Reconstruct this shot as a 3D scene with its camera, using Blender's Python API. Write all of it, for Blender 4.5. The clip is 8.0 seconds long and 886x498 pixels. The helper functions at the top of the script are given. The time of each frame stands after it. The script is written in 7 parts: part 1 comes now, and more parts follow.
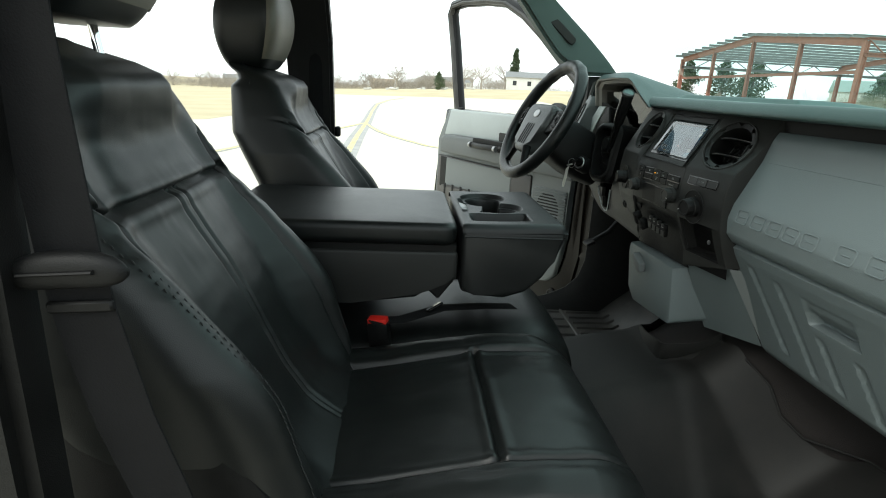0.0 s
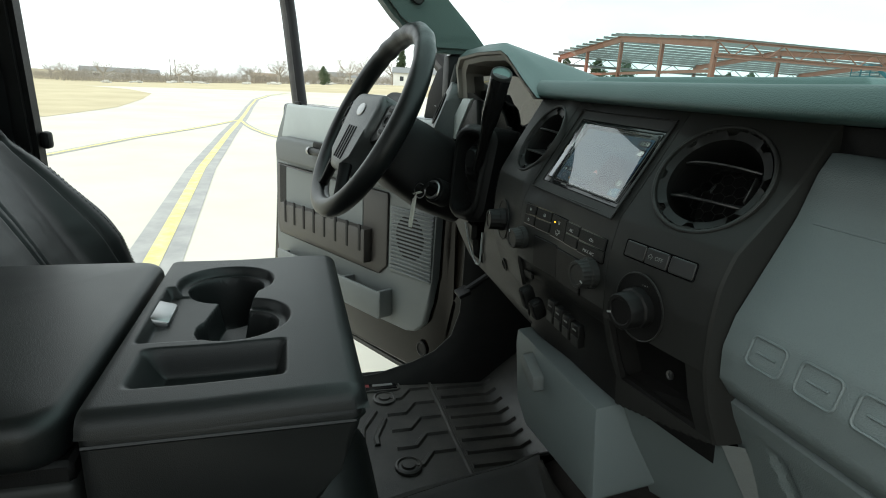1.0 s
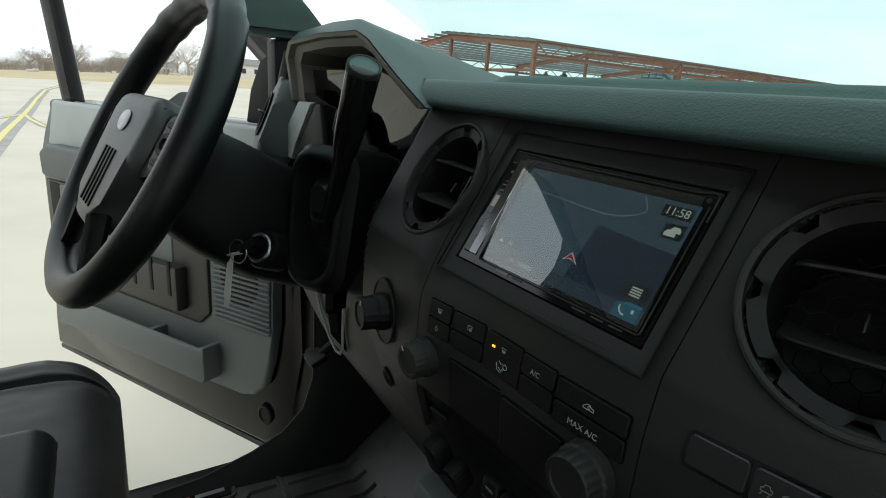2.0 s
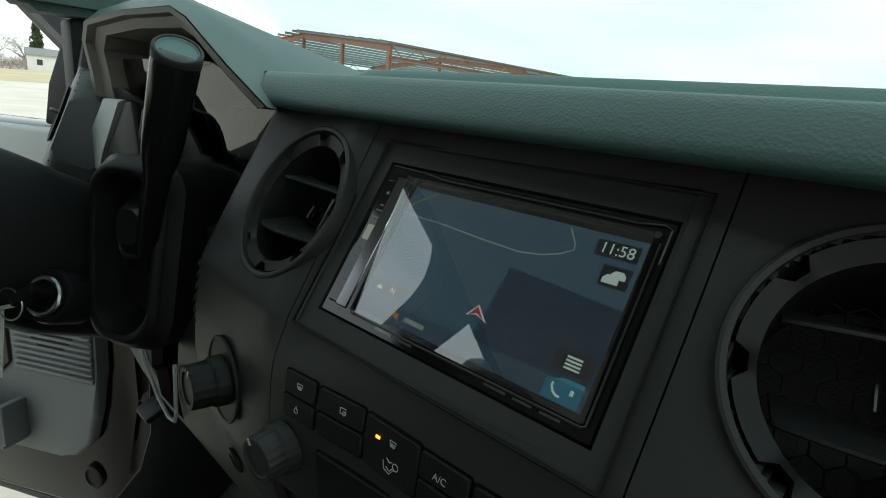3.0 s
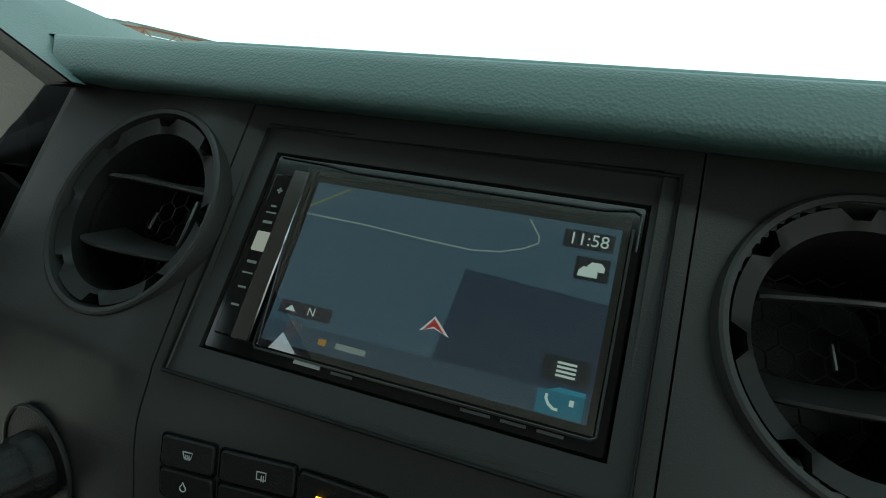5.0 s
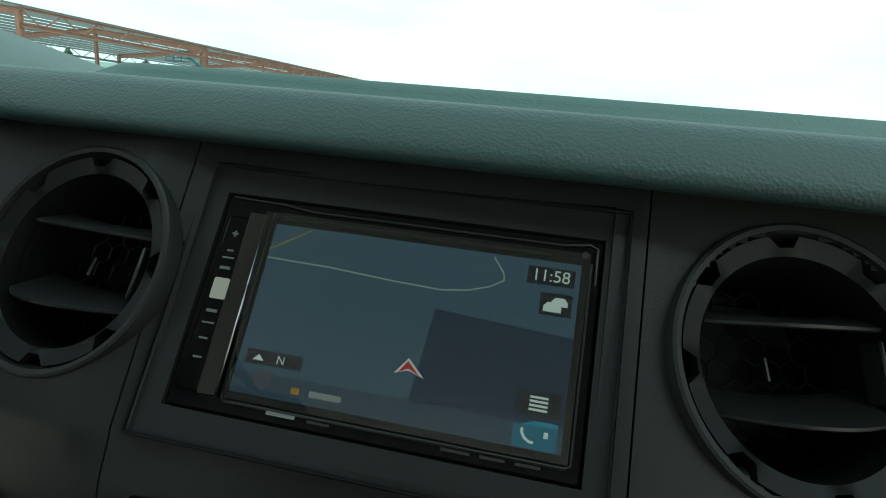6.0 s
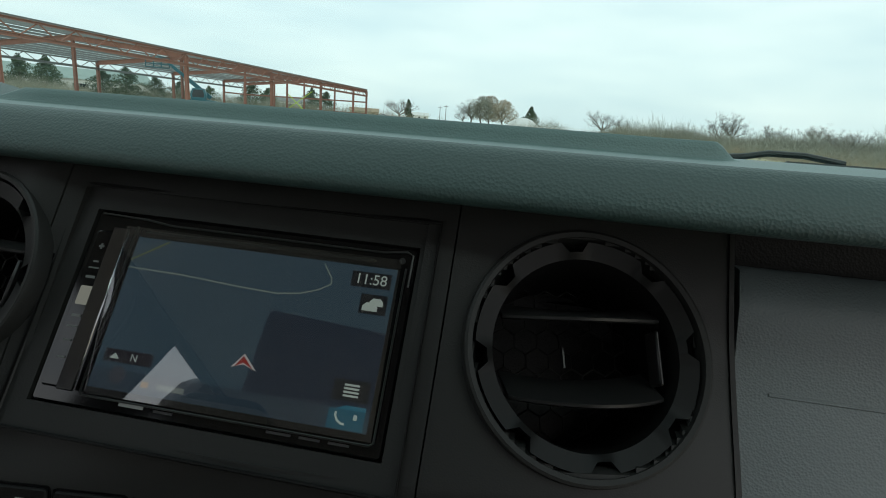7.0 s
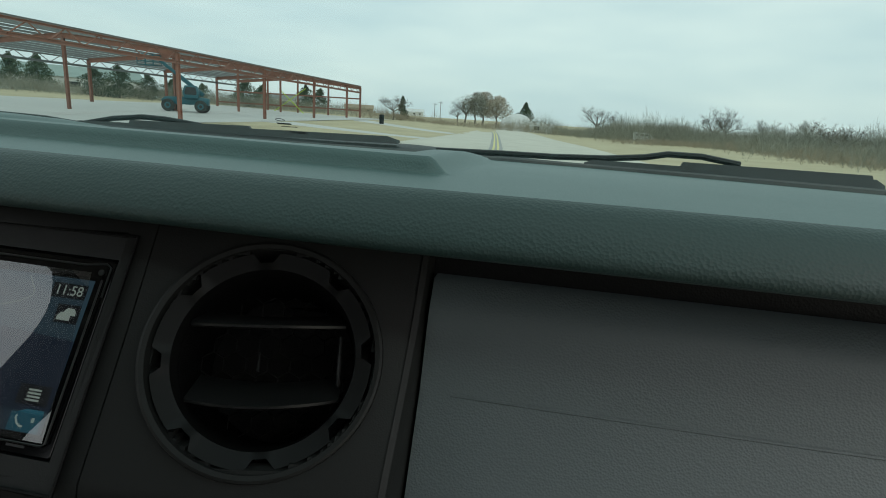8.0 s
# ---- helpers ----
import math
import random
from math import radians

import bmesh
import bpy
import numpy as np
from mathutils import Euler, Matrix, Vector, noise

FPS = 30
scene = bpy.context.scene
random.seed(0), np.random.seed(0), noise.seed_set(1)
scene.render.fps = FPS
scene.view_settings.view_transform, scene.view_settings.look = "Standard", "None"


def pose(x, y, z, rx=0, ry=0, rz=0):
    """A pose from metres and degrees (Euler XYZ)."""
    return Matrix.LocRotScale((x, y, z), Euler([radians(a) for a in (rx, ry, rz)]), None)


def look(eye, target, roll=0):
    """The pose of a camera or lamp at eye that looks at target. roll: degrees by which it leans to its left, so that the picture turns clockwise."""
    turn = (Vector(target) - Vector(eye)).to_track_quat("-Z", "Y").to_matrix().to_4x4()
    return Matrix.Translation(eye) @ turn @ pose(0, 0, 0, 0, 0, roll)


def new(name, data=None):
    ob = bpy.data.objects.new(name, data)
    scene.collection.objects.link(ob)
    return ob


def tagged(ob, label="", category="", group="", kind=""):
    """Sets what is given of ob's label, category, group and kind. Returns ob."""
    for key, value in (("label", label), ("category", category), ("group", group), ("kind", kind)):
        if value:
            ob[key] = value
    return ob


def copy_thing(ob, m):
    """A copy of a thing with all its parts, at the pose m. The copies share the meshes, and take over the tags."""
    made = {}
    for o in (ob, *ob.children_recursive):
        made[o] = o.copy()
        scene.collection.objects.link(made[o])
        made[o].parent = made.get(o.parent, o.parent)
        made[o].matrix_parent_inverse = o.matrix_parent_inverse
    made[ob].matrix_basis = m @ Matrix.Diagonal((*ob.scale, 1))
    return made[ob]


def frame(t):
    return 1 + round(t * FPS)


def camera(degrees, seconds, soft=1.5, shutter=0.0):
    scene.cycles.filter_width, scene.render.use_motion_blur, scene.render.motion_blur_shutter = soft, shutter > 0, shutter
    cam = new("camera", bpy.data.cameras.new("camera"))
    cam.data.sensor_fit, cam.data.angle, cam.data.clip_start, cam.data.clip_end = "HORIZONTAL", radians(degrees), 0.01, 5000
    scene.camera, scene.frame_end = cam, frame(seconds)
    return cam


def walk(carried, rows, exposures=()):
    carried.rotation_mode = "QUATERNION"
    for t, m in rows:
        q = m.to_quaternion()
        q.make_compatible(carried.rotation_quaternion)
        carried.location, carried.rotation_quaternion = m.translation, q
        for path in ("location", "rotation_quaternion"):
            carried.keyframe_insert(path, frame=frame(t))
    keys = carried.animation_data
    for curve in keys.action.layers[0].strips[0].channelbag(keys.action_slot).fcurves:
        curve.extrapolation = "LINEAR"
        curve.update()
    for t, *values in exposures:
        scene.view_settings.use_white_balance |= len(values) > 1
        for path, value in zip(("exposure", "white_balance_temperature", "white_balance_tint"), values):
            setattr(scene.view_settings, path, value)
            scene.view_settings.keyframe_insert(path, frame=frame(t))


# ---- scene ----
cam = camera(78.4, 8.0, 1.0)
PATH = [
    (0, (1.313, -0.697, 1.598), (-0.6, -0.542, 1.034), 2.9),
    (0.5, (0.958, -0.534, 1.568), (-0.924, -0.15, 1.012), 3.4),
    (1, (0.623, -0.399, 1.581), (-1.223, 0.13, 1.023), 3.2),
    (1.5, (0.384, -0.335, 1.587), (-1.38, 0.424, 1.03), 3.7),
    (2, (0.263, -0.291, 1.591), (-1.356, 0.751, 1.049), 4.1),
    (2.2, (0.247, -0.281, 1.594), (-1.31, 0.857, 1.062), 4.4),
    (3.3, (0.151, -0.209, 1.58), (-1.091, 1.277, 1.083), 4.9),
    (3.5, (0.142, -0.201, 1.574), (-1.064, 1.313, 1.073), 4.9),
    (4, (0.12, -0.201, 1.592), (-0.963, 1.407, 1.099), 4.7),
    (4.2, (0.117, -0.202, 1.584), (-0.893, 1.46, 1.117), 5.0),
    (5.3, (0.078, -0.236, 1.575), (-0.497, 1.622, 1.112), 4.9),
    (5.5, (0.072, -0.235, 1.585), (-0.455, 1.632, 1.098), 4.4),
    (6, (0.072, -0.236, 1.598), (-0.332, 1.664, 1.123), 4.5),
    (6.5, (0.103, -0.24, 1.608), (-0.28, 1.661, 1.119), 4.0),
    (7, (0.152, -0.252, 1.613), (-0.204, 1.662, 1.156), 4.0),
    (7.5, (0.229, -0.247, 1.627), (-0.111, 1.669, 1.167), 4.0),
    (8, (0.31, -0.237, 1.635), (-0.031, 1.678, 1.166), 3.7),
]
EXPOSURE = [(0.0, 0.94, 6420, 5), (0.5, 0.90, 6420, 4), (1.0, 0.76, 6420, 5), (1.5, 0.5, 6450, 8), (2.0, 0.29, 6450, 8), (3.3, 0.63, 6250, 2), (4.2, 0.78, 6150, -2), (5.3, 0.92, 6150, -2), (5.5, 0.92, 6150, -2), (6.0, 0.75, 6150, -2), (6.5, 0.5, 6250, 2), (7.0, 0.14, 6500, 12), (7.5, -0.08, 6500, 10), (8.0, -0.2, 6500, 10)]
walk(cam, [(t, look(eye, target, roll)) for t, eye, target, roll in PATH], EXPOSURE)
# ---------------------------------------------------------------- light
world = bpy.data.worlds.new("overcast_sky")
scene.world = world
world.use_nodes = True
wn, wl = world.node_tree.nodes, world.node_tree.links
wn.clear()
SUN_EL, SUN_ROT = radians(42), radians(140)


def wnode(kind, **values):
    n = wn.new(kind)
    for key, value in values.items():
        n.inputs[key].default_value = value
    return n


sky = wn.new("ShaderNodeTexSky")
sky.sky_type, sky.sun_disc = "NISHITA", False
sky.sun_elevation, sky.sun_rotation, sky.air_density, sky.dust_density = SUN_EL, SUN_ROT, 1.0, 3.0
wcoord = wn.new("ShaderNodeTexCoord")
wmap = wnode("ShaderNodeMapping", Scale=(1.0, 1.0, 5.0))
wl.new(wcoord.outputs["Generated"], wmap.inputs["Vector"])
cloud = wnode("ShaderNodeTexNoise", Scale=2.2, Detail=5.0, Roughness=0.55)
wl.new(wmap.outputs["Vector"], cloud.inputs["Vector"])
cramp = wn.new("ShaderNodeValToRGB")
cramp.color_ramp.elements[0].position, cramp.color_ramp.elements[0].color = 0.35, (7.4, 8.3, 8.6, 1)
cramp.color_ramp.elements[1].position, cramp.color_ramp.elements[1].color = 0.68, (9.6, 9.9, 9.7, 1)
wl.new(cloud.outputs["Fac"], cramp.inputs["Fac"])
wmix = wn.new("ShaderNodeMixRGB")
wmix.inputs["Fac"].default_value = 0.86
wl.new(sky.outputs["Color"], wmix.inputs[1])
wl.new(cramp.outputs["Color"], wmix.inputs[2])
wback = wnode("ShaderNodeBackground", Strength=0.12)
wl.new(wmix.outputs["Color"], wback.inputs["Color"])
wout = wn.new("ShaderNodeOutputWorld")
wl.new(wback.outputs["Background"], wout.inputs["Surface"])

sun = new("sun", bpy.data.lights.new("sun", "SUN"))
sun.data.energy, sun.data.angle, sun.data.color = 0.9, radians(25), (1.0, 0.96, 0.9)
sun.matrix_basis = Matrix.Rotation(-SUN_ROT, 4, "Z") @ Matrix.Rotation(SUN_EL - radians(90), 4, "X")


# ---------------------------------------------------------------- materials
def material(name, colour, rough=0.5, metal=0.0, grain=None, stain=None, spec=0.5, coat=0.0, per_object=0.0, wear=None):
    """colour: base. grain: (scale, bump strength, kind). stain: (scale, amount, second colour). per_object: random value spread."""
    m = bpy.data.materials.new(name)
    m.use_nodes = True
    n, l = m.node_tree.nodes, m.node_tree.links
    b = n["Principled BSDF"]
    b.inputs["Roughness"].default_value, b.inputs["Metallic"].default_value = rough, metal
    b.inputs["Specular IOR Level"].default_value, b.inputs["Coat Weight"].default_value = spec, coat
    coord = n.new("ShaderNodeTexCoord")
    base = n.new("ShaderNodeRGB")
    base.outputs[0].default_value = (*colour, 1)
    out = base.outputs[0]
    if stain:
        t = n.new("ShaderNodeTexNoise")
        t.inputs["Scale"].default_value, t.inputs["Detail"].default_value, t.inputs["Roughness"].default_value = stain[0], 6, 0.62
        l.new(coord.outputs["Object"], t.inputs["Vector"])
        r = n.new("ShaderNodeMapRange")
        r.inputs[1].default_value, r.inputs[2].default_value, r.inputs[4].default_value = 0.35, 0.72, stain[1]
        l.new(t.outputs["Fac"], r.inputs[0])
        mix = n.new("ShaderNodeMixRGB")
        mix.inputs[2].default_value = (*stain[2], 1)
        l.new(r.outputs[0], mix.inputs["Fac"])
        l.new(out, mix.inputs[1])
        out = mix.outputs[0]
        rr = n.new("ShaderNodeMapRange")
        rr.inputs[3].default_value, rr.inputs[4].default_value = rough * 0.85, min(1, rough * 1.2)
        l.new(t.outputs["Fac"], rr.inputs[0])
        l.new(rr.outputs[0], b.inputs["Roughness"])
    if per_object:
        info = n.new("ShaderNodeObjectInfo")
        r = n.new("ShaderNodeMapRange")
        r.inputs[3].default_value, r.inputs[4].default_value = 1 - per_object, 1 + per_object
        l.new(info.outputs["Random"], r.inputs[0])
        hsv = n.new("ShaderNodeHueSaturation")
        l.new(r.outputs[0], hsv.inputs["Value"])
        l.new(out, hsv.inputs["Color"])
        out = hsv.outputs[0]
    l.new(out, b.inputs["Base Color"])
    if grain:
        if len(grain) > 2 and grain[2] == "leather":
            t = n.new("ShaderNodeTexVoronoi")
            t.inputs["Scale"].default_value = grain[0]
            h = t.outputs["Distance"]
        else:
            t = n.new("ShaderNodeTexNoise")
            t.inputs["Scale"].default_value, t.inputs["Detail"].default_value = grain[0], 3
            h = t.outputs["Fac"]
        l.new(coord.outputs["Object"], t.inputs["Vector"])
        bump = n.new("ShaderNodeBump")
        bump.inputs["Strength"].default_value, bump.inputs["Distance"].default_value = grain[1], 0.001 if grain[0] > 60 else 0.01
        l.new(h, bump.inputs["Height"])
        l.new(bump.outputs[0], b.inputs["Normal"])
    return m


def glowing(name, colour, strength):
    m = bpy.data.materials.new(name)
    m.use_nodes = True
    b = m.node_tree.nodes["Principled BSDF"]
    b.inputs["Base Color"].default_value = (0.01, 0.01, 0.01, 1)
    b.inputs["Specular IOR Level"].default_value = 0.0
    b.inputs["Roughness"].default_value = 0.9
    b.inputs["Emission Color"].default_value, b.inputs["Emission Strength"].default_value = (*colour, 1), strength
    return m


def pane(name, tint, gloss_ior=1.5, rough=0.0, haze=0.0):
    """Thin glass: clear with a Fresnel reflection; haze: the share of it that smears blur."""
    m = bpy.data.materials.new(name)
    m.use_nodes = True
    n, l = m.node_tree.nodes, m.node_tree.links
    n.clear()
    tr, gl, mix, out, lw, power, scale = (n.new("ShaderNode" + k) for k in ("BsdfTransparent", "BsdfGlossy", "MixShader", "OutputMaterial", "LayerWeight", "Math", "Math"))
    tr.inputs[0].default_value = (*tint, 1)
    gl.inputs["Roughness"].default_value = rough
    base = ((gloss_ior - 1) / (gloss_ior + 1)) ** 2
    lw.inputs["Blend"].default_value = 0.5
    power.operation, power.inputs[1].default_value = "POWER", 5.0
    scale.operation, scale.inputs[1].default_value, scale.inputs[2].default_value = "MULTIPLY_ADD", 1 - base, base
    l.new(lw.outputs["Facing"], power.inputs[0])
    l.new(power.outputs[0], scale.inputs[0])
    l.new(scale.outputs[0], mix.inputs[0])
    l.new(tr.outputs[0], mix.inputs[1])
    shine = gl.outputs[0]
    if haze:
        smear, blend = n.new("ShaderNodeBsdfGlossy"), n.new("ShaderNodeMixShader")
        smear.inputs["Roughness"].default_value, blend.inputs[0].default_value = 0.30, haze
        l.new(shine, blend.inputs[1])
        l.new(smear.outputs[0], blend.inputs[2])
        shine = blend.outputs[0]
    l.new(shine, mix.inputs[2])
    l.new(mix.outputs[0], out.inputs["Surface"])
    return m


LEATHER = material("black_leather", (0.0058, 0.0070, 0.0069), 0.38, spec=0.36, grain=(950, 0.14, "leather"), stain=(9, 0.5, (0.0088, 0.0100, 0.0100)))
TAUPELEATHER = material("taupe_leather", (0.125, 0.112, 0.088), 0.42, grain=(950, 0.14, "leather"), stain=(9, 0.5, (0.10, 0.09, 0.072)))
VINYL = material("black_console_vinyl", (0.0090, 0.0100, 0.0102), 0.42, spec=0.34, grain=(1000, 0.14, "leather"), stain=(6, 0.5, (0.015, 0.0155, 0.0155)))
STITCH = material("grey_stitching", (0.017, 0.018, 0.018), 0.8)
# PAD is darker than PADTOP: shade on the rear-facing front is in its colour
PAD = material("dash_pad_vinyl_shaded", (0.029, 0.057, 0.053), 0.47, grain=(640, 0.26, "leather"), stain=(7, 0.35, (0.029, 0.063, 0.058)), spec=0.5)
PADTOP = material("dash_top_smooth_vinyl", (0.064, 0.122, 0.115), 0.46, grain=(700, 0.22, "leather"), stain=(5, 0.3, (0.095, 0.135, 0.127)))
BEZEL = material("dark_charcoal_plastic", (0.0185, 0.0190, 0.0182), 0.47, spec=0.26, grain=(1100, 0.08, "leather"), stain=(14, 0.4, (0.0165, 0.0165, 0.0158)))
RINGBLACK = material("moulded_black_plastic", (0.0065, 0.0066, 0.0064), 0.45, spec=0.22, stain=(20, 0.4, (0.012, 0.012, 0.0115)))
VANE = material("satin_black_vane_plastic", (0.013, 0.013, 0.013), 0.36, spec=0.45, stain=(30, 0.4, (0.018, 0.0175, 0.017)))
BEZEL2 = material("matt_black_plastic", (0.0045, 0.0045, 0.0045), 0.5, spec=0.2, grain=(800, 0.2, "leather"), stain=(20, 0.4, (0.012, 0.012, 0.012)))
GREY = material("steel_grey_moulded_plastic", (0.122, 0.150, 0.154), 0.52, grain=(800, 0.30, "leather"), stain=(6, 0.4, (0.138, 0.160, 0.165)))
LGREY = material("light_grey_door_plastic", (0.325, 0.36, 0.355), 0.5, grain=(520, 0.35, "leather"), stain=(5, 0.35, (0.24, 0.25, 0.25)))
MGREY = material("mid_grey_door_plastic", (0.125, 0.140, 0.139), 0.52, grain=(520, 0.35, "leather"), stain=(5, 0.35, (0.13, 0.14, 0.14)))
BROWN = material("dark_taupe_door_plastic", (0.040, 0.036, 0.032), 0.45, grain=(600, 0.3, "leather"), stain=(7, 0.4, (0.05, 0.046, 0.042)))
TAUPE = material("taupe_trim_plastic", (0.135, 0.126, 0.110), 0.5, grain=(600, 0.3, "leather"), stain=(7, 0.4, (0.155, 0.146, 0.130)))
GLOSSY = material("piano_black", (0.004, 0.004, 0.0045), 0.08, stain=(30, 0.3, (0.006, 0.006, 0.006)))
SILVER = material("brushed_silver", (0.32, 0.32, 0.32), 0.3, 1.0, stain=(40, 0.4, (0.24, 0.24, 0.24)))
SMOKED = material("smoked_chrome", (0.26, 0.26, 0.27), 0.14, 1.0, stain=(60, 0.4, (0.19, 0.19, 0.20)))
CHROME = material("chrome", (0.75, 0.75, 0.75), 0.08, 1.0)
RUBBER = material("black_rubber_mat", (0.015, 0.0148, 0.014), 0.45, grain=(300, 0.35), stain=(11, 0.8, (0.062, 0.058, 0.050)))
LINER = material("floor_liner_rubber", (0.0085, 0.0090, 0.0088), 0.58, spec=0.26, grain=(260, 0.25), stain=(8, 0.7, (0.022, 0.0215, 0.020)))
CARPET = material("black_carpet", (0.011, 0.009, 0.0085), 0.95, grain=(700, 1.0), stain=(20, 0.6, (0.018, 0.015, 0.014)))
PAINT = material("dark_bronze_car_paint", (0.0035, 0.0028, 0.0021), 0.12, 0.0, spec=0.2, stain=(5, 0.5, (0.010, 0.0055, 0.0022)))
BLACKPAINT = material("black_car_paint", (0.0045, 0.0045, 0.0045), 0.35, spec=0.22, stain=(6, 0.4, (0.007, 0.007, 0.007)))
WEBBING = material("belt_webbing", (0.006, 0.006, 0.0065), 0.9, spec=0.15, grain=(500, 0.6), stain=(15, 0.4, (0.016, 0.016, 0.017)))
RED = material("red_button_plastic", (0.55, 0.018, 0.012), 0.35, stain=(30, 0.3, (0.4, 0.014, 0.01)))
WHITEPRINT = material("white_print", (0.30, 0.31, 0.305), 0.6)
DIMPRINT = material("grey_print", (0.13, 0.135, 0.13), 0.6)
TAGPAPER = material("paper_tag", (0.62, 0.64, 0.58), 0.7, stain=(60, 0.4, (0.5, 0.52, 0.46)))
HEADLINER = material("grey_headliner_cloth", (0.24, 0.232, 0.216), 0.95, grain=(600, 0.5), stain=(6, 0.3, (0.27, 0.262, 0.245)))
PILLAR = material("pillar_trim_plastic", (0.055, 0.085, 0.078), 0.55, grain=(500, 0.3, "leather"), stain=(6, 0.3, (0.068, 0.10, 0.093)))
ARMGREY = material("armrest_grey_plastic", (0.078, 0.086, 0.086), 0.5, grain=(700, 0.3, "leather"), stain=(5, 0.35, (0.092, 0.100, 0.100)))
GLASS = pane("windscreen_glass", (0.76, 0.93, 0.90))
CLEAR = pane("cover_glass", (0.80, 0.84, 0.83), 2.55, 0.0, 0.13)
SMOKE = pane("cluster_lens", (0.30, 0.31, 0.31), 1.75)


# ---------------------------------------------------------------- builders
def thing(name, loc, label, category, group="", kind=""):
    ob = new(name)
    ob.empty_display_size = 0.05
    ob.matrix_basis = Matrix.Translation(loc)
    return tagged(ob, label, category, group, kind)


def part(name, bm, mat, parent=None, label="", smooth=38):
    bmesh.ops.recalc_face_normals(bm, faces=bm.faces[:])
    me = bpy.data.meshes.new(name)
    bm.to_mesh(me)
    bm.free()
    me.materials.append(mat)
    if smooth:
        me.polygons.foreach_set("use_smooth", [True] * len(me.polygons))
        me.set_sharp_from_angle(angle=radians(smooth))
    ob = new(name, me)
    if parent is not None:
        ob.parent = parent
        if parent.type == "EMPTY":
            ob.matrix_parent_inverse = parent.matrix_basis.inverted()
    if label:
        ob["label"] = label
    return ob


def structure(name, bm, mat, label, category, smooth=38):
    return tagged(part(name, bm, mat, None, "", smooth), label, category, "", "structure")


def B():
    return bmesh.new()


ID = Matrix.Identity(4)


def box(bm, c, s, m=ID, bevel=0.0, seg=2):
    """A box of size s at c, edges rounded by bevel, in the frame m."""
    r = bmesh.ops.create_cube(bm, size=1.0)
    v = r["verts"]
    bmesh.ops.transform(bm, matrix=Matrix.Translation(c) @ Matrix.Diagonal((*s, 1)), verts=v)
    if bevel:
        e = list({e for w in v for e in w.link_edges})
        v = list({w for f in bmesh.ops.bevel(bm, geom=e, offset=bevel, segments=seg, affect="EDGES", profile=0.5)["faces"] for w in f.verts} | {w for w in v if w.is_valid})
    bmesh.ops.transform(bm, matrix=m, verts=v)
    return bm


def strip(bm, rings, loop=True, caps=True):
    """Joins rings of points, each of the same count."""
    rows = [[bm.verts.new(p) for p in ring] for ring in rings]
    n = len(rows[0])
    for a, b in zip(rows, rows[1:]):
        for i in range(n if loop else n - 1):
            j = (i + 1) % n
            bm.faces.new((a[i], a[j], b[j], b[i]))
    if caps and loop:
        bm.faces.new(rows[0][::-1])
        bm.faces.new(rows[-1])
    return bm


def lathe(bm, profile, m=ID, n=28, caps=True):
    """profile: (radius, height) along the frame's z axis."""
    rings = [[m @ Vector((r * math.cos(2 * math.pi * i / n), r * math.sin(2 * math.pi * i / n), h)) for i in range(n)] for r, h in profile]
    return strip(bm, rings, True, caps)


def tube(bm, pts, r, n=8, closed=False, flat=1.0, up=None):
    """A round (or flattened) bar along pts; r: one radius or one for each point."""
    pts = [Vector(p) for p in pts]
    k = len(pts)
    rs = r if isinstance(r, (list, tuple)) else [r] * k
    rings, side = [], None
    for i, p in enumerate(pts):
        a = pts[(i - 1) % k] if closed or i else p
        b = pts[(i + 1) % k] if closed or i < k - 1 else p
        d = (b - a).normalized()
        if side is None:
            ref = Vector(up) if up else (Vector((0, 0, 1)) if abs(d.z) < 0.9 else Vector((1, 0, 0)))
            side = d.cross(ref).normalized()
        else:
            side = (side - d * side.dot(d)).normalized()
        w = side.cross(d)
        rings.append([p + side * rs[i] * math.cos(2 * math.pi * j / n) + w * rs[i] * flat * math.sin(2 * math.pi * j / n) for j in range(n)])
    if closed:
        rings.append(rings[0])
        strip(bm, rings, True, False)
        bmesh.ops.remove_doubles(bm, verts=bm.verts[:], dist=1e-6)
        return bm
    return strip(bm, rings)


def prism(bm, poly, a, b, m=ID, bevel=0.0, seg=2):
    """poly in the frame's xy plane, from z = a to z = b."""
    lo = [bm.verts.new((x, y, a)) for x, y in poly]
    hi = [bm.verts.new((x, y, b)) for x, y in poly]
    n = len(poly)
    fs = [bm.faces.new(lo[::-1]), bm.faces.new(hi)] + [bm.faces.new((lo[i], lo[(i + 1) % n], hi[(i + 1) % n], hi[i])) for i in range(n)]
    vs = lo + hi
    if bevel:
        e = list({e for v in vs for e in v.link_edges})
        vs = list({w for f in bmesh.ops.bevel(bm, geom=e, offset=bevel, segments=seg, affect="EDGES", profile=0.5)["faces"] for w in f.verts} | {w for w in vs if w.is_valid})
    bmesh.ops.transform(bm, matrix=m, verts=vs)
    return bm


def cushion_box(bm, w, l, z0, z1, r, edge, m=ID, crown=0.0):
    """A padded slab, w by l, corners of radius r, top and bottom edges rounded by edge, its top swelling by crown."""
    rings = []
    steps = [radians(90 * i / 6) for i in range(7)]
    for a in steps:
        rings.append((edge * (1 - math.sin(a)), z0 + edge * (1 - math.cos(a))))
    for a in steps[::-1]:
        rings.append((edge * (1 - math.sin(a)), z1 - edge * (1 - math.cos(a))))
    for k in (0.3, 0.6, 0.9):
        rings.append((edge + (min(w, l) / 2 - edge) * k * 0.9, z1 + crown * k))
    strip(bm, [[m @ Vector((x, y, z)) for x, y in round_poly(w - 2 * i, l - 2 * i, max(0.002, r - i * 0.6), 6)] for i, z in rings])
    return bm


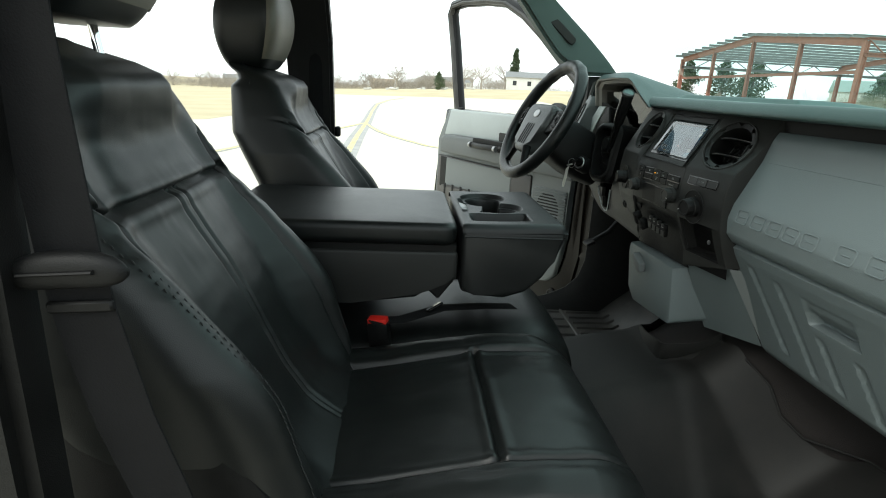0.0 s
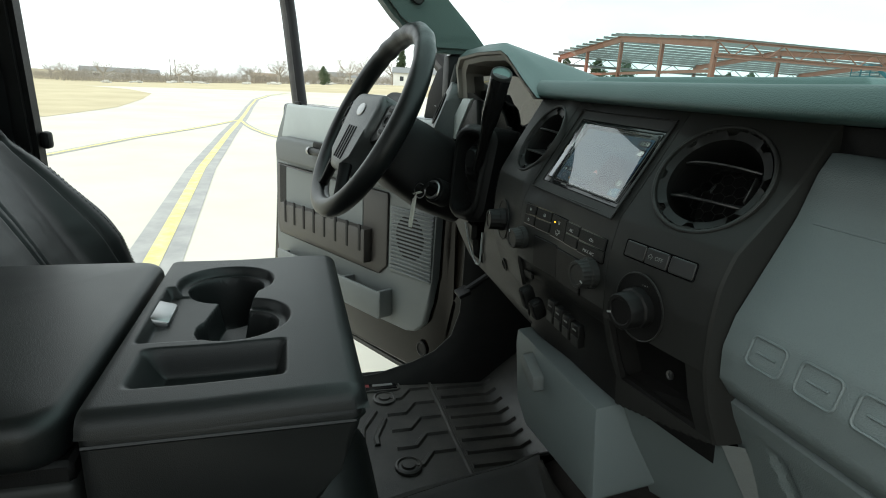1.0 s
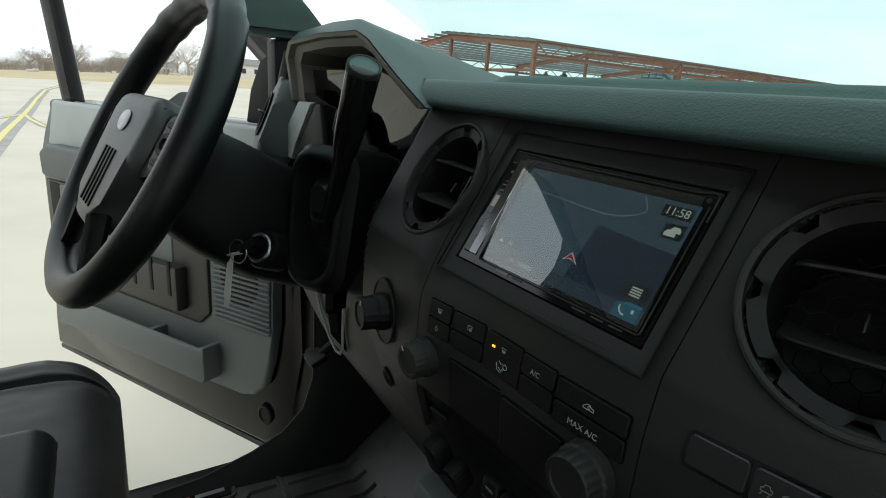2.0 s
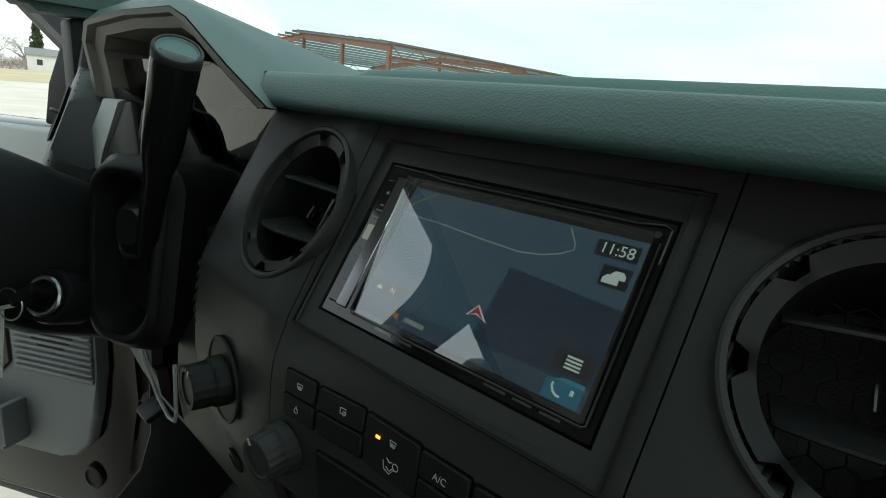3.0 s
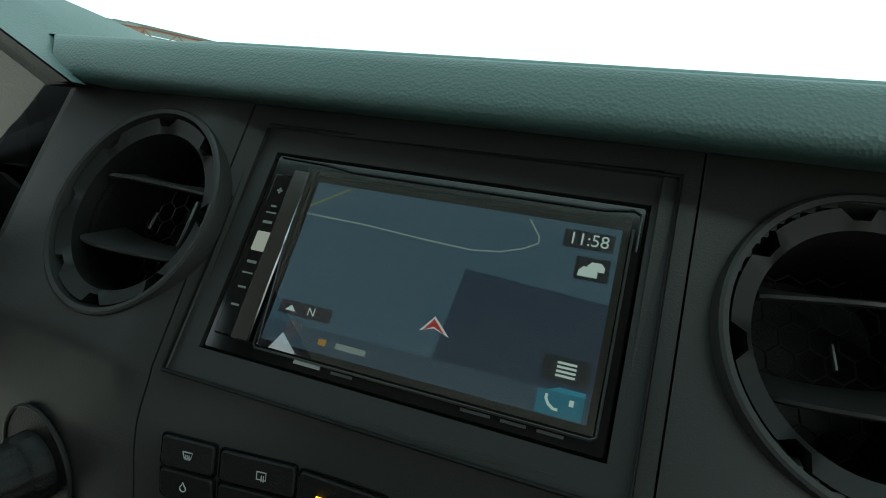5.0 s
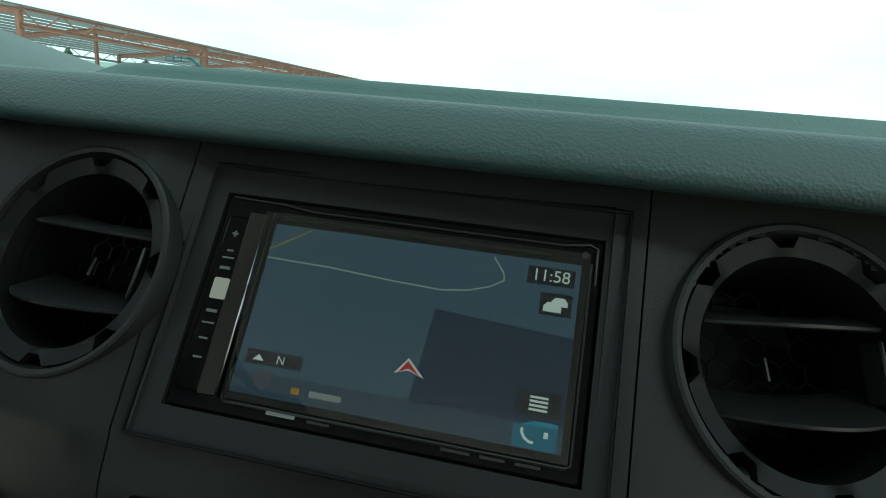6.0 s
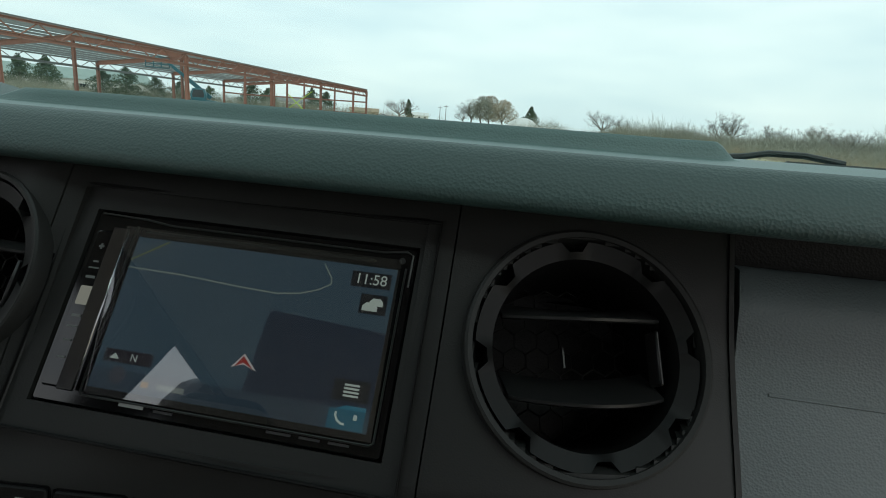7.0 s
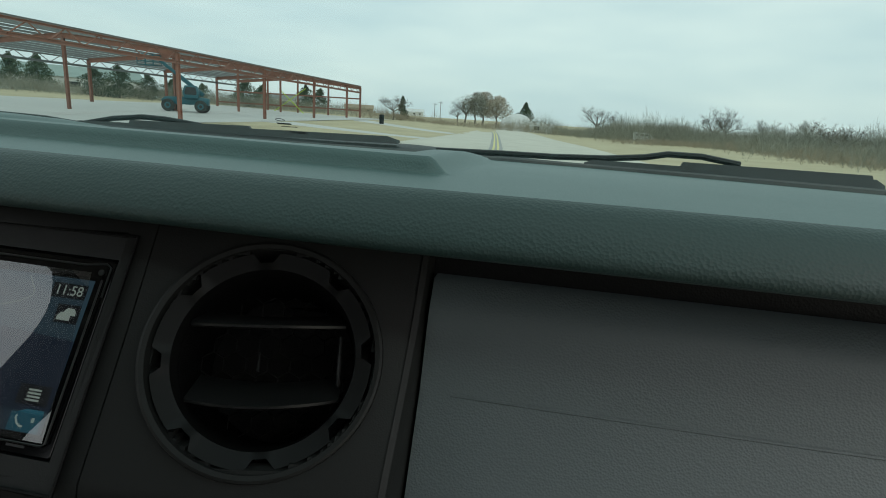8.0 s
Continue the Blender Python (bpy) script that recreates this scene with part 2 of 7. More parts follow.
def round_poly(w, h, r, n=5, cx=0.0, cy=0.0):
    out = []
    for qx, qy, a0 in ((1, 1, 0), (-1, 1, 90), (-1, -1, 180), (1, -1, 270)):
        for i in range(n + 1):
            a = radians(a0 + 90 * i / n)
            out.append((cx + qx * (w / 2 - r) + r * math.cos(a), cy + qy * (h / 2 - r) + r * math.sin(a)))
    return out


def sheet(bm, us, vs, fn, skip=None, thick=None):
    """A grid of points fn(u, v); skip(u, v) leaves out cells; thick: vector by which a back is set off."""
    def one(off):
        g = [[bm.verts.new(Vector(fn(u, v)) + off) for v in vs] for u in us]
        for i in range(len(us) - 1):
            for j in range(len(vs) - 1):
                if skip and skip((us[i] + us[i + 1]) / 2, (vs[j] + vs[j + 1]) / 2):
                    continue
                bm.faces.new((g[i][j], g[i + 1][j], g[i + 1][j + 1], g[i][j + 1]))
        return g
    g = one(Vector((0, 0, 0)))
    if thick is not None:
        h = one(Vector(thick))
        rim = [e for e in bm.edges if len(e.link_faces) == 1]
        pair = {}
        for a, b in zip((v for r in g for v in r), (v for r in h for v in r)):
            pair[a] = b
        for e in rim:
            a, b = e.verts
            if a in pair and b in pair:
                bm.faces.new((a, b, pair[b], pair[a]))
    loose = [v for v in bm.verts if not v.link_faces]
    bmesh.ops.delete(bm, geom=loose, context="VERTS")
    return bm


def lettering(bm, words, size, m, depth=0.0004):
    """Adds flat raised letters, centred on the frame m."""
    cu = bpy.data.curves.new("letters", "FONT")
    cu.body, cu.size, cu.align_x, cu.align_y, cu.extrude = words, size, "CENTER", "CENTER", depth
    ob = bpy.data.objects.new("letters", cu)
    me = bpy.data.meshes.new_from_object(ob)
    k = len(bm.verts)
    bm.from_mesh(me)
    bm.verts.ensure_lookup_table()
    bmesh.ops.transform(bm, matrix=m, verts=bm.verts[k:])
    bpy.data.objects.remove(ob)
    bpy.data.curves.remove(cu)
    bpy.data.meshes.remove(me)
    return bm


def mix_of(x, table):
    return float(np.interp(x, [a for a, _ in table], [b for _, b in table]))


def smooth(a, b, x):
    t = min(1.0, max(0.0, (x - a) / (b - a)))
    return t * t * (3 - 2 * t)


def frame_of(o, right, up):
    r, u = Vector(right).normalized(), Vector(up).normalized()
    n = r.cross(u).normalized()
    u = n.cross(r)
    return Matrix.Translation(o) @ Matrix((r, u, n)).transposed().to_4x4()
# ---------------------------------------------------------------- dashboard
FACE = [(1.19, -0.022), (1.26, -0.030), (1.30, -0.048), (1.34, -0.060), (1.385, -0.064), (1.42, -0.0625), (1.457, -0.057), (1.51, -0.028), (1.565, 0.003), (1.59, 0.017)]


def face_y(x, z):
    if x > 0:
        return mix_of(z, FACE) + (0.48 + 0.36 * smooth(1.42, 1.53, z)) * x * x
    flush = smooth(1.43, 1.46, z)
    return mix_of(z, FACE) + 0.28 * x * x - 0.0148 * (smooth(0, -0.12, x) * (1 - flush) + smooth(-0.080, -0.125, x) * flush)


def on_face(x, z, off=0.0):
    """A frame on the stack's face: x to the right, y up along it, z out of it."""
    p = Vector((x, face_y(x, z), z))
    r = Vector((0.01, face_y(x + 0.005, z) - face_y(x - 0.005, z), 0))
    u = Vector((0, face_y(x, z + 0.006) - face_y(x, z - 0.006), 0.012))
    m = frame_of(p, r, u)
    return m @ Matrix.Translation((0, 0, off))


dash = thing("dashboard", (0, 0.2, 1.2), "charcoal and steel-grey pickup truck dashboard with a textured dark green-grey pad", "dashboard")

def lines(a, b, step, extra=()):
    v = list(np.linspace(a, b, max(2, int(round((b - a) / step)) + 1))) + [e for e in extra if a < e < b]
    return sorted(set(round(x, 5) for x in v))


# the soft pad: rolled front lip and rough face, smooth top with a raised bar before the glass
PAD_SEC = [(0.05, 1.5735), (0.004, 1.5755), (-0.0085, 1.5775), (-0.0112, 1.5795), (-0.0118, 1.5825), (-0.0104, 1.5860), (-0.0060, 1.5925), (0.0000, 1.5995), (0.0050, 1.6032), (0.0110, 1.6045)]


def pad_drop(x):
    return 0.004 * smooth(0.3, 0.9, abs(x)) + 0.010 * max(-0.25, min(0.22, x))


def pad_pull(x):
    return 0.06 * (max(0, abs(x) - 0.25)) ** 2


bm = B()
def pad_point(u, v):
    """u: 0 at the hood, 1 at the passenger's side; the left end leans with the hood's flank."""
    x0 = -0.207 - 0.055 * max(0, v - 1) / (len(PAD_SEC) - 2)
    x = x0 + (0.86 - x0) * u
    return x, PAD_SEC[v][0] + pad_pull(x), PAD_SEC[v][1] - pad_drop(x)


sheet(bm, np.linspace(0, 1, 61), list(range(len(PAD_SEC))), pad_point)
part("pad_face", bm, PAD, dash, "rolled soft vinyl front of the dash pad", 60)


def top_z(x, y):
    z = 1.6045 - pad_drop(x) - 0.034 * smooth(0.10, 0.75, y)
    bar = smooth(0.076, 0.083, y) * (1 - smooth(0.241, 0.255, x - 0.05 * (y - 0.09))) * smooth(-0.255, -0.215, x) * (1 - smooth(0.18, 0.40, y))
    z += 0.0100 * bar
    well = smooth(0.100, 0.108, y) * (1 - smooth(0.214, 0.223, x)) * smooth(-0.17, -0.10, x) * (1 - smooth(0.64, 0.69, y))
    return z + (1.578 - z) * well


bm = B()
xs = lines(-0.84, 0.86, 0.02, list(np.linspace(0.205, 0.275, 22)))
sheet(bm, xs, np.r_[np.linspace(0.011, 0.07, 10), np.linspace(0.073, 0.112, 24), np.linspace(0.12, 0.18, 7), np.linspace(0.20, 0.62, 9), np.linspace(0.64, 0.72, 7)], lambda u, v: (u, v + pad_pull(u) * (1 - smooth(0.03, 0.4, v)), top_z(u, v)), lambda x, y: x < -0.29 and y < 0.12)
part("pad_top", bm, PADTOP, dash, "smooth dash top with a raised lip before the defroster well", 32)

# the stack: three panels with fine gaps, cut out for vents, head unit and pocket
VENTS = {-0.1556: 1.5200, 0.1790: 1.5114}
VENT_R = 0.0567
HOLE = (0.0955, 1.4575, 1.5650)
POCKET = (0.119, 0.228, 1.260, 1.340)


def cut(x, z, more=0.0):
    for c in VENTS:
        d = on_vent[c].inverted() @ Vector((x, face_y(x, z), z))
        if math.hypot(d.x, d.y) < VENT_R - 0.001 + more:
            return True
    if abs(x) < HOLE[0] and HOLE[1] < z < HOLE[2]:
        return True
    return POCKET[0] < x < POCKET[1] and POCKET[2] < z < POCKET[3]


on_vent = {c: on_face(c, z, 0.003 if c > 0 else 0) for c, z in VENTS.items()}
bm = B()
sheet(bm, lines(-0.1045, 0.1095, 0.006, (-HOLE[0], HOLE[0])), lines(1.348, 1.586, 0.005, HOLE[1:]), lambda x, z: (x, face_y(x, z), z), cut, (0, 0.006, 0))
centre = part("centre_panel", bm, BEZEL, dash, "charcoal centre panel round the stereo and climate controls", 50)
bm = B()
sheet(bm, lines(0.1104, 0.2480, 0.0026, POCKET[:2]), lines(1.222, 1.586, 0.0026, POCKET[2:]), lambda x, z: (x, face_y(x, z), z), lambda x, z: cut(x, z) or z < 1.222 + 0.25 * (x - 0.1112), (0, 0.006, 0))
right_panel = part("vent_panel", bm, BEZEL, dash, "charcoal panel with round vent, switches and pocket", 50)
bm = B()
sheet(bm, lines(-0.248, -0.1054, 0.0026), lines(1.300, 1.586, 0.0026), lambda x, z: (x, face_y(x, z), z), lambda x, z: cut(x, z) or x < -0.248 + 0.55 * max(0, 1.36 - z), (0, 0.006, 0))
left_panel = part("vent_panel", bm, BEZEL, dash, "charcoal panel with round vent and headlight knob", 50)
bm = B()
sheet(bm, lines(-0.135, 0.112, 0.008), lines(1.214, 1.349, 0.006), lambda x, z: (x, face_y(x, z) + 0.006 + 0.006 * smooth(1.335, 1.30, z), z), None, (0, 0.006, 0))
lower_panel = part("switch_panel", bm, BEZEL2, dash, "black lower panel with rocker switches", 50)
# backing behind the gaps and side cheeks
bm = B()
sheet(bm, lines(-0.244, 0.244, 0.02), lines(1.23, 1.58, 0.02), lambda x, z: (x, face_y(x, z) + 0.0075, z), lambda x, z: cut(x, z, 0.015) or x < -0.20 and z < 1.34)
part("backing", bm, BEZEL2, dash)
bm = B()
sheet(bm, lines(1.225, 1.586, 0.01), [0, 1, 2, 3], lambda z, k: (0.248 + (0, 0.0030, 0.0050, 0.0055)[k], face_y(0.248, z) + (-0.0015, 0.0005, 0.010, 0.075)[k], max(z, 1.258)))
part("cheek", bm, BEZEL, dash)
bm = B()
sheet(bm, lines(1.30, 1.58, 0.01), [0, 1, 2, 3], lambda z, k: (-0.248 - (0, 0.010, 0.022, 0.030)[k] + 0.55 * max(0, 1.36 - z), face_y(-0.248, z) + (0, 0.004, 0.016, 0.16)[k], z))
cheek = part("cheek", bm, BEZEL, dash, "textured charcoal side of the stack")
for i in range(6):
    bm = B()
    z = 1.405 + 0.0095 * i
    box(bm, (0, 0, 0), (0.014, 0.0045, 0.004), frame_of((-0.2545, face_y(-0.25, z) + 0.003, z), (1, -0.55, 0), (0, 0.2, 1)), 0.0015, 1)
    part("slot", bm, BEZEL2, cheek)


def vent(c):
    m = on_vent[c] @ Matrix.Scale(0.985 if c < 0 else 1.03, 4)
    bm = B()
    lathe(bm, [(0.0590, -0.008), (0.0588, -0.001), (0.0583, 0.0006), (0.0570, 0.0012), (0.0548, 0.0006), (0.0540, -0.006), (0.0510, -0.014)], m, 64, False)
    ring = part("vent_ring", bm, BEZEL, dash, "round dark vent bezel")
    # notched inner ring
    bm = B()
    seg, rings = 96, []
    for i in range(seg):
        a = 2 * math.pi * i / seg
        gap = (i % 12) < 3
        r1 = 0.0478 if gap else 0.0530
        rings.append([m @ Vector((r * math.cos(a), r * math.sin(a), h)) for r, h in ((r1, -0.012), (r1, -0.0015), (0.0448, -0.0044), (0.0432, -0.016))])
    rings.append(rings[0])
    strip(bm, rings, False, False)
    part("notched_ring", bm, RINGBLACK, ring)
    bm = B()
    lathe(bm, [(0.0535, -0.0065), (0.0535, -0.014), (0.0444, -0.016)], m, 48, False)
    lathe(bm, [(0.0436, -0.012), (0.0420, -0.066), (0.0, -0.068)], m, 48, False)
    part("barrel", bm, BEZEL2, ring)
    # two crescent vanes tilted down to the front, a side link with its pin, and a honeycomb behind
    for h, wide in ((0.0165, 0.0140), (-0.0205, 0.0200)):
        bm = B()
        half = math.sqrt(0.0432 ** 2 - h * h) - 0.001
        rows = []
        for u in np.linspace(-half, half, 25):
            k = 1 - (u / half) ** 2
            bow, fall = 0.014 * k, 0.20 * wide * k
            rows.append([m @ Vector((u, h - fall + a, b)) for a, b in ((-0.0014, -0.0105 + bow), (-0.0010, -0.0088 + bow), (0.0002, -0.0082 + bow), (0.0012, -0.0095 + bow), (0.62 * wide + 0.0012, -0.012 - 0.9 * wide), (0.62 * wide - 0.0008, -0.012 - 0.9 * wide))])
        strip(bm, rows)
        part("vane", bm, VANE, ring)
    bm = B()
    box(bm, (0.0365, -0.0015, -0.013), (0.0020, 0.026, 0.012), m, 0.0008, 1)
    part("vane_bracket", bm, VANE, ring)
    bm = B()
    tube(bm, [m @ Vector((-0.006, 0.004, -0.022)), m @ Vector((-0.006, -0.006, -0.021))], 0.0009, 6)
    part("vane_pin", bm, VANE, ring)
    bm = B()
    for i in range(-4, 5):
        for j in range(-4, 5):
            cx, cy = 0.0122 * (i + 0.5 * (j % 2)), 0.0106 * j
            if math.hypot(cx, cy) < 0.039:
                tube(bm, [m @ Vector((cx + 0.0070 * math.sin(radians(60 * k)), cy + 0.0070 * math.cos(radians(60 * k)), -0.046)) for k in range(6)], 0.0005, 4, True)
    part("air_mesh", bm, BEZEL, ring)


for c in VENTS:
    vent(c)


def knob(x, z, r, h, mark=45, ribs=20, parent=centre, recess=None, mat=BEZEL):
    m = on_face(x, z)
    if recess:
        bm = B()
        prism(bm, [(recess * math.cos(radians(a)), 1.12 * recess * math.sin(radians(a))) for a in range(0, 360, 10)], -0.0005, 0.0012, m, 0.0006, 1)
        part("knob_dish", bm, BEZEL2, parent)
        bm = B()
        tube(bm, [m @ Vector((recess * math.cos(radians(a)), 1.12 * recess * math.sin(radians(a)), 0.0012)) for a in range(0, 360, 10)], 0.0011, 6, True)
        part("dish_rim", bm, BEZEL, parent)
    bm = B()
    n = ribs * 4
    rings = []
    for rr, hh in ((1.12, 0.001), (1.10, 0.35), (1.0, 0.42), (0.97, 0.95), (0.90, 1.0), (0.72, 1.0), (0.66, 0.95), (0.0, 0.95)):
        wave = 0.035 if 0.3 < hh < 0.97 and rr > 0.9 else 0
        rings.append([m @ Vector((r * rr * (1 - wave * (i % 4 < 2)) * math.cos(2 * math.pi * i / n), r * rr * (1 - wave * (i % 4 < 2)) * math.sin(2 * math.pi * i / n), h * hh)) for i in range(n)])
    strip(bm, rings, True, False)
    k = part("knob", bm, mat, parent)
    bm = B()
    box(bm, (r * 0.8, 0, h + 0.0002), (r * 0.30, r * 0.10, 0.0006), m @ Matrix.Rotation(radians(mark), 4, "Z"))
    part("pointer", bm, WHITEPRINT, k)
    return k


knob(-0.0880, 1.3815, 0.0150, 0.020, 120)
knob(0.0820, 1.3835, 0.0170, 0.021, -20)
knob(-0.1770, 1.3870, 0.0165, 0.026, 70, 16, left_panel, 0.0285, BEZEL2)
knob(0.1660, 1.3740, 0.0200, 0.027, 200, 10, right_panel, 0.0335, BEZEL2)

# climate buttons: pairs, one tall mode button, and blank strips
BUTTONS = [(1.08 * x, z - 0.005 - 0.022 * (x + 0.06), 1.08 * w, h) for x, z, w, h in (
    (-0.0700, 1.4305, 0.024, 0.0132), (-0.0700, 1.4155, 0.024, 0.0132), (-0.0395, 1.4305, 0.032, 0.0132), (-0.0395, 1.4155, 0.032, 0.0132),
    (-0.0035, 1.4230, 0.036, 0.0285), (0.0295, 1.4305, 0.028, 0.0132), (0.0295, 1.4155, 0.028, 0.0132), (0.0700, 1.4305, 0.048, 0.0132), (0.0700, 1.4155, 0.048, 0.0132),
    (-0.0275, 1.3760, 0.054, 0.0440), (0.0295, 1.3760, 0.054, 0.0440))]
for x, z, w, h in BUTTONS:
    bm = B()
    prism(bm, round_poly(w, h, 0.0015, 2), -0.001, 0.0018, on_face(x, z), 0.0006, 1)
    part("button", bm, BEZEL2, centre)
bm = B()
for x, z, w, h in BUTTONS:
    prism(bm, round_poly(w + 0.0022, h + 0.0022, 0.002, 2), -0.001, 0.0004, on_face(x, z))
part("button_gap", bm, GLOSSY, centre)


def print_on(words, x, z, size, parent, mat=WHITEPRINT, off=0.0021, turn=0):
    bm = B()
    lettering(bm, words, size, on_face(x, z, off) @ Matrix.Rotation(radians(turn), 4, "Z"), 0.0001)
    return part("printed_words", bm, mat, parent, "", 0)


print_on("A/C", 0.0305, 1.4215, 0.0052, centre)
print_on("MAX A/C", 0.0735, 1.4065, 0.0056, centre)
print_on("12V", 0.1725, 1.4010, 0.0058, right_panel, DIMPRINT, 0.0032)


def icon(name, m, shapes, parent, mat=WHITEPRINT):
    """shapes: polylines of (x, y) in millimetres on the frame m."""
    bm = B()
    for line in shapes:
        tube(bm, [m @ Vector((x / 1000, y / 1000, 0)) for x, y in line], 0.00028, 5)
    return part(name, bm, mat, parent, "", 0)


arc = lambda cx, cy, r, a, b, n=8: [(cx + r * math.cos(radians(a + (b - a) * i / n)), cy + r * math.sin(radians(a + (b - a) * i / n))) for i in range(n + 1)]
fan_glass = [[(-2.4, 1.6), (2.4, 1.6), (1.5, -1.2), (-1.5, -1.2), (-2.4, 1.6)], [(-1, -1.8), (-0.8, 0.4)], [(0, -1.8), (0, 0.4)], [(1, -1.8), (0.8, 0.4)]]
icon("defrost_symbol", on_face(-0.0750, 1.4258, 0.0021), fan_glass, centre)
icon("heater_symbol", on_face(-0.0765, 1.4108, 0.0021), [arc(0, -0.4, 1.5, 120, 420), [(-0.7, 0.8), (0, 2.6), (0.9, 0.9)]], centre)
icon("mirror_symbol", on_face(-0.0400, 1.4248, 0.0021), [[(-2.2, 1.8), (2.0, 1.8), (2.0, -1.5), (-2.2, -1.5), (-2.2, 1.8)], [(0, -2.2), (0, 0.4)], [(1, -2.2), (1, 0.4)]], centre)
icon("mode_symbol", on_face(-0.0020, 1.4105, 0.0021), [arc(3.6, 1.6, 2.0, 0, 360, 12), [(2.4, -0.4), (-0.6, -4.2), (-4.6, -3.0), (-5.6, 1.6)], [(-3.4, -1.0), (-0.4, -2.6), (1.4, -0.2)], [(-3.2, 3.8), (-0.8, 2.2), (1.0, 3.2)]], centre)
icon("vent_symbol", on_face(-0.0020, 1.4230, 0.0021), fan_glass, centre)
icon("recirculate_symbol", on_face(0.0755, 1.4212, 0.0021), [[(-4, -0.9), (4, -0.9), (3.4, 0.7), (1.6, 1.0), (0.4, 2.2), (-1.8, 2.2), (-2.8, 1.0), (-4, 0.4), (-4, -0.9)], arc(0.2, 0.6, 0.9, 20, 330)], centre)
bm = B()
box(bm, (0, 0, 0.0004), (0.0032, 0.0018, 0.0008), on_face(-0.0130, 1.4222, 0.0018), 0.0003, 1)
part("indicator_light", bm, glowing("amber_lamp", (1.0, 0.42, 0.02), 1.6), centre, "lit amber indicator")

# traction switch strip above the power socket
for x, w in ((0.1475, 0.0285), (0.1775, 0.0285), (0.2075, 0.0290)):
    bm = B()
    prism(bm, round_poly(w, 0.0165, 0.002, 3), -0.001, 0.0022 if x != 0.1775 else 0.0030, on_face(x, 1.4302), 0.0007, 1)
    part("rocker", bm, VANE, right_panel)
bm = B()
prism(bm, round_poly(0.0925, 0.0195, 0.003, 3), -0.001, 0.0006, on_face(0.1776, 1.4302))
part("switch_surround", bm, GLOSSY, right_panel)
print_on("OFF", 0.1810, 1.4300, 0.0060, right_panel, DIMPRINT, 0.0033)
icon("car_symbol", on_face(0.1700, 1.4302, 0.0033), [[(-2.4, -1), (2.4, -1), (2.4, 0.6), (1.5, 0.8), (1.0, 2.2), (-1.0, 2.2), (-1.5, 0.8), (-2.4, 0.6), (-2.4, -1)], [(-1.6, -1.6), (-2.2, -2.8)], [(1.6, -1.6), (1.0, -2.8)]], right_panel, DIMPRINT)

# open pocket with a screw, cut into the panel
bm = B()
px0, px1, pz0, pz1 = POCKET
front = [(px0, pz0), (px1, pz0), (px1, pz1), (px0, pz1)]
back = [(px0 + 0.006, pz0 + 0.012), (px1 - 0.018, pz0 + 0.016), (px1 - 0.022, pz1 - 0.008), (px0 + 0.004, pz1 - 0.006)]
fv = [bm.verts.new((x, face_y(x, z) + 0.0005, z)) for x, z in front]
bv = [bm.verts.new((x, face_y(x, z) + 0.028, z)) for x, z in back]
bm.faces.new(bv)
for i in range(4):
    bm.faces.new((fv[i], fv[(i + 1) % 4], bv[(i + 1) % 4], bv[i]))
pocket = part("pocket", bm, BEZEL2, right_panel, "open black cubby with a bright screw", 0)
bm = B()
pm = frame_of((0.178, face_y(0.178, 1.296) + 0.0262, 1.296), (1, 0.1, 0), (0, 0, 1))
lathe(bm, [(0.0052, 0.0), (0.0052, 0.0018), (0.0034, 0.0022), (0.003, 0.0012), (0.0, 0.0012)], pm, 18, False)
part("screw", bm, SILVER, pocket)

# rocker switches and brake controller paddles under the climate panel
for i in range(4):
    bm = B()
    x, z = -0.004 + 0.0207 * i, 1.300 - 0.002 * i
    m = on_face(x, z, 0.004) @ Matrix.Rotation(radians(-16), 4, "X")
    prism(bm, [(-0.0085, -0.016), (0.0085, -0.016), (0.0093, 0.000), (0.0085, 0.0165), (-0.0085, 0.0165), (-0.0093, 0.0)], 0, 0.010, m, 0.0022, 2)
    sw = part("rocker_switch", bm, BEZEL2, lower_panel)
    bm = B()
    box(bm, (0, -0.007, 0.0104), (0.016, 0.014, 0.0016), m, 0.0006, 1)
    part("paddle", bm, BEZEL, sw)
    bm = B()
    box(bm, (0, 0.0085, 0.0102), (0.0085, 0.0022, 0.0004), m)
    part("label_bar", bm, DIMPRINT, sw)
for x, z, s in ((-0.074, 1.297, 1.0), (-0.054, 1.286, 0.9)):
    bm = B()
    m = on_face(x, z, 0.0)
    prism(bm, round_poly(0.018 * s, 0.036 * s, 0.008 * s, 4), 0, 0.020, m, 0.004, 2)
    part("brake_paddle", bm, BEZEL2, lower_panel)
bm = B()
prism(bm, round_poly(0.022, 0.012, 0.003, 3), 0, 0.004, on_face(-0.078, 1.326, -0.004), 0.001, 1)
part("gain_switch", bm, BEZEL2, lower_panel)
bm = B()
lathe(bm, [(0.011, 0.0), (0.011, 0.002), (0.008, 0.003), (0.0075, 0.0008), (0.0, 0.0008)], on_face(-0.190, 1.306, 0.001), 20, False)
part("plug_cover", bm, BEZEL2, left_panel)

# passenger panel: upper bulge, raised letters as blocks, glove box below
PANEL = [(1.548, 0.072), (1.5475, 0.050), (1.53, 0.040), (1.49, 0.028), (1.44, 0.004), (1.40, -0.015), (1.37, -0.022), (1.338, -0.018), (1.319, -0.002), (1.313, 0.012)]


def panel_y(x, z):
    return mix_of(z, PANEL[::-1]) + 0.05 * max(0, x - 0.25) ** 2


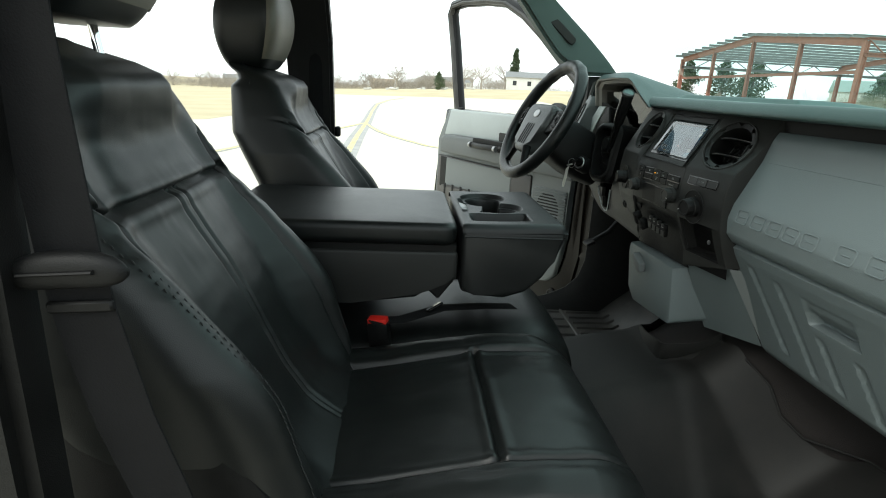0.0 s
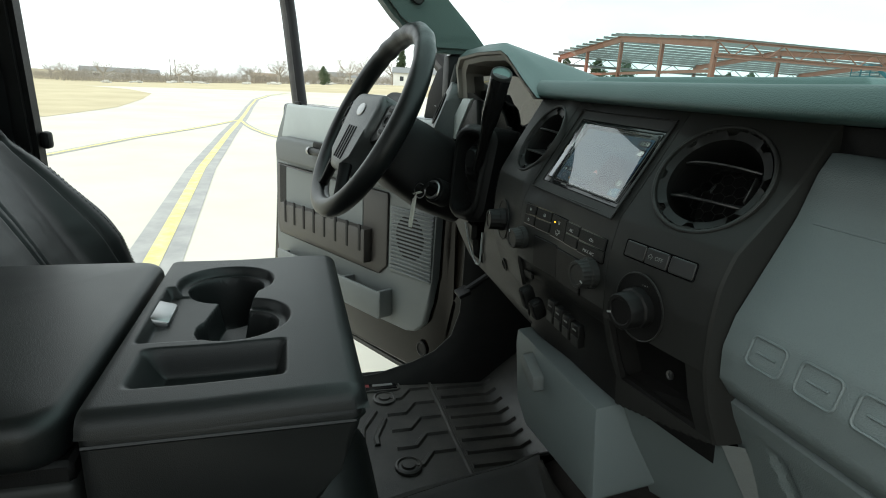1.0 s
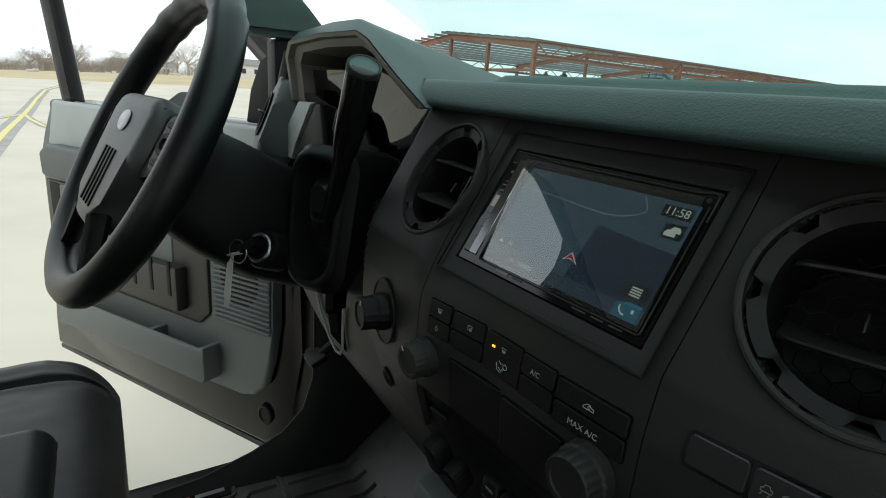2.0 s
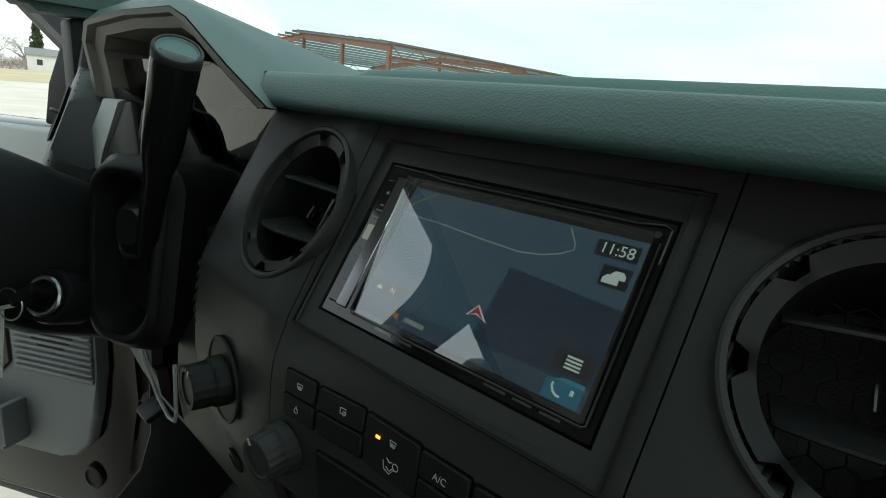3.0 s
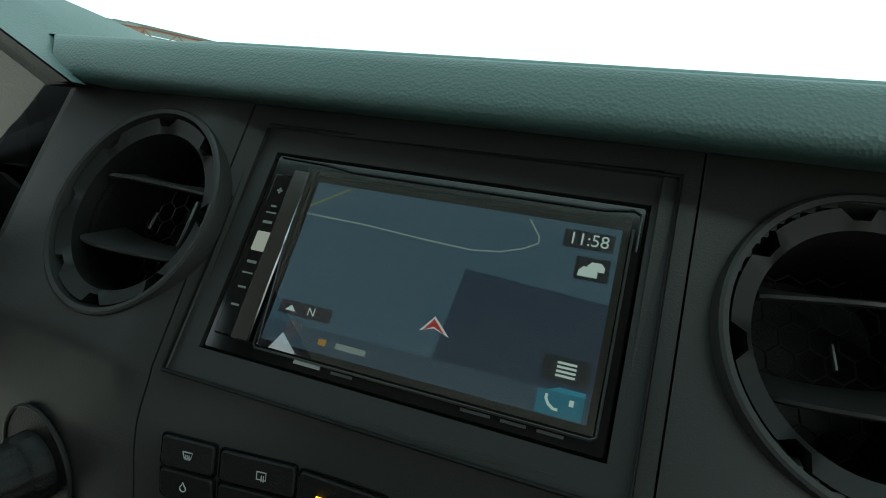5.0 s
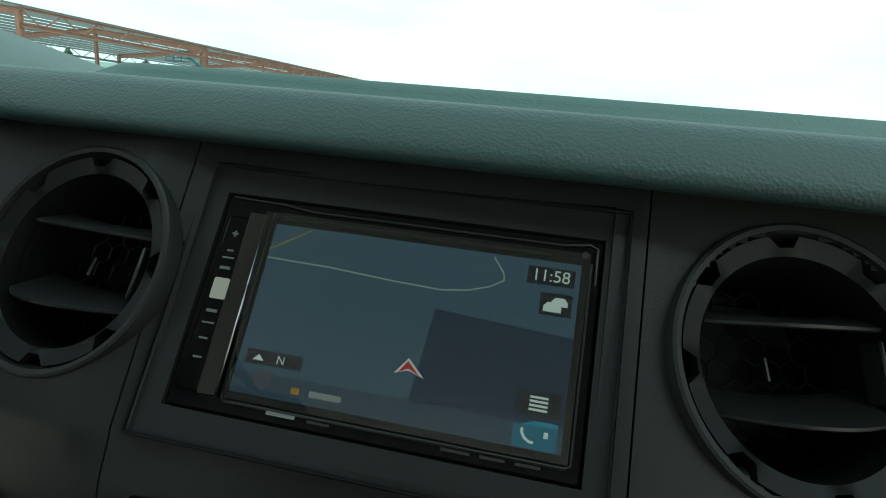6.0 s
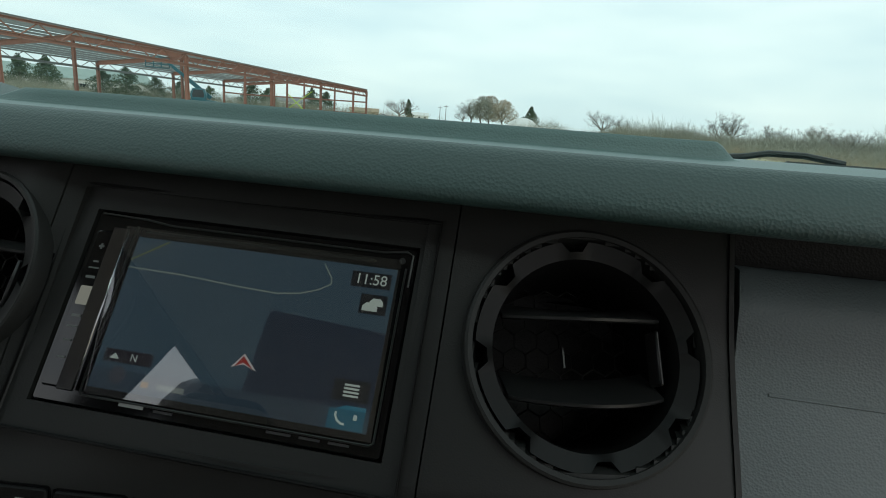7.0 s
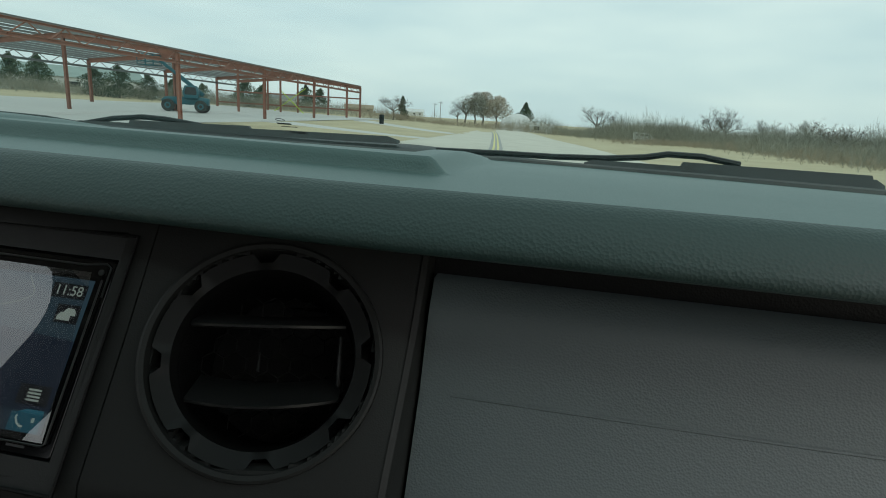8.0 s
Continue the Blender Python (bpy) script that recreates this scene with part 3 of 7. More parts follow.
bm = B()
us = np.linspace(0.2550, 0.88, 54)
zs = [p[0] for p in PANEL[:3]] + list(np.linspace(1.525, 1.338, 34)) + [p[0] for p in PANEL[-2:]]
sheet(bm, us, zs, lambda x, z: (x, panel_y(x, z), z))
upper = part("upper_panel", bm, GREY, dash, "steel-grey textured upper passenger panel with raised lettering blocks", 60)
bm = B()
sheet(bm, [0.2538, 0.2553], [p[0] for p in PANEL], lambda x, z: (x, panel_y(0.2553, z) + (0.03 if x < 0.2545 else 0), z))
part("panel_edge", bm, GREY, dash)
bm = B()
tube(bm, [(x, panel_y(x, 1.4895) + 0.0002, 1.4895) for x in np.linspace(0.272, 0.86, 20)], 0.0011, 6)
part("moulded_line", bm, GREY, upper)
LX = (0.299, 0.347, 0.394, 0.438, 0.482, 0.558, 0.616, 0.662, 0.706)
for x in LX:
    bm = B()
    m = frame_of((x, panel_y(x, 1.3815) - 0.0002, 1.3815), (1, 0.1 * (x - 0.25), 0), (0, panel_y(x, 1.394) - panel_y(x, 1.369), 0.025))
    outer = round_poly(0.034, 0.026, 0.005, 3)
    tube(bm, [m @ Vector((p, q, 0.0004)) for p, q in outer], 0.0013, 6, True)
    tube(bm, [m @ Vector((-0.009, 0, 0.0004)), m @ Vector((0.009, 0, 0.0004))], 0.0012, 6)
    part("raised_block", bm, GREY, upper)

LOWER = [(1.315, 0.012), (1.308, 0.004), (1.29, 0.012), (1.27, 0.024), (1.20, 0.062), (1.12, 0.103), (1.075, 0.126), (1.060, 0.140), (1.055, 0.170)]


def low_y(x, z):
    return mix_of(z, LOWER[::-1]) + 0.05 * max(0, x - 0.25) ** 2


def ribs(x, z):
    d = 0.0
    for x0, top, bot in ((0.297, 1.285, 1.10), (0.374, 1.278, 1.085), (0.440, 1.200, 1.09), (0.523, 1.192, 1.075), (0.618, 1.270, 1.07), (0.690, 1.270, 1.07)):
        lean = x0 + 0.22 * (1.285 - z)
        d += 0.005 * (smooth(-0.010, -0.006, x - lean) - smooth(0.004, 0.013, x - lean)) * smooth(bot, bot + 0.012, z) * (1 - smooth(top - 0.012, top, z))
    pull = smooth(0.442, 0.449, x) * (1 - smooth(0.551, 0.558, x)) * smooth(1.214, 1.222, z) * (1 - smooth(1.264, 1.270, z))
    scoop = pull * (0.12 + 0.88 * smooth(1.256, 1.222, z))
    return d + 0.026 * scoop


bm = B()
sheet(bm, np.linspace(0.244, 0.88, 140), [1.315, 1.308, 1.30] + list(np.linspace(1.292, 1.075, 80)) + [1.060, 1.055], lambda x, z: (x, low_y(x, z) + ribs(x, z), z))
glove = part("glove_box_lid", bm, GREY, dash, "grey ribbed glove box lid with a scooped pull", 40)

# lower centre: hinged box front and slanted side panel
bm = B()
sheet(bm, [0.1095, 0.17, 0.2480], [0, 1, 2, 3], lambda x, k: (mix_of(k, [(0, x), (3, 0.078 + (x - 0.1095) * 1.16)]), mix_of(k, [(0, face_y(x, 1.235) + 0.009), (3, 0.086 + (x - 0.1095) * 0.32)]), mix_of(k, [(0, 1.230 + 0.24 * (x - 0.1095)), (3, 1.045 + (x - 0.1095) * 0.18)])))
part("side_panel", bm, GREY, dash, "grey slanted lower panel", 30)
bm = B()
sheet(bm, [0.2480, 0.2580], [0, 1, 2, 3], lambda x, k: (x + (-0.004 * k / 3 if x < 0.25 else -0.002 * k / 3), mix_of(k, [(0, face_y(0.248, 1.26) + 0.010), (3, 0.132)]) + (0.02 if x > 0.25 else 0), mix_of(k, [(0, 1.256), (3, 1.068)])))
part("edge_strip", bm, MGREY, dash)
bm = B()
m = frame_of((-0.006, -0.027, 1.208), (1, 0.02, 0), (0, -0.10, 1))
outline = [(0.104, 0.0), (-0.142, 0.000), (-0.150, -0.03), (-0.145, -0.135), (-0.110, -0.168), (0.096, -0.152), (0.106, -0.142)]
prism(bm, outline[::-1], -0.125, 0.012, m, 0.006, 2)
lower_box = part("brake_release_box", bm, GREY, dash, "grey lower centre box with a wedge-shaped catch", 35)
bm = B()
prism(bm, [(-0.095, -0.030), (-0.080, -0.012), (-0.040, -0.035), (-0.040, -0.060), (-0.060, -0.060)][::-1], 0.010, 0.030, m, 0.004, 2)
part("catch", bm, MGREY, lower_box)

# driver side: knee panel, cluster recess, outer vent, end cap
bm = B()
KNEE = [(1.40, 0.00), (1.0, -0.030), (0.86, -0.036), (0.66, -0.038), (0.46, -0.038), (0.24, -0.034), (0.08, -0.024), (0.0, -0.006), (0.02, 0.06)]
knee_bottom = lambda x: 1.208 + 0.012 * smooth(-0.13, -0.40, x) + 0.125 * smooth(-0.42, -0.75, x)
open_at = lambda x, k: -0.455 < x < -0.355 and 1 < k < 5 and (x + 0.355) > -0.05 - 0.014 * (5 - k) ** 1.5
sheet(bm, np.linspace(-0.80, -0.13, 55), list(range(len(KNEE))), lambda x, k: (x, KNEE[k][1] + 0.35 * max(0, -0.62 - x), 1.40 if k == 0 else knee_bottom(x) + KNEE[k][0] * (1.36 - knee_bottom(x))), open_at, (0, 0.012, 0))
knee = part("knee_panel", bm, BEZEL, dash, "charcoal panel below the steering column with an opening", 40)
bm = B()
tube(bm, [(-0.352, -0.041, 1.318), (-0.354, -0.041, 1.262), (-0.362, -0.040, 1.249), (-0.378, -0.040, 1.246), (-0.405, -0.040, 1.256), (-0.440, -0.041, 1.285), (-0.462, -0.041, 1.312)], 0.0022, 6)
part("trim_strip", bm, LGREY, knee, "pale edge of the knee panel opening")
bm = B()
sheet(bm, [-0.70, -0.60, -0.45, -0.37, -0.26], [0, 1, 2], lambda x, k: (x, (0.0, 0.065, 0.075)[k], (1.395, 1.43, 1.62 - 0.06 * smooth(-0.38, -0.26, x))[k]))
cluster = part("gauge_panel", bm, BEZEL2, dash, "black instrument cluster behind a reflecting lens")
for x, r in ((-0.60, 0.045), (-0.41, 0.045), (-0.505, 0.030)):
    bm = B()
    m = frame_of((x, 0.068, 1.53), (1, 0, 0), (0, 0.05, 1))
    lathe(bm, [(r, -0.002), (r, 0.012), (r - 0.003, 0.013), (r - 0.004, 0.003), (0, 0.003)], m, 32, False)
    g = part("gauge", bm, BEZEL, cluster)
    bm = B()
    for k in range(11):
        a = radians(225 - 27 * k)
        box(bm, (0, 0, 0), (0.006, 0.0008, 0.0004), m @ Matrix.Translation((0.82 * r * math.cos(a), 0.82 * r * math.sin(a), 0.0036)) @ Matrix.Rotation(a, 4, "Z"))
    box(bm, (0.012, 0, 0.0045), (0.028, 0.0012, 0.0006), m @ Matrix.Rotation(radians(225), 4, "Z"))
    part("scale", bm, DIMPRINT, g)
bm = B()
sheet(bm, np.linspace(-0.69, -0.27, 8), [0, 1, 2, 3, 4], lambda x, k: (x, (0.046, 0.042, 0.036, 0.028, 0.018)[k], 1.425 + (0.048 - 0.006 * smooth(-0.42, -0.27, x)) * k))
part("lens", bm, SMOKE, cluster, "curved clear lens")
bm = B()
gb = [(-0.66, 1.45), (-0.31, 1.45), (-0.325, 1.497), (-0.350, 1.511), (-0.395, 1.510), (-0.402, 1.518), (-0.425, 1.520)] + [(-0.475 + 0.048 * math.cos(radians(a)), 1.520 + 0.036 * math.sin(radians(a))) for a in range(10, 91, 16)] + [(-0.56, 1.566), (-0.61, 1.580), (-0.66, 1.580)]
prism(bm, gb, -0.040, -0.036, Matrix(((1, 0, 0, 0), (0, -0.25, -1, 0.365), (0, 1, 0, 0), (0, 0, 0, 1))))
part("gauge_mask", bm, BEZEL2, cluster, "black mask with an arched edge round the gauges")
bm = B()
lathe(bm, [(0.006, 0.0), (0.006, 0.012), (0.0045, 0.014), (0.0, 0.014)], frame_of((-0.472, 0.026, 1.499), (1, 0, 0), (0, 0.1, 1)), 16, False)
part("trip_knob", bm, CHROME, cluster)
# hood over the cluster: a faceted visor, rough outside and taupe lining inside
RIM = [(-0.686, -0.008, 1.567), (-0.684, -0.012, 1.600), (-0.676, -0.020, 1.636), (-0.645, -0.024, 1.656), (-0.50, -0.027, 1.660), (-0.372, -0.025, 1.657), (-0.340, -0.025, 1.647), (-0.270, -0.023, 1.609), (-0.207, -0.022, 1.579)]
RIDGE = [(-0.712, 0.014, 1.567), (-0.709, 0.011, 1.602), (-0.700, 0.006, 1.658), (-0.660, 0.002, 1.677), (-0.50, 0.000, 1.681), (-0.425, 0.000, 1.679), (-0.388, 0.008, 1.665), (-0.315, 0.024, 1.629), (-0.262, 0.032, 1.6022)]
TAIL = [(-0.76, 0.14, 1.56), (-0.755, 0.14, 1.580), (-0.74, 0.20, 1.598), (-0.70, 0.26, 1.600), (-0.52, 0.30, 1.596), (-0.42, 0.30, 1.595), (-0.345, 0.28, 1.595), (-0.27, 0.24, 1.590), (-0.235, 0.17, 1.582)]
bm = B()
sheet(bm, list(range(len(RIM))), list(range(7)), lambda i, k: (Vector(RIM[i]) + Vector((0, 0.010, -0.001)), Vector(RIM[i]) + Vector((0, 0.002, 0)), Vector(RIM[i]).lerp(Vector(RIDGE[i]), 0.06), Vector(RIM[i]).lerp(Vector(RIDGE[i]), 0.84), Vector(RIDGE[i]).lerp(Vector(RIM[i]), 0.03).lerp(Vector(TAIL[i]), 0.018), Vector(RIDGE[i]).lerp(Vector(TAIL[i]), 0.075), Vector(TAIL[i]))[k])
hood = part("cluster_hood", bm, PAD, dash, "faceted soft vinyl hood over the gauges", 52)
bm = B()
rim_c = Vector((-0.50, 0.0, 1.56))
sheet(bm, list(range(len(RIM))), [0, 1, 2, 3, 4], lambda i, k: Vector(RIM[i]).lerp(rim_c, (0.0, 0.045, 0.060, 0.15, 0.175)[k]) + Vector((0, (0.0, 0.001, 0.010, 0.014, 0.085)[k], 0)))
part("hood_lining", bm, TAUPE, hood, "taupe lining of the gauge hood", 30)
# driver's outer vent pod and end cap
bm = B()
m = frame_of((-0.756, -0.036, 1.527), (1, -0.20, 0), (0, 0.40, 1))
prism(bm, round_poly(0.14, 0.165, 0.05, 6), -0.06, 0.0, m, 0.012, 3)
pod = part("side_vent_pod", bm, ARMGREY, dash, "grey rounded side vent pod")
bm = B()
lathe(bm, [(0.040, 0.0005), (0.043, 0.004), (0.040, 0.005), (0.037, 0.003), (0.036, -0.02), (0, -0.02)], m @ Matrix.Translation((-0.012, 0.01, 0)), 28, False)
part("vent_ring", bm, BEZEL2, pod)
bm = B()
box(bm, (-0.012, 0.012, 0.004), (0.07, 0.003, 0.02), m, 0.001, 1)
part("vane", bm, BEZEL, pod)
XZ = Matrix(((1, 0, 0, 0), (0, 0, -1, 0), (0, 1, 0, 0), (0, 0, 0, 1)))  # x across, y up, z towards the driver
bm = B()
prism(bm, [(-0.728, 1.470), (-0.660, 1.470), (-0.640, 1.502), (-0.556, 1.568), (-0.625, 1.567), (-0.712, 1.506)], 0.006, 0.015, XZ, 0.003, 2)
part("trim_wedge", bm, LGREY, dash, "light grey slanted trim beside the gauges")
bm = B()
prism(bm, [(-0.662, 1.455), (-0.530, 1.455), (-0.515, 1.500), (-0.535, 1.567), (-0.558, 1.567), (-0.640, 1.500)], 0.000, 0.011, XZ, 0.003, 2)
part("column_surround", bm, BEZEL2, dash, "black moulding beside the steering column")
bm = B()
prism(bm, [(-0.510, 1.430), (-0.292, 1.430), (-0.300, 1.452), (-0.345, 1.452), (-0.360, 1.463), (-0.500, 1.463)], -0.040, 0.006, XZ, 0.003, 2)
part("gauge_ledge", bm, BEZEL, dash, "charcoal ledge below the gauge lens")
bm = B()
box(bm, (-0.30, 0.22, 1.36), (1.05, 0.30, 0.30))
part("core", bm, BEZEL2, dash)
bm = B()
box(bm, (0.5, 0.30, 1.335), (0.76, 0.28, 0.46))
part("core", bm, BEZEL2, dash)
bm = B()
box(bm, (0.545, 0.14, 1.5505), (0.60, 0.16, 0.039))
part("core", bm, BEZEL2, dash)
# ---------------------------------------------------------------- head unit
HU = frame_of((0.0028, -0.0230, 1.5083), (1, 0.030, -0.016), (0, 0.519, 0.854))
unit = thing("car_stereo", (0, -0.02, 1.46), "black touch-screen car stereo showing a dark map", "car stereo")
bm = B()
frame_out = [(-0.1020, -0.0650), (0.1000, -0.0650), (0.1000, 0.0645), (-0.1020, 0.0645)]
for i in range(4):
    a, b = frame_out[i], frame_out[(i + 1) % 4]
    q = [Vector((p[0] * kx if kx else math.copysign(0.0902, p[0]), p[1] * ky if ky else math.copysign(0.0508, p[1]), h)) for kx, ky, h in ((1, 1, 0.0048), (0.985, 0.976, 0.0024), (0, 0, 0.0010), (0, 0, -0.006)) for p in (a, b)]
    q = [q[0], q[1], q[3], q[2], q[5], q[4], q[7], q[6]]
    v = [bm.verts.new(HU @ p) for p in q]
    for f in ((0, 1, 2, 3), (3, 2, 4, 5), (5, 4, 6, 7)):
        bm.faces.new([v[j] for j in f])
bmesh.ops.remove_doubles(bm, verts=bm.verts[:], dist=1e-5)
part("mounting_frame", bm, BEZEL, unit, "charcoal stepped mounting frame", 20)
bm = B()
tube(bm, [HU @ Vector((x * 0.993, y * 0.990, 0.0042)) for x, y in frame_out], 0.0011, 6, True)
part("frame_gap", bm, BEZEL2, unit, "dark joint round the mounting frame")
bm = B()
prism(bm, round_poly(0.1785, 0.1002, 0.002, 3), -0.02, 0.0, HU, 0.0008, 1)
body = part("faceplate", bm, GLOSSY, unit, "gloss black faceplate")
SX0, SX1, SY0, SY1 = -0.0610, 0.0810, -0.0400, 0.0380


def scr(s, t, h=0.0012):
    """A point of the display: s across, t down, h above the faceplate."""
    return HU @ Vector((SX0 + (SX1 - SX0) * s, SY1 + (SY0 - SY1) * t, h))


def flat(name, pts, mat, parent, h=0.0012, label=""):
    bm = B()
    bm.faces.new([bm.verts.new(scr(s, t, h)) for s, t in pts])
    return part(name, bm, mat, parent, label, 0)


def rect(s0, t0, s1, t1):
    return [(s0, t1), (s1, t1), (s1, t0), (s0, t0)]


GL = 0.68
bm = B()
prism(bm, [(SX0 - 0.003, SY0 - 0.003), (SX1 + 0.003, SY0 - 0.003), (SX1 + 0.003, SY1 + 0.003), (SX0 - 0.003, SY1 + 0.003)], 0.0, 0.0008, HU)
screen = part("screen", bm, GLOSSY, unit, "lit navigation screen with a slate-blue map")
flat("map_ground", rect(0, 0, 1, 0.875), glowing("map_blue", (0.024, 0.048, 0.066), GL), screen, 0.0010)
flat("map_block", [(0.553, 0.875), (1, 0.875), (1, 0.410), (0.582, 0.366)], glowing("map_navy", (0.0075, 0.015, 0.029), GL), screen, 0.0012)
flat("status_bar", rect(0, 0.875, 1, 1), glowing("bar_slate", (0.017, 0.031, 0.045), GL), screen, 0.0012)
PALE, AMBER, WHITEG = glowing("road_pale", (0.13, 0.16, 0.14), GL), glowing("road_yellow", (0.12, 0.12, 0.03), GL), glowing("lit_white", (0.32, 0.38, 0.34), GL)
TILEG = glowing("tile_dark", (0.004, 0.005, 0.007), GL)


def road(name, pts, r, mat):
    bm = B()
    for (a, b), (c, d) in zip(pts, pts[1:]):
        p, q = scr(a, b, 0.0014), scr(c, d, 0.0014)
        side = (q - p).cross(HU.to_3x3() @ Vector((0, 0, 1))).normalized() * r
        bm.faces.new([bm.verts.new(w) for w in (p - side, q - side, q + side, p + side)])
    return part(name, bm, mat, screen, "", 0)


road("road_line", [(0, 0.215), (0.22, 0.222), (0.44, 0.246), (0.587, 0.255), (0.67, 0.235), (0.735, 0.195), (0.775, 0.150), (0.772, 0.11), (0.735, 0.02)], 0.00035, PALE)
road("road_line", [(0.0, 0.165), (0.13, 0.012)], 0.0004, AMBER)
flat("clock_tile", rect(0.843, 0.040, 0.985, 0.140), TILEG, screen, 0.0014)
flat("traffic_tile", rect(0.890, 0.180, 0.985, 0.305), TILEG, screen, 0.0014)
flat("menu_tile", rect(0.860, 0.710, 0.985, 0.835), TILEG, screen, 0.0014)
flat("phone_tile", rect(0.862, 0.882, 0.985, 0.995), glowing("tile_teal", (0.010, 0.075, 0.11), GL), screen, 0.0014)
flat("phone_tab", [(0.885, 0.882), (0.985, 0.882), (0.985, 0.858), (0.915, 0.858)], glowing("tile_teal_lit", (0.015, 0.12, 0.17), GL), screen, 0.0014)
flat("compass_tile", rect(0.025, 0.752, 0.21, 0.832), glowing("tile_plum", (0.012, 0.010, 0.014), GL), screen, 0.0014)


def screen_words(words, s, t, size, mat=WHITEG):
    bm = B()
    lettering(bm, words, size, HU @ Matrix.Translation((SX0 + (SX1 - SX0) * s, SY1 + (SY0 - SY1) * t, 0.0016)), 0.00005)
    part("screen_words", bm, mat, screen, "", 0)


screen_words("11:58", 0.914, 0.090, 0.0074)
screen_words("N", 0.14, 0.794, 0.0050)
flat("compass_arrow", [(0.048, 0.810), (0.086, 0.810), (0.067, 0.775)], WHITEG, screen, 0.0016)
for i in range(4):
    flat("menu_bar", rect(0.898, 0.735 + 0.021 * i, 0.950, 0.747 + 0.021 * i), WHITEG, screen, 0.0016)
for k, (h, mat) in enumerate(((0.0015, glowing("arrow_white", (0.35, 0.33, 0.32), GL)), (0.0017, glowing("arrow_red", (0.20, 0.012, 0.010), GL)))):
    tip, notch = (0.532, 0.656 + 0.016 * k), (0.536, 0.722 - 0.010 * k)
    for end in ((0.494 + 0.012 * k, 0.748 - 0.006 * k), (0.588 - 0.014 * k, 0.752 - 0.008 * k)):
        flat("position_arrow", [tip, notch, end] if end[0] > 0.53 else [tip, end, notch], mat, screen, h)
bm = B()
for cx, cy, w in ((0.928, 0.262, 0.0038), (0.948, 0.230, 0.0034)):
    c = scr(cx, cy, 0.0017)
    m = Matrix.Translation(c) @ HU.to_3x3().to_4x4()
    prism(bm, [(-w, -w * 0.5), (w, -w * 0.5), (w, w * 0.1), (w * 0.55, w * 0.6), (-w * 0.55, w * 0.6), (-w, w * 0.1)], 0, 0.00005, m)
part("traffic_symbol", bm, WHITEG, screen, "", 0)
bm = B()
tube(bm, [scr(s, t, 0.0016) for s, t in ((0.888, 0.900), (0.887, 0.920), (0.896, 0.947), (0.910, 0.963), (0.922, 0.963))], 0.00062, 5, False, 0.3)
part("phone_symbol", bm, WHITEG, screen, "", 0)
flat("signal_bar", rect(0.948, 0.905, 0.960, 0.935), WHITEG, screen, 0.0016)
flat("station_mark", rect(0.195, 0.920, 0.222, 0.955), glowing("mark_amber", (0.20, 0.10, 0.01), GL), screen, 0.0015)
flat("station_bar", rect(0.254, 0.922, 0.355, 0.955), glowing("bar_pale", (0.12, 0.14, 0.13), GL), screen, 0.0015)
bm = B()
lathe(bm, [(0.0042, 0.0), (0.0042, 0.00008), (0, 0.00008)], Matrix.Translation(scr(0.098, 0.905, 0.0015)) @ HU.to_3x3().to_4x4(), 20, False)
part("round_key", bm, glowing("key_grey", (0.035, 0.037, 0.045), GL), screen, "", 0)
bm = B()
tip = lambda t: 0.0020 + math.tan(radians(4.5)) * (SY1 - SY0) * (1.04 - t)  # the touch panel tips forward at its top
bm.faces.new([bm.verts.new(scr(s, t, tip(t))) for s, t in rect(-0.02, -0.04, 1.02, 1.04)])
glass = part("cover_glass", bm, CLEAR, unit, "reflecting cover glass", 0)
# bright bevel round the screen, slot, keys
bm = B()
tube(bm, [HU @ Vector((x, y, 0.0016)) for x, y in ((SX1 + 0.0040, SY1 + 0.0010), (SX1 + 0.0040, SY0 - 0.0032), (SX1 + 0.002, SY0 - 0.0045), (SX0 - 0.0012, SY0 - 0.0045), (SX0 - 0.0022, SY0 - 0.003), (SX0 - 0.0022, SY1 + 0.004), (SX0 - 0.0015, SY1 + 0.0052))], 0.00055, 6)
part("screen_bevel", bm, VANE, unit)
bm = B()
tube(bm, [HU @ Vector((x, y, 0.0006)) for x, y in ((-0.0865, 0.0488), (-0.06, 0.0480), (-0.045, 0.0462), (0.072, 0.0462), (0.084, 0.0478), (0.0872, 0.0462), (0.0872, 0.030))], 0.0006, 6)
part("faceplate_highlight", bm, VANE, unit)
bm = B()
box(bm, (0.005, 0.0412, 0.0002), (0.128, 0.0026, 0.0016), HU, 0.0008, 1)
part("disc_slot", bm, BEZEL2, unit)
bm = B()
box(bm, (-0.0795, -0.002, 0.0008), (0.0125, 0.082, 0.002), HU, 0.001, 1)
keys = part("key_strip", bm, GLOSSY, unit, "touch key strip with small white marks")
bm = B()
box(bm, (-0.0682, -0.0015, 0.0012), (0.0090, 0.084, 0.0018), HU @ Matrix.Rotation(radians(4), 4, "Y"), 0.0006, 1)
part("strip_edge", bm, SMOKED, keys, "smoked chrome strip beside the screen")
for y, w, h in ((0.030, 0.0030, 0.0010), (0.030, 0.0010, 0.0030), (0.0215, 0.0030, 0.0009), (0.0180, 0.0058, 0.0008), (0.0130, 0.0052, 0.0014), (-0.0075, 0.0052, 0.0014), (-0.0130, 0.0058, 0.0008), (-0.0200, 0.0042, 0.0010), (-0.0285, 0.0042, 0.0010)):
    bm = B()
    box(bm, (-0.0795, y, 0.0021), (w, h, 0.0003), HU)
    part("key_mark", bm, DIMPRINT, keys)
bm = B()
box(bm, (-0.0792, 0.0032, 0.0018), (0.0078, 0.0100, 0.0012), HU, 0.0006, 1)
part("lit_key", bm, glowing("key_lit", (0.24, 0.25, 0.21), 0.55), keys, "lit ivory key")
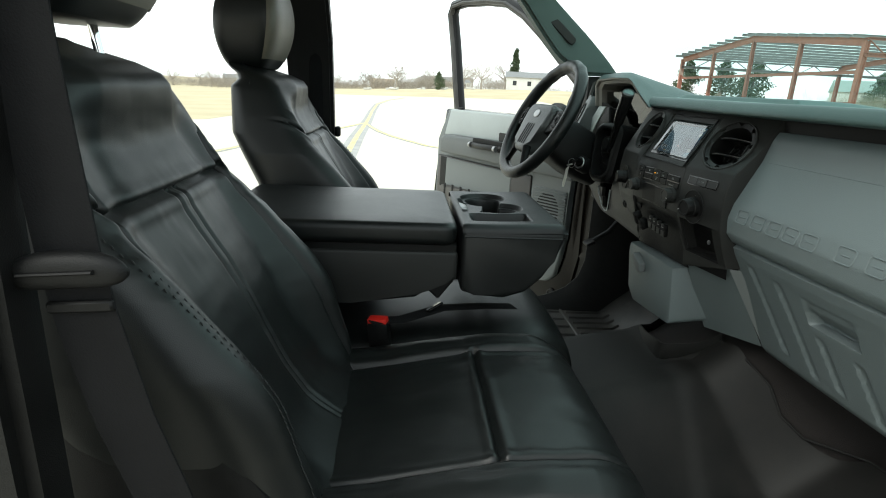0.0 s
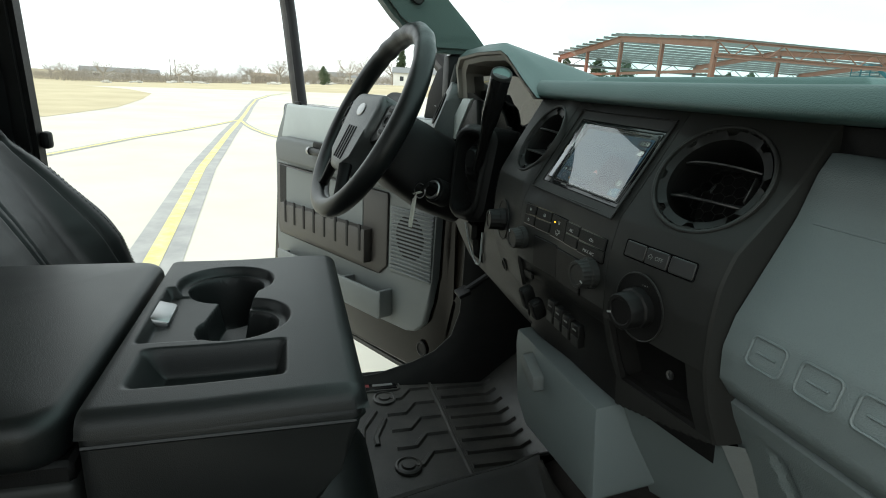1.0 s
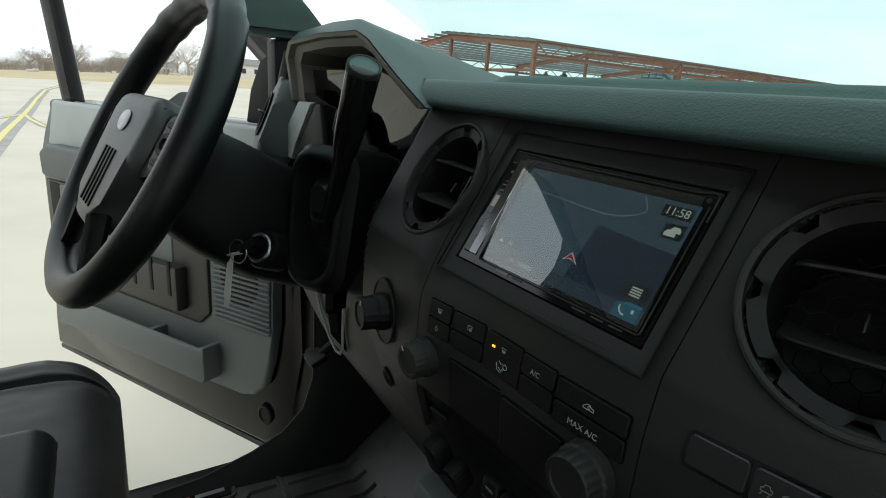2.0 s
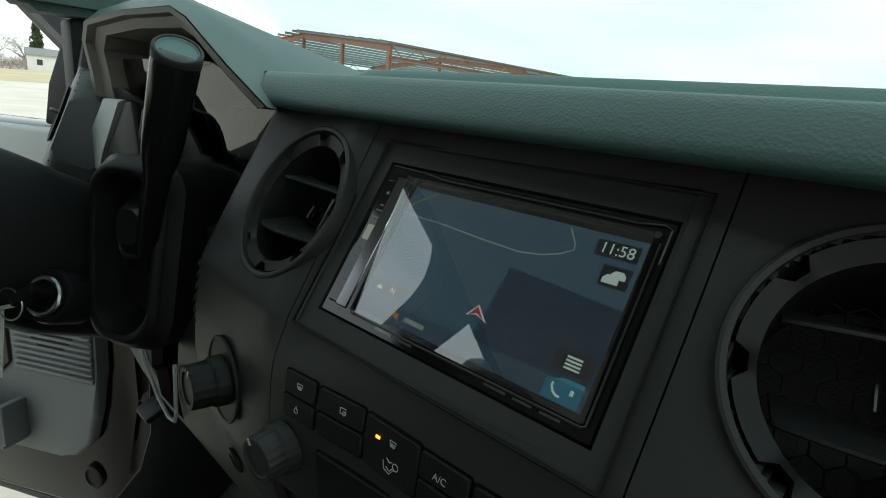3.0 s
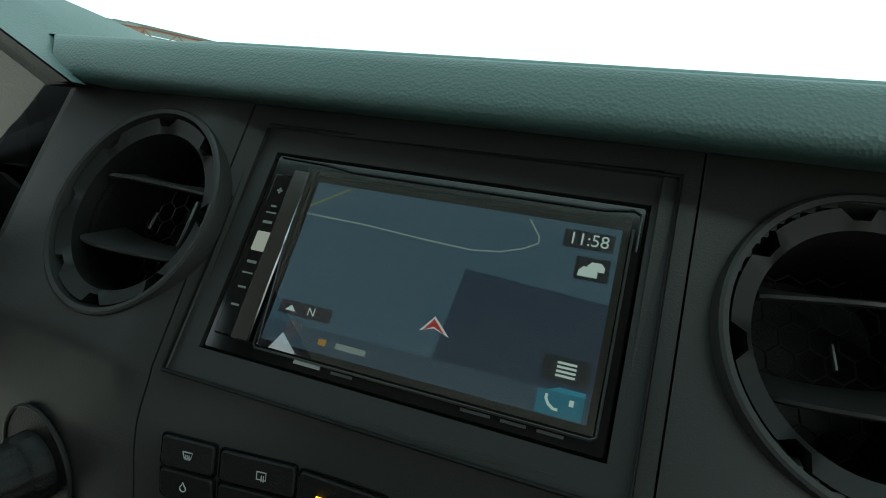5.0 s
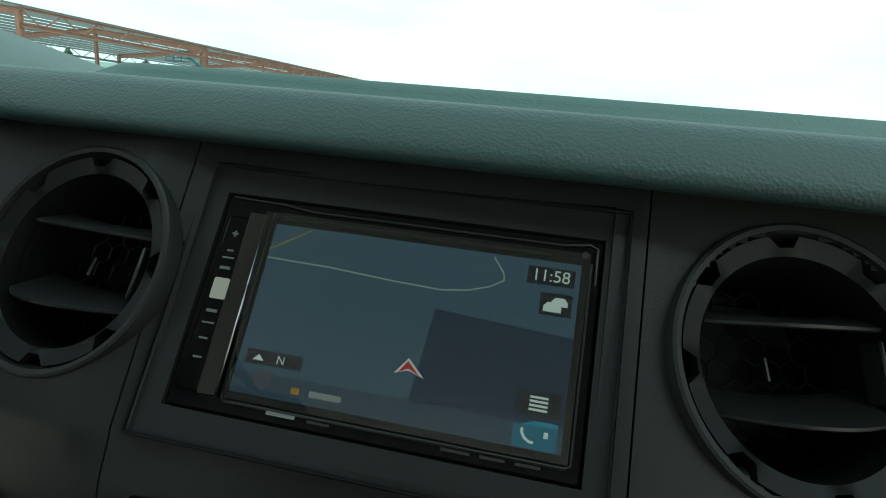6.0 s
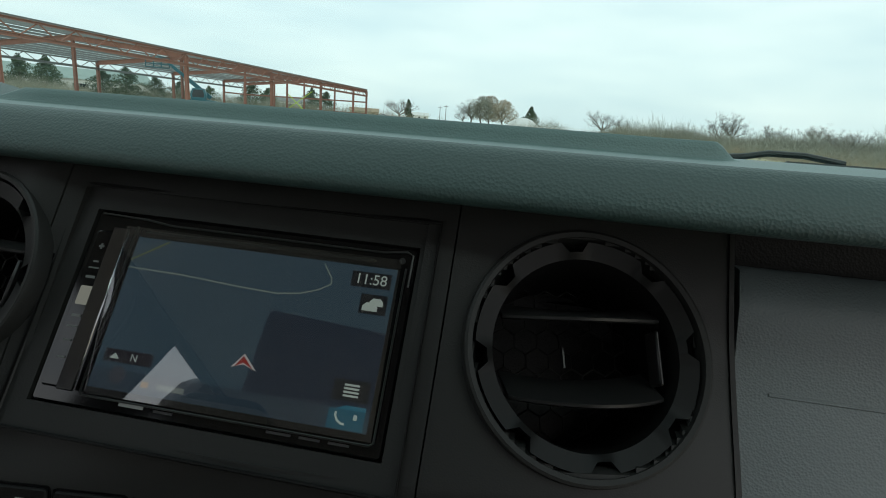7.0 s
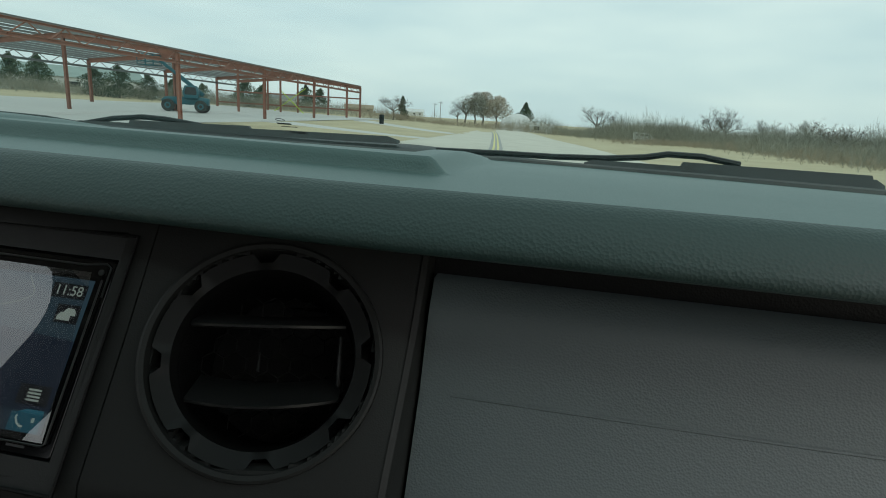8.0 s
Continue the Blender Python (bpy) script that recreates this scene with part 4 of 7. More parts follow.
for x, w in ((-0.0355, 0.013), (-0.0185, 0.010), (0.040, 0.012), (0.055, 0.010), (0.069, 0.010)):
    bm = B()
    box(bm, (x, -0.0455 if x < -0.03 else -0.0462, 0.0004), (w, 0.0022 if x < -0.03 else 0.0012, 0.0003), HU)
    part("maker_bar", bm, WHITEPRINT if x < -0.03 else material("faint_print", (0.03, 0.03, 0.032), 0.5), body)
bm = B()
lathe(bm, [(0.0016, 0), (0.0016, 0.0008), (0, 0.0008)], HU @ Matrix.Translation((0.0822, 0.0430, 0)), 14, False)
part("reset_button", bm, BEZEL, body)

# ---------------------------------------------------------------- steering wheel, column, lever
WC, WUP = Vector((-0.503, -0.249, 1.5165)), Vector((0, 0.47, 0.883))
WM = frame_of(WC, (1, 0.135, 0), WUP)          # z axis towards the driver
wheel = thing("steering_wheel", WC, "black leather-wrapped four-spoke steering wheel with silver buttons", "steering wheel")
bm = B()
R = 0.195
pts, rad = [], []
for i in range(72):
    a = 2 * math.pi * i / 72
    pts.append(WM @ Vector((R * math.cos(a), R * math.sin(a), 0.0)))
    grip = 40 < math.degrees(a) < 140
    rad.append(0.0202 + (0.0014 * math.sin(i * math.pi / 1.5) if grip else 0))
tube(bm, pts, rad, 14, True)
rim = part("rim", bm, LEATHER, wheel, "leather rim with finger ridges behind", 60)
bm = B()
HUB = [(-0.105, 0.030), (-0.085, 0.052), (0.085, 0.052), (0.105, 0.030), (0.100, -0.030), (0.060, -0.075), (0.045, -0.120), (-0.045, -0.120), (-0.060, -0.075), (-0.100, -0.030)]
prism(bm, HUB, -0.030, 0.021, WM, 0.016, 4)
# base grey is raised to carry the sheen of daylight from the driver's side
hub = part("airbag_cover", bm, material("sheen_lightened_hub_plastic", (0.060, 0.064, 0.064), 0.42, grain=(900, 0.2, "leather"), stain=(10, 0.4, (0.072, 0.076, 0.076))), wheel, "charcoal airbag cover with slots", 50)
bm = B()
lathe(bm, [(0.0, 0.0305), (0.015, 0.0305), (0.017, 0.0325), (0.015, 0.034), (0.0, 0.0345)], WM @ Matrix.Translation((0, 0.012, -0.010)) @ Matrix.Diagonal((1.4, 0.8, 1, 1)), 24, False)
part("badge", bm, SILVER, hub, "plain oval silver badge")
for x in (-0.027, -0.009, 0.009, 0.027):
    bm = B()
    box(bm, (x, -0.060, 0.0212), (0.0070, 0.072, 0.0030), WM, 0.001, 1)
    part("slot", bm, BEZEL2, hub)
for s in (-1, 1):
    bm = B()
    prism(bm, [(s * 0.095, 0.040), (s * 0.180, 0.030), (s * 0.180, -0.020), (s * 0.090, -0.045)][::s], -0.024, 0.006, WM, 0.008, 2)
    sp = part("spoke", bm, BEZEL2, wheel)
    bm = B()
    m = WM @ Matrix.Translation((s * 0.150, 0.004, -0.002)) @ Matrix.Rotation(s * radians(10), 4, "Y")
    prism(bm, round_poly(0.042, 0.064, 0.012, 4), 0, 0.010, m, 0.002, 2)
    pad_ = part("button_pad", bm, BEZEL, sp)
    for k, (x, y, w, h) in enumerate(((0, 0.019, 0.024, 0.008), (0, -0.019, 0.024, 0.008))):
        bm = B()
        box(bm, (x, 1.1 * y, 0.0112), (w, h, 0.004), m, 0.0015, 1)
        part("button", bm, BEZEL2, pad_)
    bm = B()
    lathe(bm, [(0.013, 0.009), (0.013, 0.0135), (0.0115, 0.0145), (0.0065, 0.0140), (0.006, 0.012), (0, 0.012)], m, 20, False)
    part("button", bm, BEZEL2, pad_)
    bm = B()
    tube(bm, [WM @ Vector(p) for p in ((s * 0.045, -0.100, 0.010), (s * 0.068, -0.142, 0.004), (s * 0.085, -0.168, 0.0))], [0.014, 0.012, 0.013], 10, False, 0.7)
    part("lower_spoke", bm, BEZEL2, wheel)

column = thing("steering_column", (-0.5, -0.05, 1.40), "black steering column shroud with ignition key and gear lever", "steering column")
bm = B()
rings = []
for h, a, b, dy in ((-0.015, 0.066, 0.056, -0.012), (-0.05, 0.084, 0.070, -0.020), (-0.10, 0.096, 0.078, -0.026), (-0.17, 0.100, 0.082, -0.030), (-0.25, 0.085, 0.074, -0.030)):
    ring = []
    for i in range(32):
        t = 2 * math.pi * i / 32
        c, s = math.cos(t), math.sin(t)
        ring.append(WM @ Vector((a * math.copysign(abs(c) ** 0.5, c), dy + b * math.copysign(abs(s) ** 0.5, s), h)))
    rings.append(ring)
strip(bm, rings)
shroud = part("shroud", bm, BEZEL2, column, "matt black column shroud", 50)
bm = B()
strip(bm, [[WM @ Vector((a * math.copysign(abs(math.cos(t)) ** 0.6, math.cos(t)), b * math.copysign(abs(math.sin(t)) ** 0.6, math.sin(t)), h)) for t in (2 * math.pi * i / 32 for i in range(32))] for h, a, b in ((-0.022, 0.066, 0.070), (-0.026, 0.073, 0.078), (-0.046, 0.076, 0.080), (-0.058, 0.070, 0.073), (-0.070, 0.060, 0.060))])
part("collar", bm, BEZEL, column, "charcoal collar behind the wheel", 50)
# right-hand housing with lever boot
HM = frame_of((-0.376, -0.074, 1.432), (0.90, 0.44, 0), (0, 0.14, 1))


def housing_ring(w, h, z, r=0.03):
    """An upright ring, narrower at its foot and leaning out to the right at half height."""
    return [HM @ Vector((x * (0.86 + 0.14 * smooth(-0.08, 0.01, y)) + 0.006 * (1 - (y / 0.09) ** 2), y, z)) for x, y in round_poly(w, h, r, 7)]


bm = B()
strip(bm, [housing_ring(0.104, 0.186, -0.10), housing_ring(0.104, 0.186, -0.014), housing_ring(0.076, 0.182, -0.006), housing_ring(0.090, 0.172, 0.0), housing_ring(0.084, 0.166, 0.0055), housing_ring(0.076, 0.158, 0.0068), housing_ring(0.069, 0.151, 0.005), housing_ring(0.065, 0.147, -0.004), housing_ring(0.056, 0.138, -0.035)])
house = part("lever_housing", bm, BEZEL2, column, "black housing with a rounded frame round the gear lever", 50)
bm = B()
rings = []
for i in range(9):
    f = i / 8
    rings.append([HM @ Vector((x + 0.010 * f, y + 0.006 + 0.022 * f, -0.034 + 0.040 * f + 0.003 * math.sin(i * 2.4))) for x, y in round_poly(0.056 - 0.032 * f ** 0.8 + 0.005 * (i % 2), 0.132 - 0.100 * f ** 0.7 + 0.006 * (i % 2), max(0.009, 0.024 - 0.015 * f), 6)])
strip(bm, rings)
part("boot", bm, material("lever_boot_rubber", (0.006, 0.006, 0.006), 0.4, stain=(30, 0.4, (0.009, 0.009, 0.009))), house, "folded black rubber boot")
bm = B()
L0, L1, L2, L3 = Vector((-0.352, -0.062, 1.440)), Vector((-0.331, -0.064, 1.470)), Vector((-0.297, -0.067, 1.520)), Vector((-0.256, -0.064, 1.611))
tube(bm, [L0, L1, L2, L2.lerp(L3, 0.12), L2.lerp(L3, 0.3), L2.lerp(L3, 0.9), L3, L3 + (L3 - L2).normalized() * 0.002], [0.0095, 0.0095, 0.0110, 0.0140, 0.0156, 0.0172, 0.0168, 0.0120], 24)
lever = part("gear_lever", bm, material("gloss_black_lever_plastic", (0.005, 0.005, 0.005), 0.22, spec=0.4, stain=(25, 0.4, (0.008, 0.008, 0.008))), column, "gloss black gear lever with a flat end cap", 40)
d = (L3 - L2).normalized()
cm = Matrix.Translation(L3) @ Vector((0.60, -0.10, 0.79)).to_track_quat("Z", "Y").to_matrix().to_4x4()
bm = B()
lathe(bm, [(0.0146, 0.0040), (0.0138, 0.0036), (0.0134, 0.0030), (0.0, 0.0032)], cm, 32, False)
part("end_cap", bm, PADTOP, lever, "grey-green end cap")
bm = B()
lathe(bm, [(0.0168, -0.0120), (0.0176, -0.0020), (0.0176, 0.0036), (0.0166, 0.0050), (0.0150, 0.0050), (0.0144, 0.0036)], cm, 32, False)
part("cap_rim", bm, BEZEL, lever)
bm = B()
sd = Vector((-0.8, -0.5, 0.3)).normalized() * 0.017
box(bm, (0, 0, 0), (0.007, 0.026, 0.009), Matrix.Translation(L2.lerp(L3, 0.35) + sd) @ d.to_track_quat("Y", "Z").to_matrix().to_4x4(), 0.003, 2)
part("overdrive_button", bm, BEZEL, lever)
# ignition and key with a paper tag
KM = frame_of((-0.408, -0.130, 1.392), (0.80, 0.52, 0), (-0.10, 0.36, 0.92))
bm = B()
lathe(bm, [(0.026, -0.035), (0.026, -0.004), (0.024, 0.0), (0.0, 0.0)], KM, 28)
lock = part("ignition_lock", bm, BEZEL2, column)
bm = B()
tube(bm, [KM @ Vector((0.0165 * math.cos(radians(a)), 0.0165 * math.sin(radians(a)), 0.003)) for a in range(0, 360, 15)], 0.0030, 8, True)
part("lock_ring", bm, SILVER, lock)
bm = B()
prism(bm, round_poly(0.026, 0.012, 0.004, 4), 0.0, 0.028, KM @ Matrix.Rotation(radians(35), 4, "Z"), 0.003, 2)
key = part("key", bm, BEZEL2, lock, "black-headed ignition key")
bm = B()
tube(bm, [KM @ Vector((-0.012 + 0.014 * math.cos(radians(a)), -0.010 + 0.014 * math.sin(radians(a)), 0.024 + 0.004 * math.sin(radians(a)))) for a in range(0, 360, 20)], 0.0009, 5, True)
part("key_ring", bm, SILVER, key)
bm = B()
tp = [(-0.425, -0.162, 1.384), (-0.428, -0.164, 1.362), (-0.425, -0.167, 1.342), (-0.432, -0.168, 1.322), (-0.440, -0.167, 1.308)]
strip(bm, [[Vector(p) + Vector((s * 0.0072 * w, 0.002 * s, 0)) for s in (-1, 1)] + [Vector(p) + Vector((s * 0.0072 * w, 0.002 * s - 0.0008, 0)) for s in (1, -1)] for p, w in zip(tp, (0.8, 1.0, 1.0, 1.2, 0.5))])
part("tag", bm, TAGPAPER, key, "torn white paper tag")
bm = B()
tube(bm, [(-0.452, -0.156, 1.381), (-0.438, -0.164, 1.377), (-0.426, -0.165, 1.381), (-0.408, -0.155, 1.388)], 0.0040, 5, False, 0.5)
part("tag_string", bm, TAGPAPER, key)

# ---------------------------------------------------------------- seats
def seat(xc, inner, name, label, ahead=0.0, lift=0.0, fore=0.0):
    """A leather bucket: xc its middle, inner = +1 where the console lies at greater x."""
    top = thing(name, (xc, -0.6, 0.78), label, "car seat", "front seats")
    # backrest, ring by ring
    bm = B()
    rings = []
    n = 320
    seam = {-1: [], 1: []}
    for z in list(np.linspace(1.00, 1.585, 150)) + [1.60, 1.615, 1.628, 1.637, 1.642]:
        hw = mix_of(z, [(1.0, 0.235), (1.10, 0.262), (1.28, 0.272), (1.40, 0.262), (1.50, 0.235), (1.57, 0.212), (1.61, 0.192), (1.642, 0.135)])
        yf = -0.815 - 0.53 * (z - 1.13) + 0.02 * smooth(1.2, 1.0, z) - 0.10 * smooth(1.58, 1.645, z) ** 2
        th = mix_of(z, [(1.0, 0.22), (1.2, 0.28), (1.45, 0.26), (1.58, 0.19), (1.642, 0.07)])
        ring = []
        for v, front in [(v, True) for v in np.linspace(-1, 1, 260)] + [(v, False) for v in np.linspace(1, -1, 62)[1:-1]]:
            u = math.sin(v * math.pi / 2)
            x = hw * u
            y = yf - th / 2 + th / 2 * (max(0.0, 1 - abs(u) ** 4.6) ** 0.24 if front else -max(0.0, 1 - abs(u) ** 4) ** 0.25)
            if front:
                u = abs(x) / hw
                y -= (0.045 * (1 - smooth(1.50, 1.60, z)) * smooth(1.02, 1.12, z)) * (1 - smooth(0.52, 0.90, u))
                y += 0.010 * math.exp(-((z - 1.30) / 0.10) ** 2) * (1 - u)
                y += smooth(0.45, 0.85, u) * (0.052 * math.exp(-((z - 1.235) / 0.12) ** 2) - 0.022 * smooth(1.36, 1.46, z) - 0.030 * smooth(1.12, 1.02, z))
                yoke = 1.442 + 0.058 * smooth(0.180, 0.250, abs(x))
                g = math.exp(-((z - yoke) / 0.0042) ** 2) * 0.011 - math.exp(-((z - yoke + 0.014) / 0.010) ** 2) * 0.0035 - math.exp(-((z - yoke - 0.013) / 0.009) ** 2) * 0.0030
                if z < yoke:
                    off = abs(x) - 0.009 - 0.02 * (z - 1.2)
                    g += smooth(1.03, 1.12, z) * (0.0080 * math.exp(-(off / 0.0036) ** 2) - 0.0022 * math.exp(-(off / 0.016) ** 2))
                g += smooth(1.03, 1.12, z) * (0.0085 * math.exp(-((abs(x) - 0.195 * (1 - 0.10 * (z - 1.2))) / 0.0038) ** 2) - 0.0030 * math.exp(-((abs(x) - 0.195 * (1 - 0.10 * (z - 1.2)) - 0.012) / 0.009) ** 2)) * (z < yoke + 0.06)
                crease = noise.noise((x * 18, z * 40, xc * 3)) * 0.0012 + noise.noise((x * 60, z * 22, xc)) * 0.0005 * (1 - 0.8 * smooth(1.44, 1.50, z))
                crease += 0.0026 * noise.noise((x * 26, z * 95, xc + 2)) * smooth(0.62, 0.80, u) * smooth(1.33, 1.40, z) * (1 - smooth(1.47, 1.53, z))
                y += crease - g
            ring.append((xc + x, y + ahead * (1.0 - 0.6 * (z - 1.1)), z))
        rings.append(ring)
        if 1.08 < z < 1.43:
            for s in (-1, 1):
                seam[s].append(min(ring[:260], key=lambda q: abs(q[0] - xc - s * 0.222)))
    strip(bm, rings)
    back = part("backrest", bm, LEATHER, top, "black leather backrest with stitched bolsters and yoke seam", 70)
    # twin stitching along the outer bolster
    bm = B()
    for x, y, z in seam[-inner][::2]:
        for off in (-0.0055, 0.0055):
            box(bm, (0, 0, 0), (0.0015, 0.0012, 0.0050), Matrix.Translation((x + off, y - 0.0001, z)) @ Matrix.Rotation(radians(28), 4, "X"))
    part("stitching", bm, STITCH, back, "", 0)
    # side shield below the bolster
    for s in (-1, 1):
        bm = B()
        prism(bm, [(-1.02, 1.00), (-0.86, 1.00), (-0.835, 1.12), (-0.93, 1.26), (-1.03, 1.32), (-1.10, 1.24)], 0.236, 0.266, Matrix(((0, 0, s, xc), (1, 0, 0, 0), (0, 1, 0, 0), (0, 0, 0, 1))), 0.012, 2)
        part("side_shield", bm, BEZEL2, top, "black padded seat side")
    # cushion
    bm = B()
    rings = []
    ys = [-0.86, -0.85] + list(np.linspace(-0.84, -0.39, 140)) + [-0.385, -0.38, -0.375, -0.37, -0.365, -0.36, -0.355, -0.35, -0.345, -0.34, -0.336, -0.333]
    for y in ys:
        nose = min(1.0, max(0.0, (y + 0.430) / 0.101))
        zt = 1.062 + 0.050 * smooth(-0.85, -0.46, y) - 0.105 * (1 - math.sqrt(1 - 0.98 * nose ** 2.4))
        zb = 0.93 + 0.03 * nose ** 4
        hw = 0.275 - 0.050 * nose ** 3 - (0.02 if y < -0.85 else 0)
        ring = []
        for i in range(n):
            t = 2 * math.pi * i / n
            c, s = math.cos(t), math.sin(t)
            x = hw * math.copysign(abs(c) ** 0.62, c)
            z = (zt + zb) / 2 + (zt - zb) / 2 * math.copysign(abs(s) ** 0.55, s)
            if s > 0:
                u = abs(x) / hw
                z += 0.020 * smooth(0.55, 0.78, u) * (1 - smooth(0.86, 1.0, u)) * (1 - nose)
                g = 0.0090 * math.exp(-((abs(x) - 0.165) / 0.0036) ** 2) + 0.0090 * math.exp(-((y + 0.548) / 0.0040) ** 2) * (abs(x) < 0.17) - 0.0030 * math.exp(-((abs(abs(x) - 0.165) - 0.012) / 0.008) ** 2) - 0.0030 * math.exp(-((abs(y + 0.548) - 0.012) / 0.008) ** 2) * (abs(x) < 0.17)
                if y < -0.548:
                    g += 0.0075 * math.exp(-((x - 0.01 * inner) / 0.0036) ** 2) - 0.0022 * math.exp(-((abs(x - 0.01 * inner) - 0.011) / 0.007) ** 2)
                z += noise.noise((x * 22, y * 22, xc)) * 0.0016 + noise.noise((x * 55, y * 30, xc)) * 0.0007 - g
                z += 0.0035 * math.exp(-(((abs(x) - 0.165) / 0.02) ** 2 + ((y + 0.548) / 0.03) ** 2))
            ring.append((xc + x, y + fore * smooth(-0.8, -0.5, y), z + 0.45 * fore * smooth(-0.8, -0.5, y)))
        rings.append(ring)
    strip(bm, rings)
    part("cushion", bm, LEATHER, top, "black leather seat cushion with sewn seams and soft creases", 70)
    bm = B()
    box(bm, (xc, -0.60, 0.86), (0.46, 0.44, 0.16), ID, 0.02, 2)
    part("seat_base", bm, BEZEL2, top)
    # headrest on two posts
    def rest(z, t, grow=1.0):
        k = math.sin(math.pi * (0.035 + 0.93 * z)) ** 0.17 * (0.93 + 0.07 * math.sin(math.pi * z))
        yc = -1.150 + 0.02 * z - 0.4 * ahead
        return (xc + 0.152 * grow * k * math.copysign(abs(math.cos(t)) ** 0.34, math.cos(t)), yc + (0.086 + 0.010 * math.sin(math.pi * z)) * grow * k * math.copysign(abs(math.sin(t)) ** 0.42, math.sin(t)), 1.632 + lift + 0.262 * z)

    bm = B()
    strip(bm, [[rest(z, 2 * math.pi * i / 72) for i in range(72)] for z in (0.5 - 0.5 * math.cos(math.pi * j / 25) for j in range(26))])
    head = part("headrest", bm, LEATHER, top, "black leather headrest", 70)
    bm = B()
    sheet(bm, np.linspace(radians(24), radians(156), 33), np.linspace(0.10, 0.90, 17), lambda t, z: rest(z, t, 1.006 + 0.020 * smooth(24, 34, math.degrees(t)) * (1 - smooth(146, 156, math.degrees(t)))))
    part("front_panel", bm, TAUPELEATHER, head, "taupe leather face of the headrest", 70)
    for s in (-1, 1):
        bm = B()
        tube(bm, [(xc + s * 0.065, -1.135 - 0.4 * ahead, 1.59), (xc + s * 0.065, -1.150 - 0.4 * ahead, 1.70)], 0.0065, 12)
        part("headrest_post", bm, CHROME, top)
    return top


seat(0.512, -1, "bucket_seat", "black leather passenger bucket seat with creased bolsters", 0.0, 0.030)
seat(-0.520, 1, "bucket_seat", "black leather driver bucket seat with tall headrest", 0.05, 0.0, 0.035)

# ---------------------------------------------------------------- fold-down console between the seats
con = thing("centre_console", (0, -0.6, 1.05), "black vinyl fold-down centre console with two cup holders and a tray", "console")
bm = B()
CX0, CX1, CY0, CY1, CZ = -0.205, 0.207, -0.566, -0.338, 1.326
xs = lines(CX0, CX1, 0.0013)
ys = lines(CY0, CY1, 0.0013)


def well(x, y):
    d = 0.0
    for cx, cy, r, dep in ((-0.098, -0.485, 0.045, 0.085), (0.026, -0.462, 0.043, 0.080)):
        far = math.hypot(x - cx, y - cy)
        d = max(d, dep * (1 - smooth(r - 0.008, r + 0.004, far)), 0.011 * (1 - smooth(r + 0.008, r + 0.016, far)))
    d = max(d, 0.050 * smooth(-0.100, -0.088, x) * (1 - smooth(0.014, 0.026, x)) * smooth(-0.502, -0.492, y + 0.16 * x) * (1 - smooth(-0.462, -0.452, y + 0.16 * x)))
    ledge = smooth(-0.086, -0.074, x) * (1 - smooth(0.066, 0.078, x)) * smooth(-0.556, -0.546, y) * (1 - smooth(-0.492, -0.480, y + 0.10 * x))
    d = max(d, 0.013 * ledge)
    tray = smooth(0.088, 0.100, x) * (1 - smooth(0.152, 0.166, x)) * smooth(-0.546, -0.520, y) * (1 - smooth(-0.420, -0.407, y))
    return max(d, 0.030 * tray)


def con_z(x, y):
    e = 0.018
    a = max(0, CX0 + e - x, x - CX1 + e) / e
    b = max(0, CY0 + 0.010 - y) / 0.010 * 0.5
    c = max(0, y - CY1 + e) / e
    r = min(1.0, math.sqrt(a * a + b * b + c * c))
    return CZ + 0.004 * smooth(-0.5, -0.36, y) - e * (1 - math.sqrt(max(0, 1 - r * r))) - well(x, y)


sheet(bm, xs, ys, lambda x, y: (x, y, con_z(x, y)))
part("cup_holder_top", bm, VINYL, con, "black moulded cup holder top with a coin tray", 88)
bm = B()
SIDE = [(CY0, 1.314), (CY0, 1.175), (-0.535, 1.168), (-0.47, 1.160), (-0.42, 1.176), (-0.385, 1.210), (-0.362, 1.250), (-0.346, 1.290), (-0.341, 1.314)]
prism(bm, SIDE[::-1], CX0 + 0.001, CX1 - 0.001, Matrix(((0, 0, 1, 0), (1, 0, 0, 0), (0, 1, 0, 0), (0, 0, 0, 1))), 0.010, 3)
bmesh.ops.delete(bm, geom=[f for f in bm.faces if f.calc_center_median().z > 1.3135], context="FACES")
part("front_body", bm, VINYL, con, "padded front body of the console")
bm = B()
tube(bm, [(CX1 - 0.0015, y, 1.3000) for y in np.linspace(CY0 + 0.004, CY1 - 0.012, 10)] + [(CX1 - 0.012, CY1 - 0.0040, 1.3000), (CX0 + 0.012, CY1 - 0.0040, 1.3000)], 0.0022, 6)
part("piping", bm, LEATHER, con)
bm = B()
cushion_box(bm, 0.412, 0.520, 1.2775, 1.3255, 0.030, 0.016, Matrix.Translation((0.001, -0.836, 0)), 0.003)
lid = part("armrest_lid", bm, LEATHER, con, "padded black armrest lid", 60)
bm = B()
BIN = [(-1.08, 1.262), (-1.08, 1.135), (-0.80, 1.140), (-0.66, 1.155), (-0.640, 1.178), (-0.600, 1.196), (-0.5725, 1.196), (-0.5725, 1.262)]
prism(bm, BIN, -0.192, 0.196, Matrix(((0, 0, 1, 0), (1, 0, 0, 0), (0, 1, 0, 0), (0, 0, 0, 1))), 0.008, 3)
part("bin", bm, BEZEL, con, "dark plastic storage bin under the lid")
bm = B()
box(bm, (0.002, -0.825, 1.268), (0.378, 0.50, 0.022), ID, 0.004, 1)
part("hinge_gap", bm, BEZEL2, con)
bm = B()
box(bm, (0, 0, 0), (0.056, 0.028, 0.012), frame_of((-0.018, -0.549, 1.3165), (1, 0, 0), (0, 1, -0.30)), 0.004, 2)
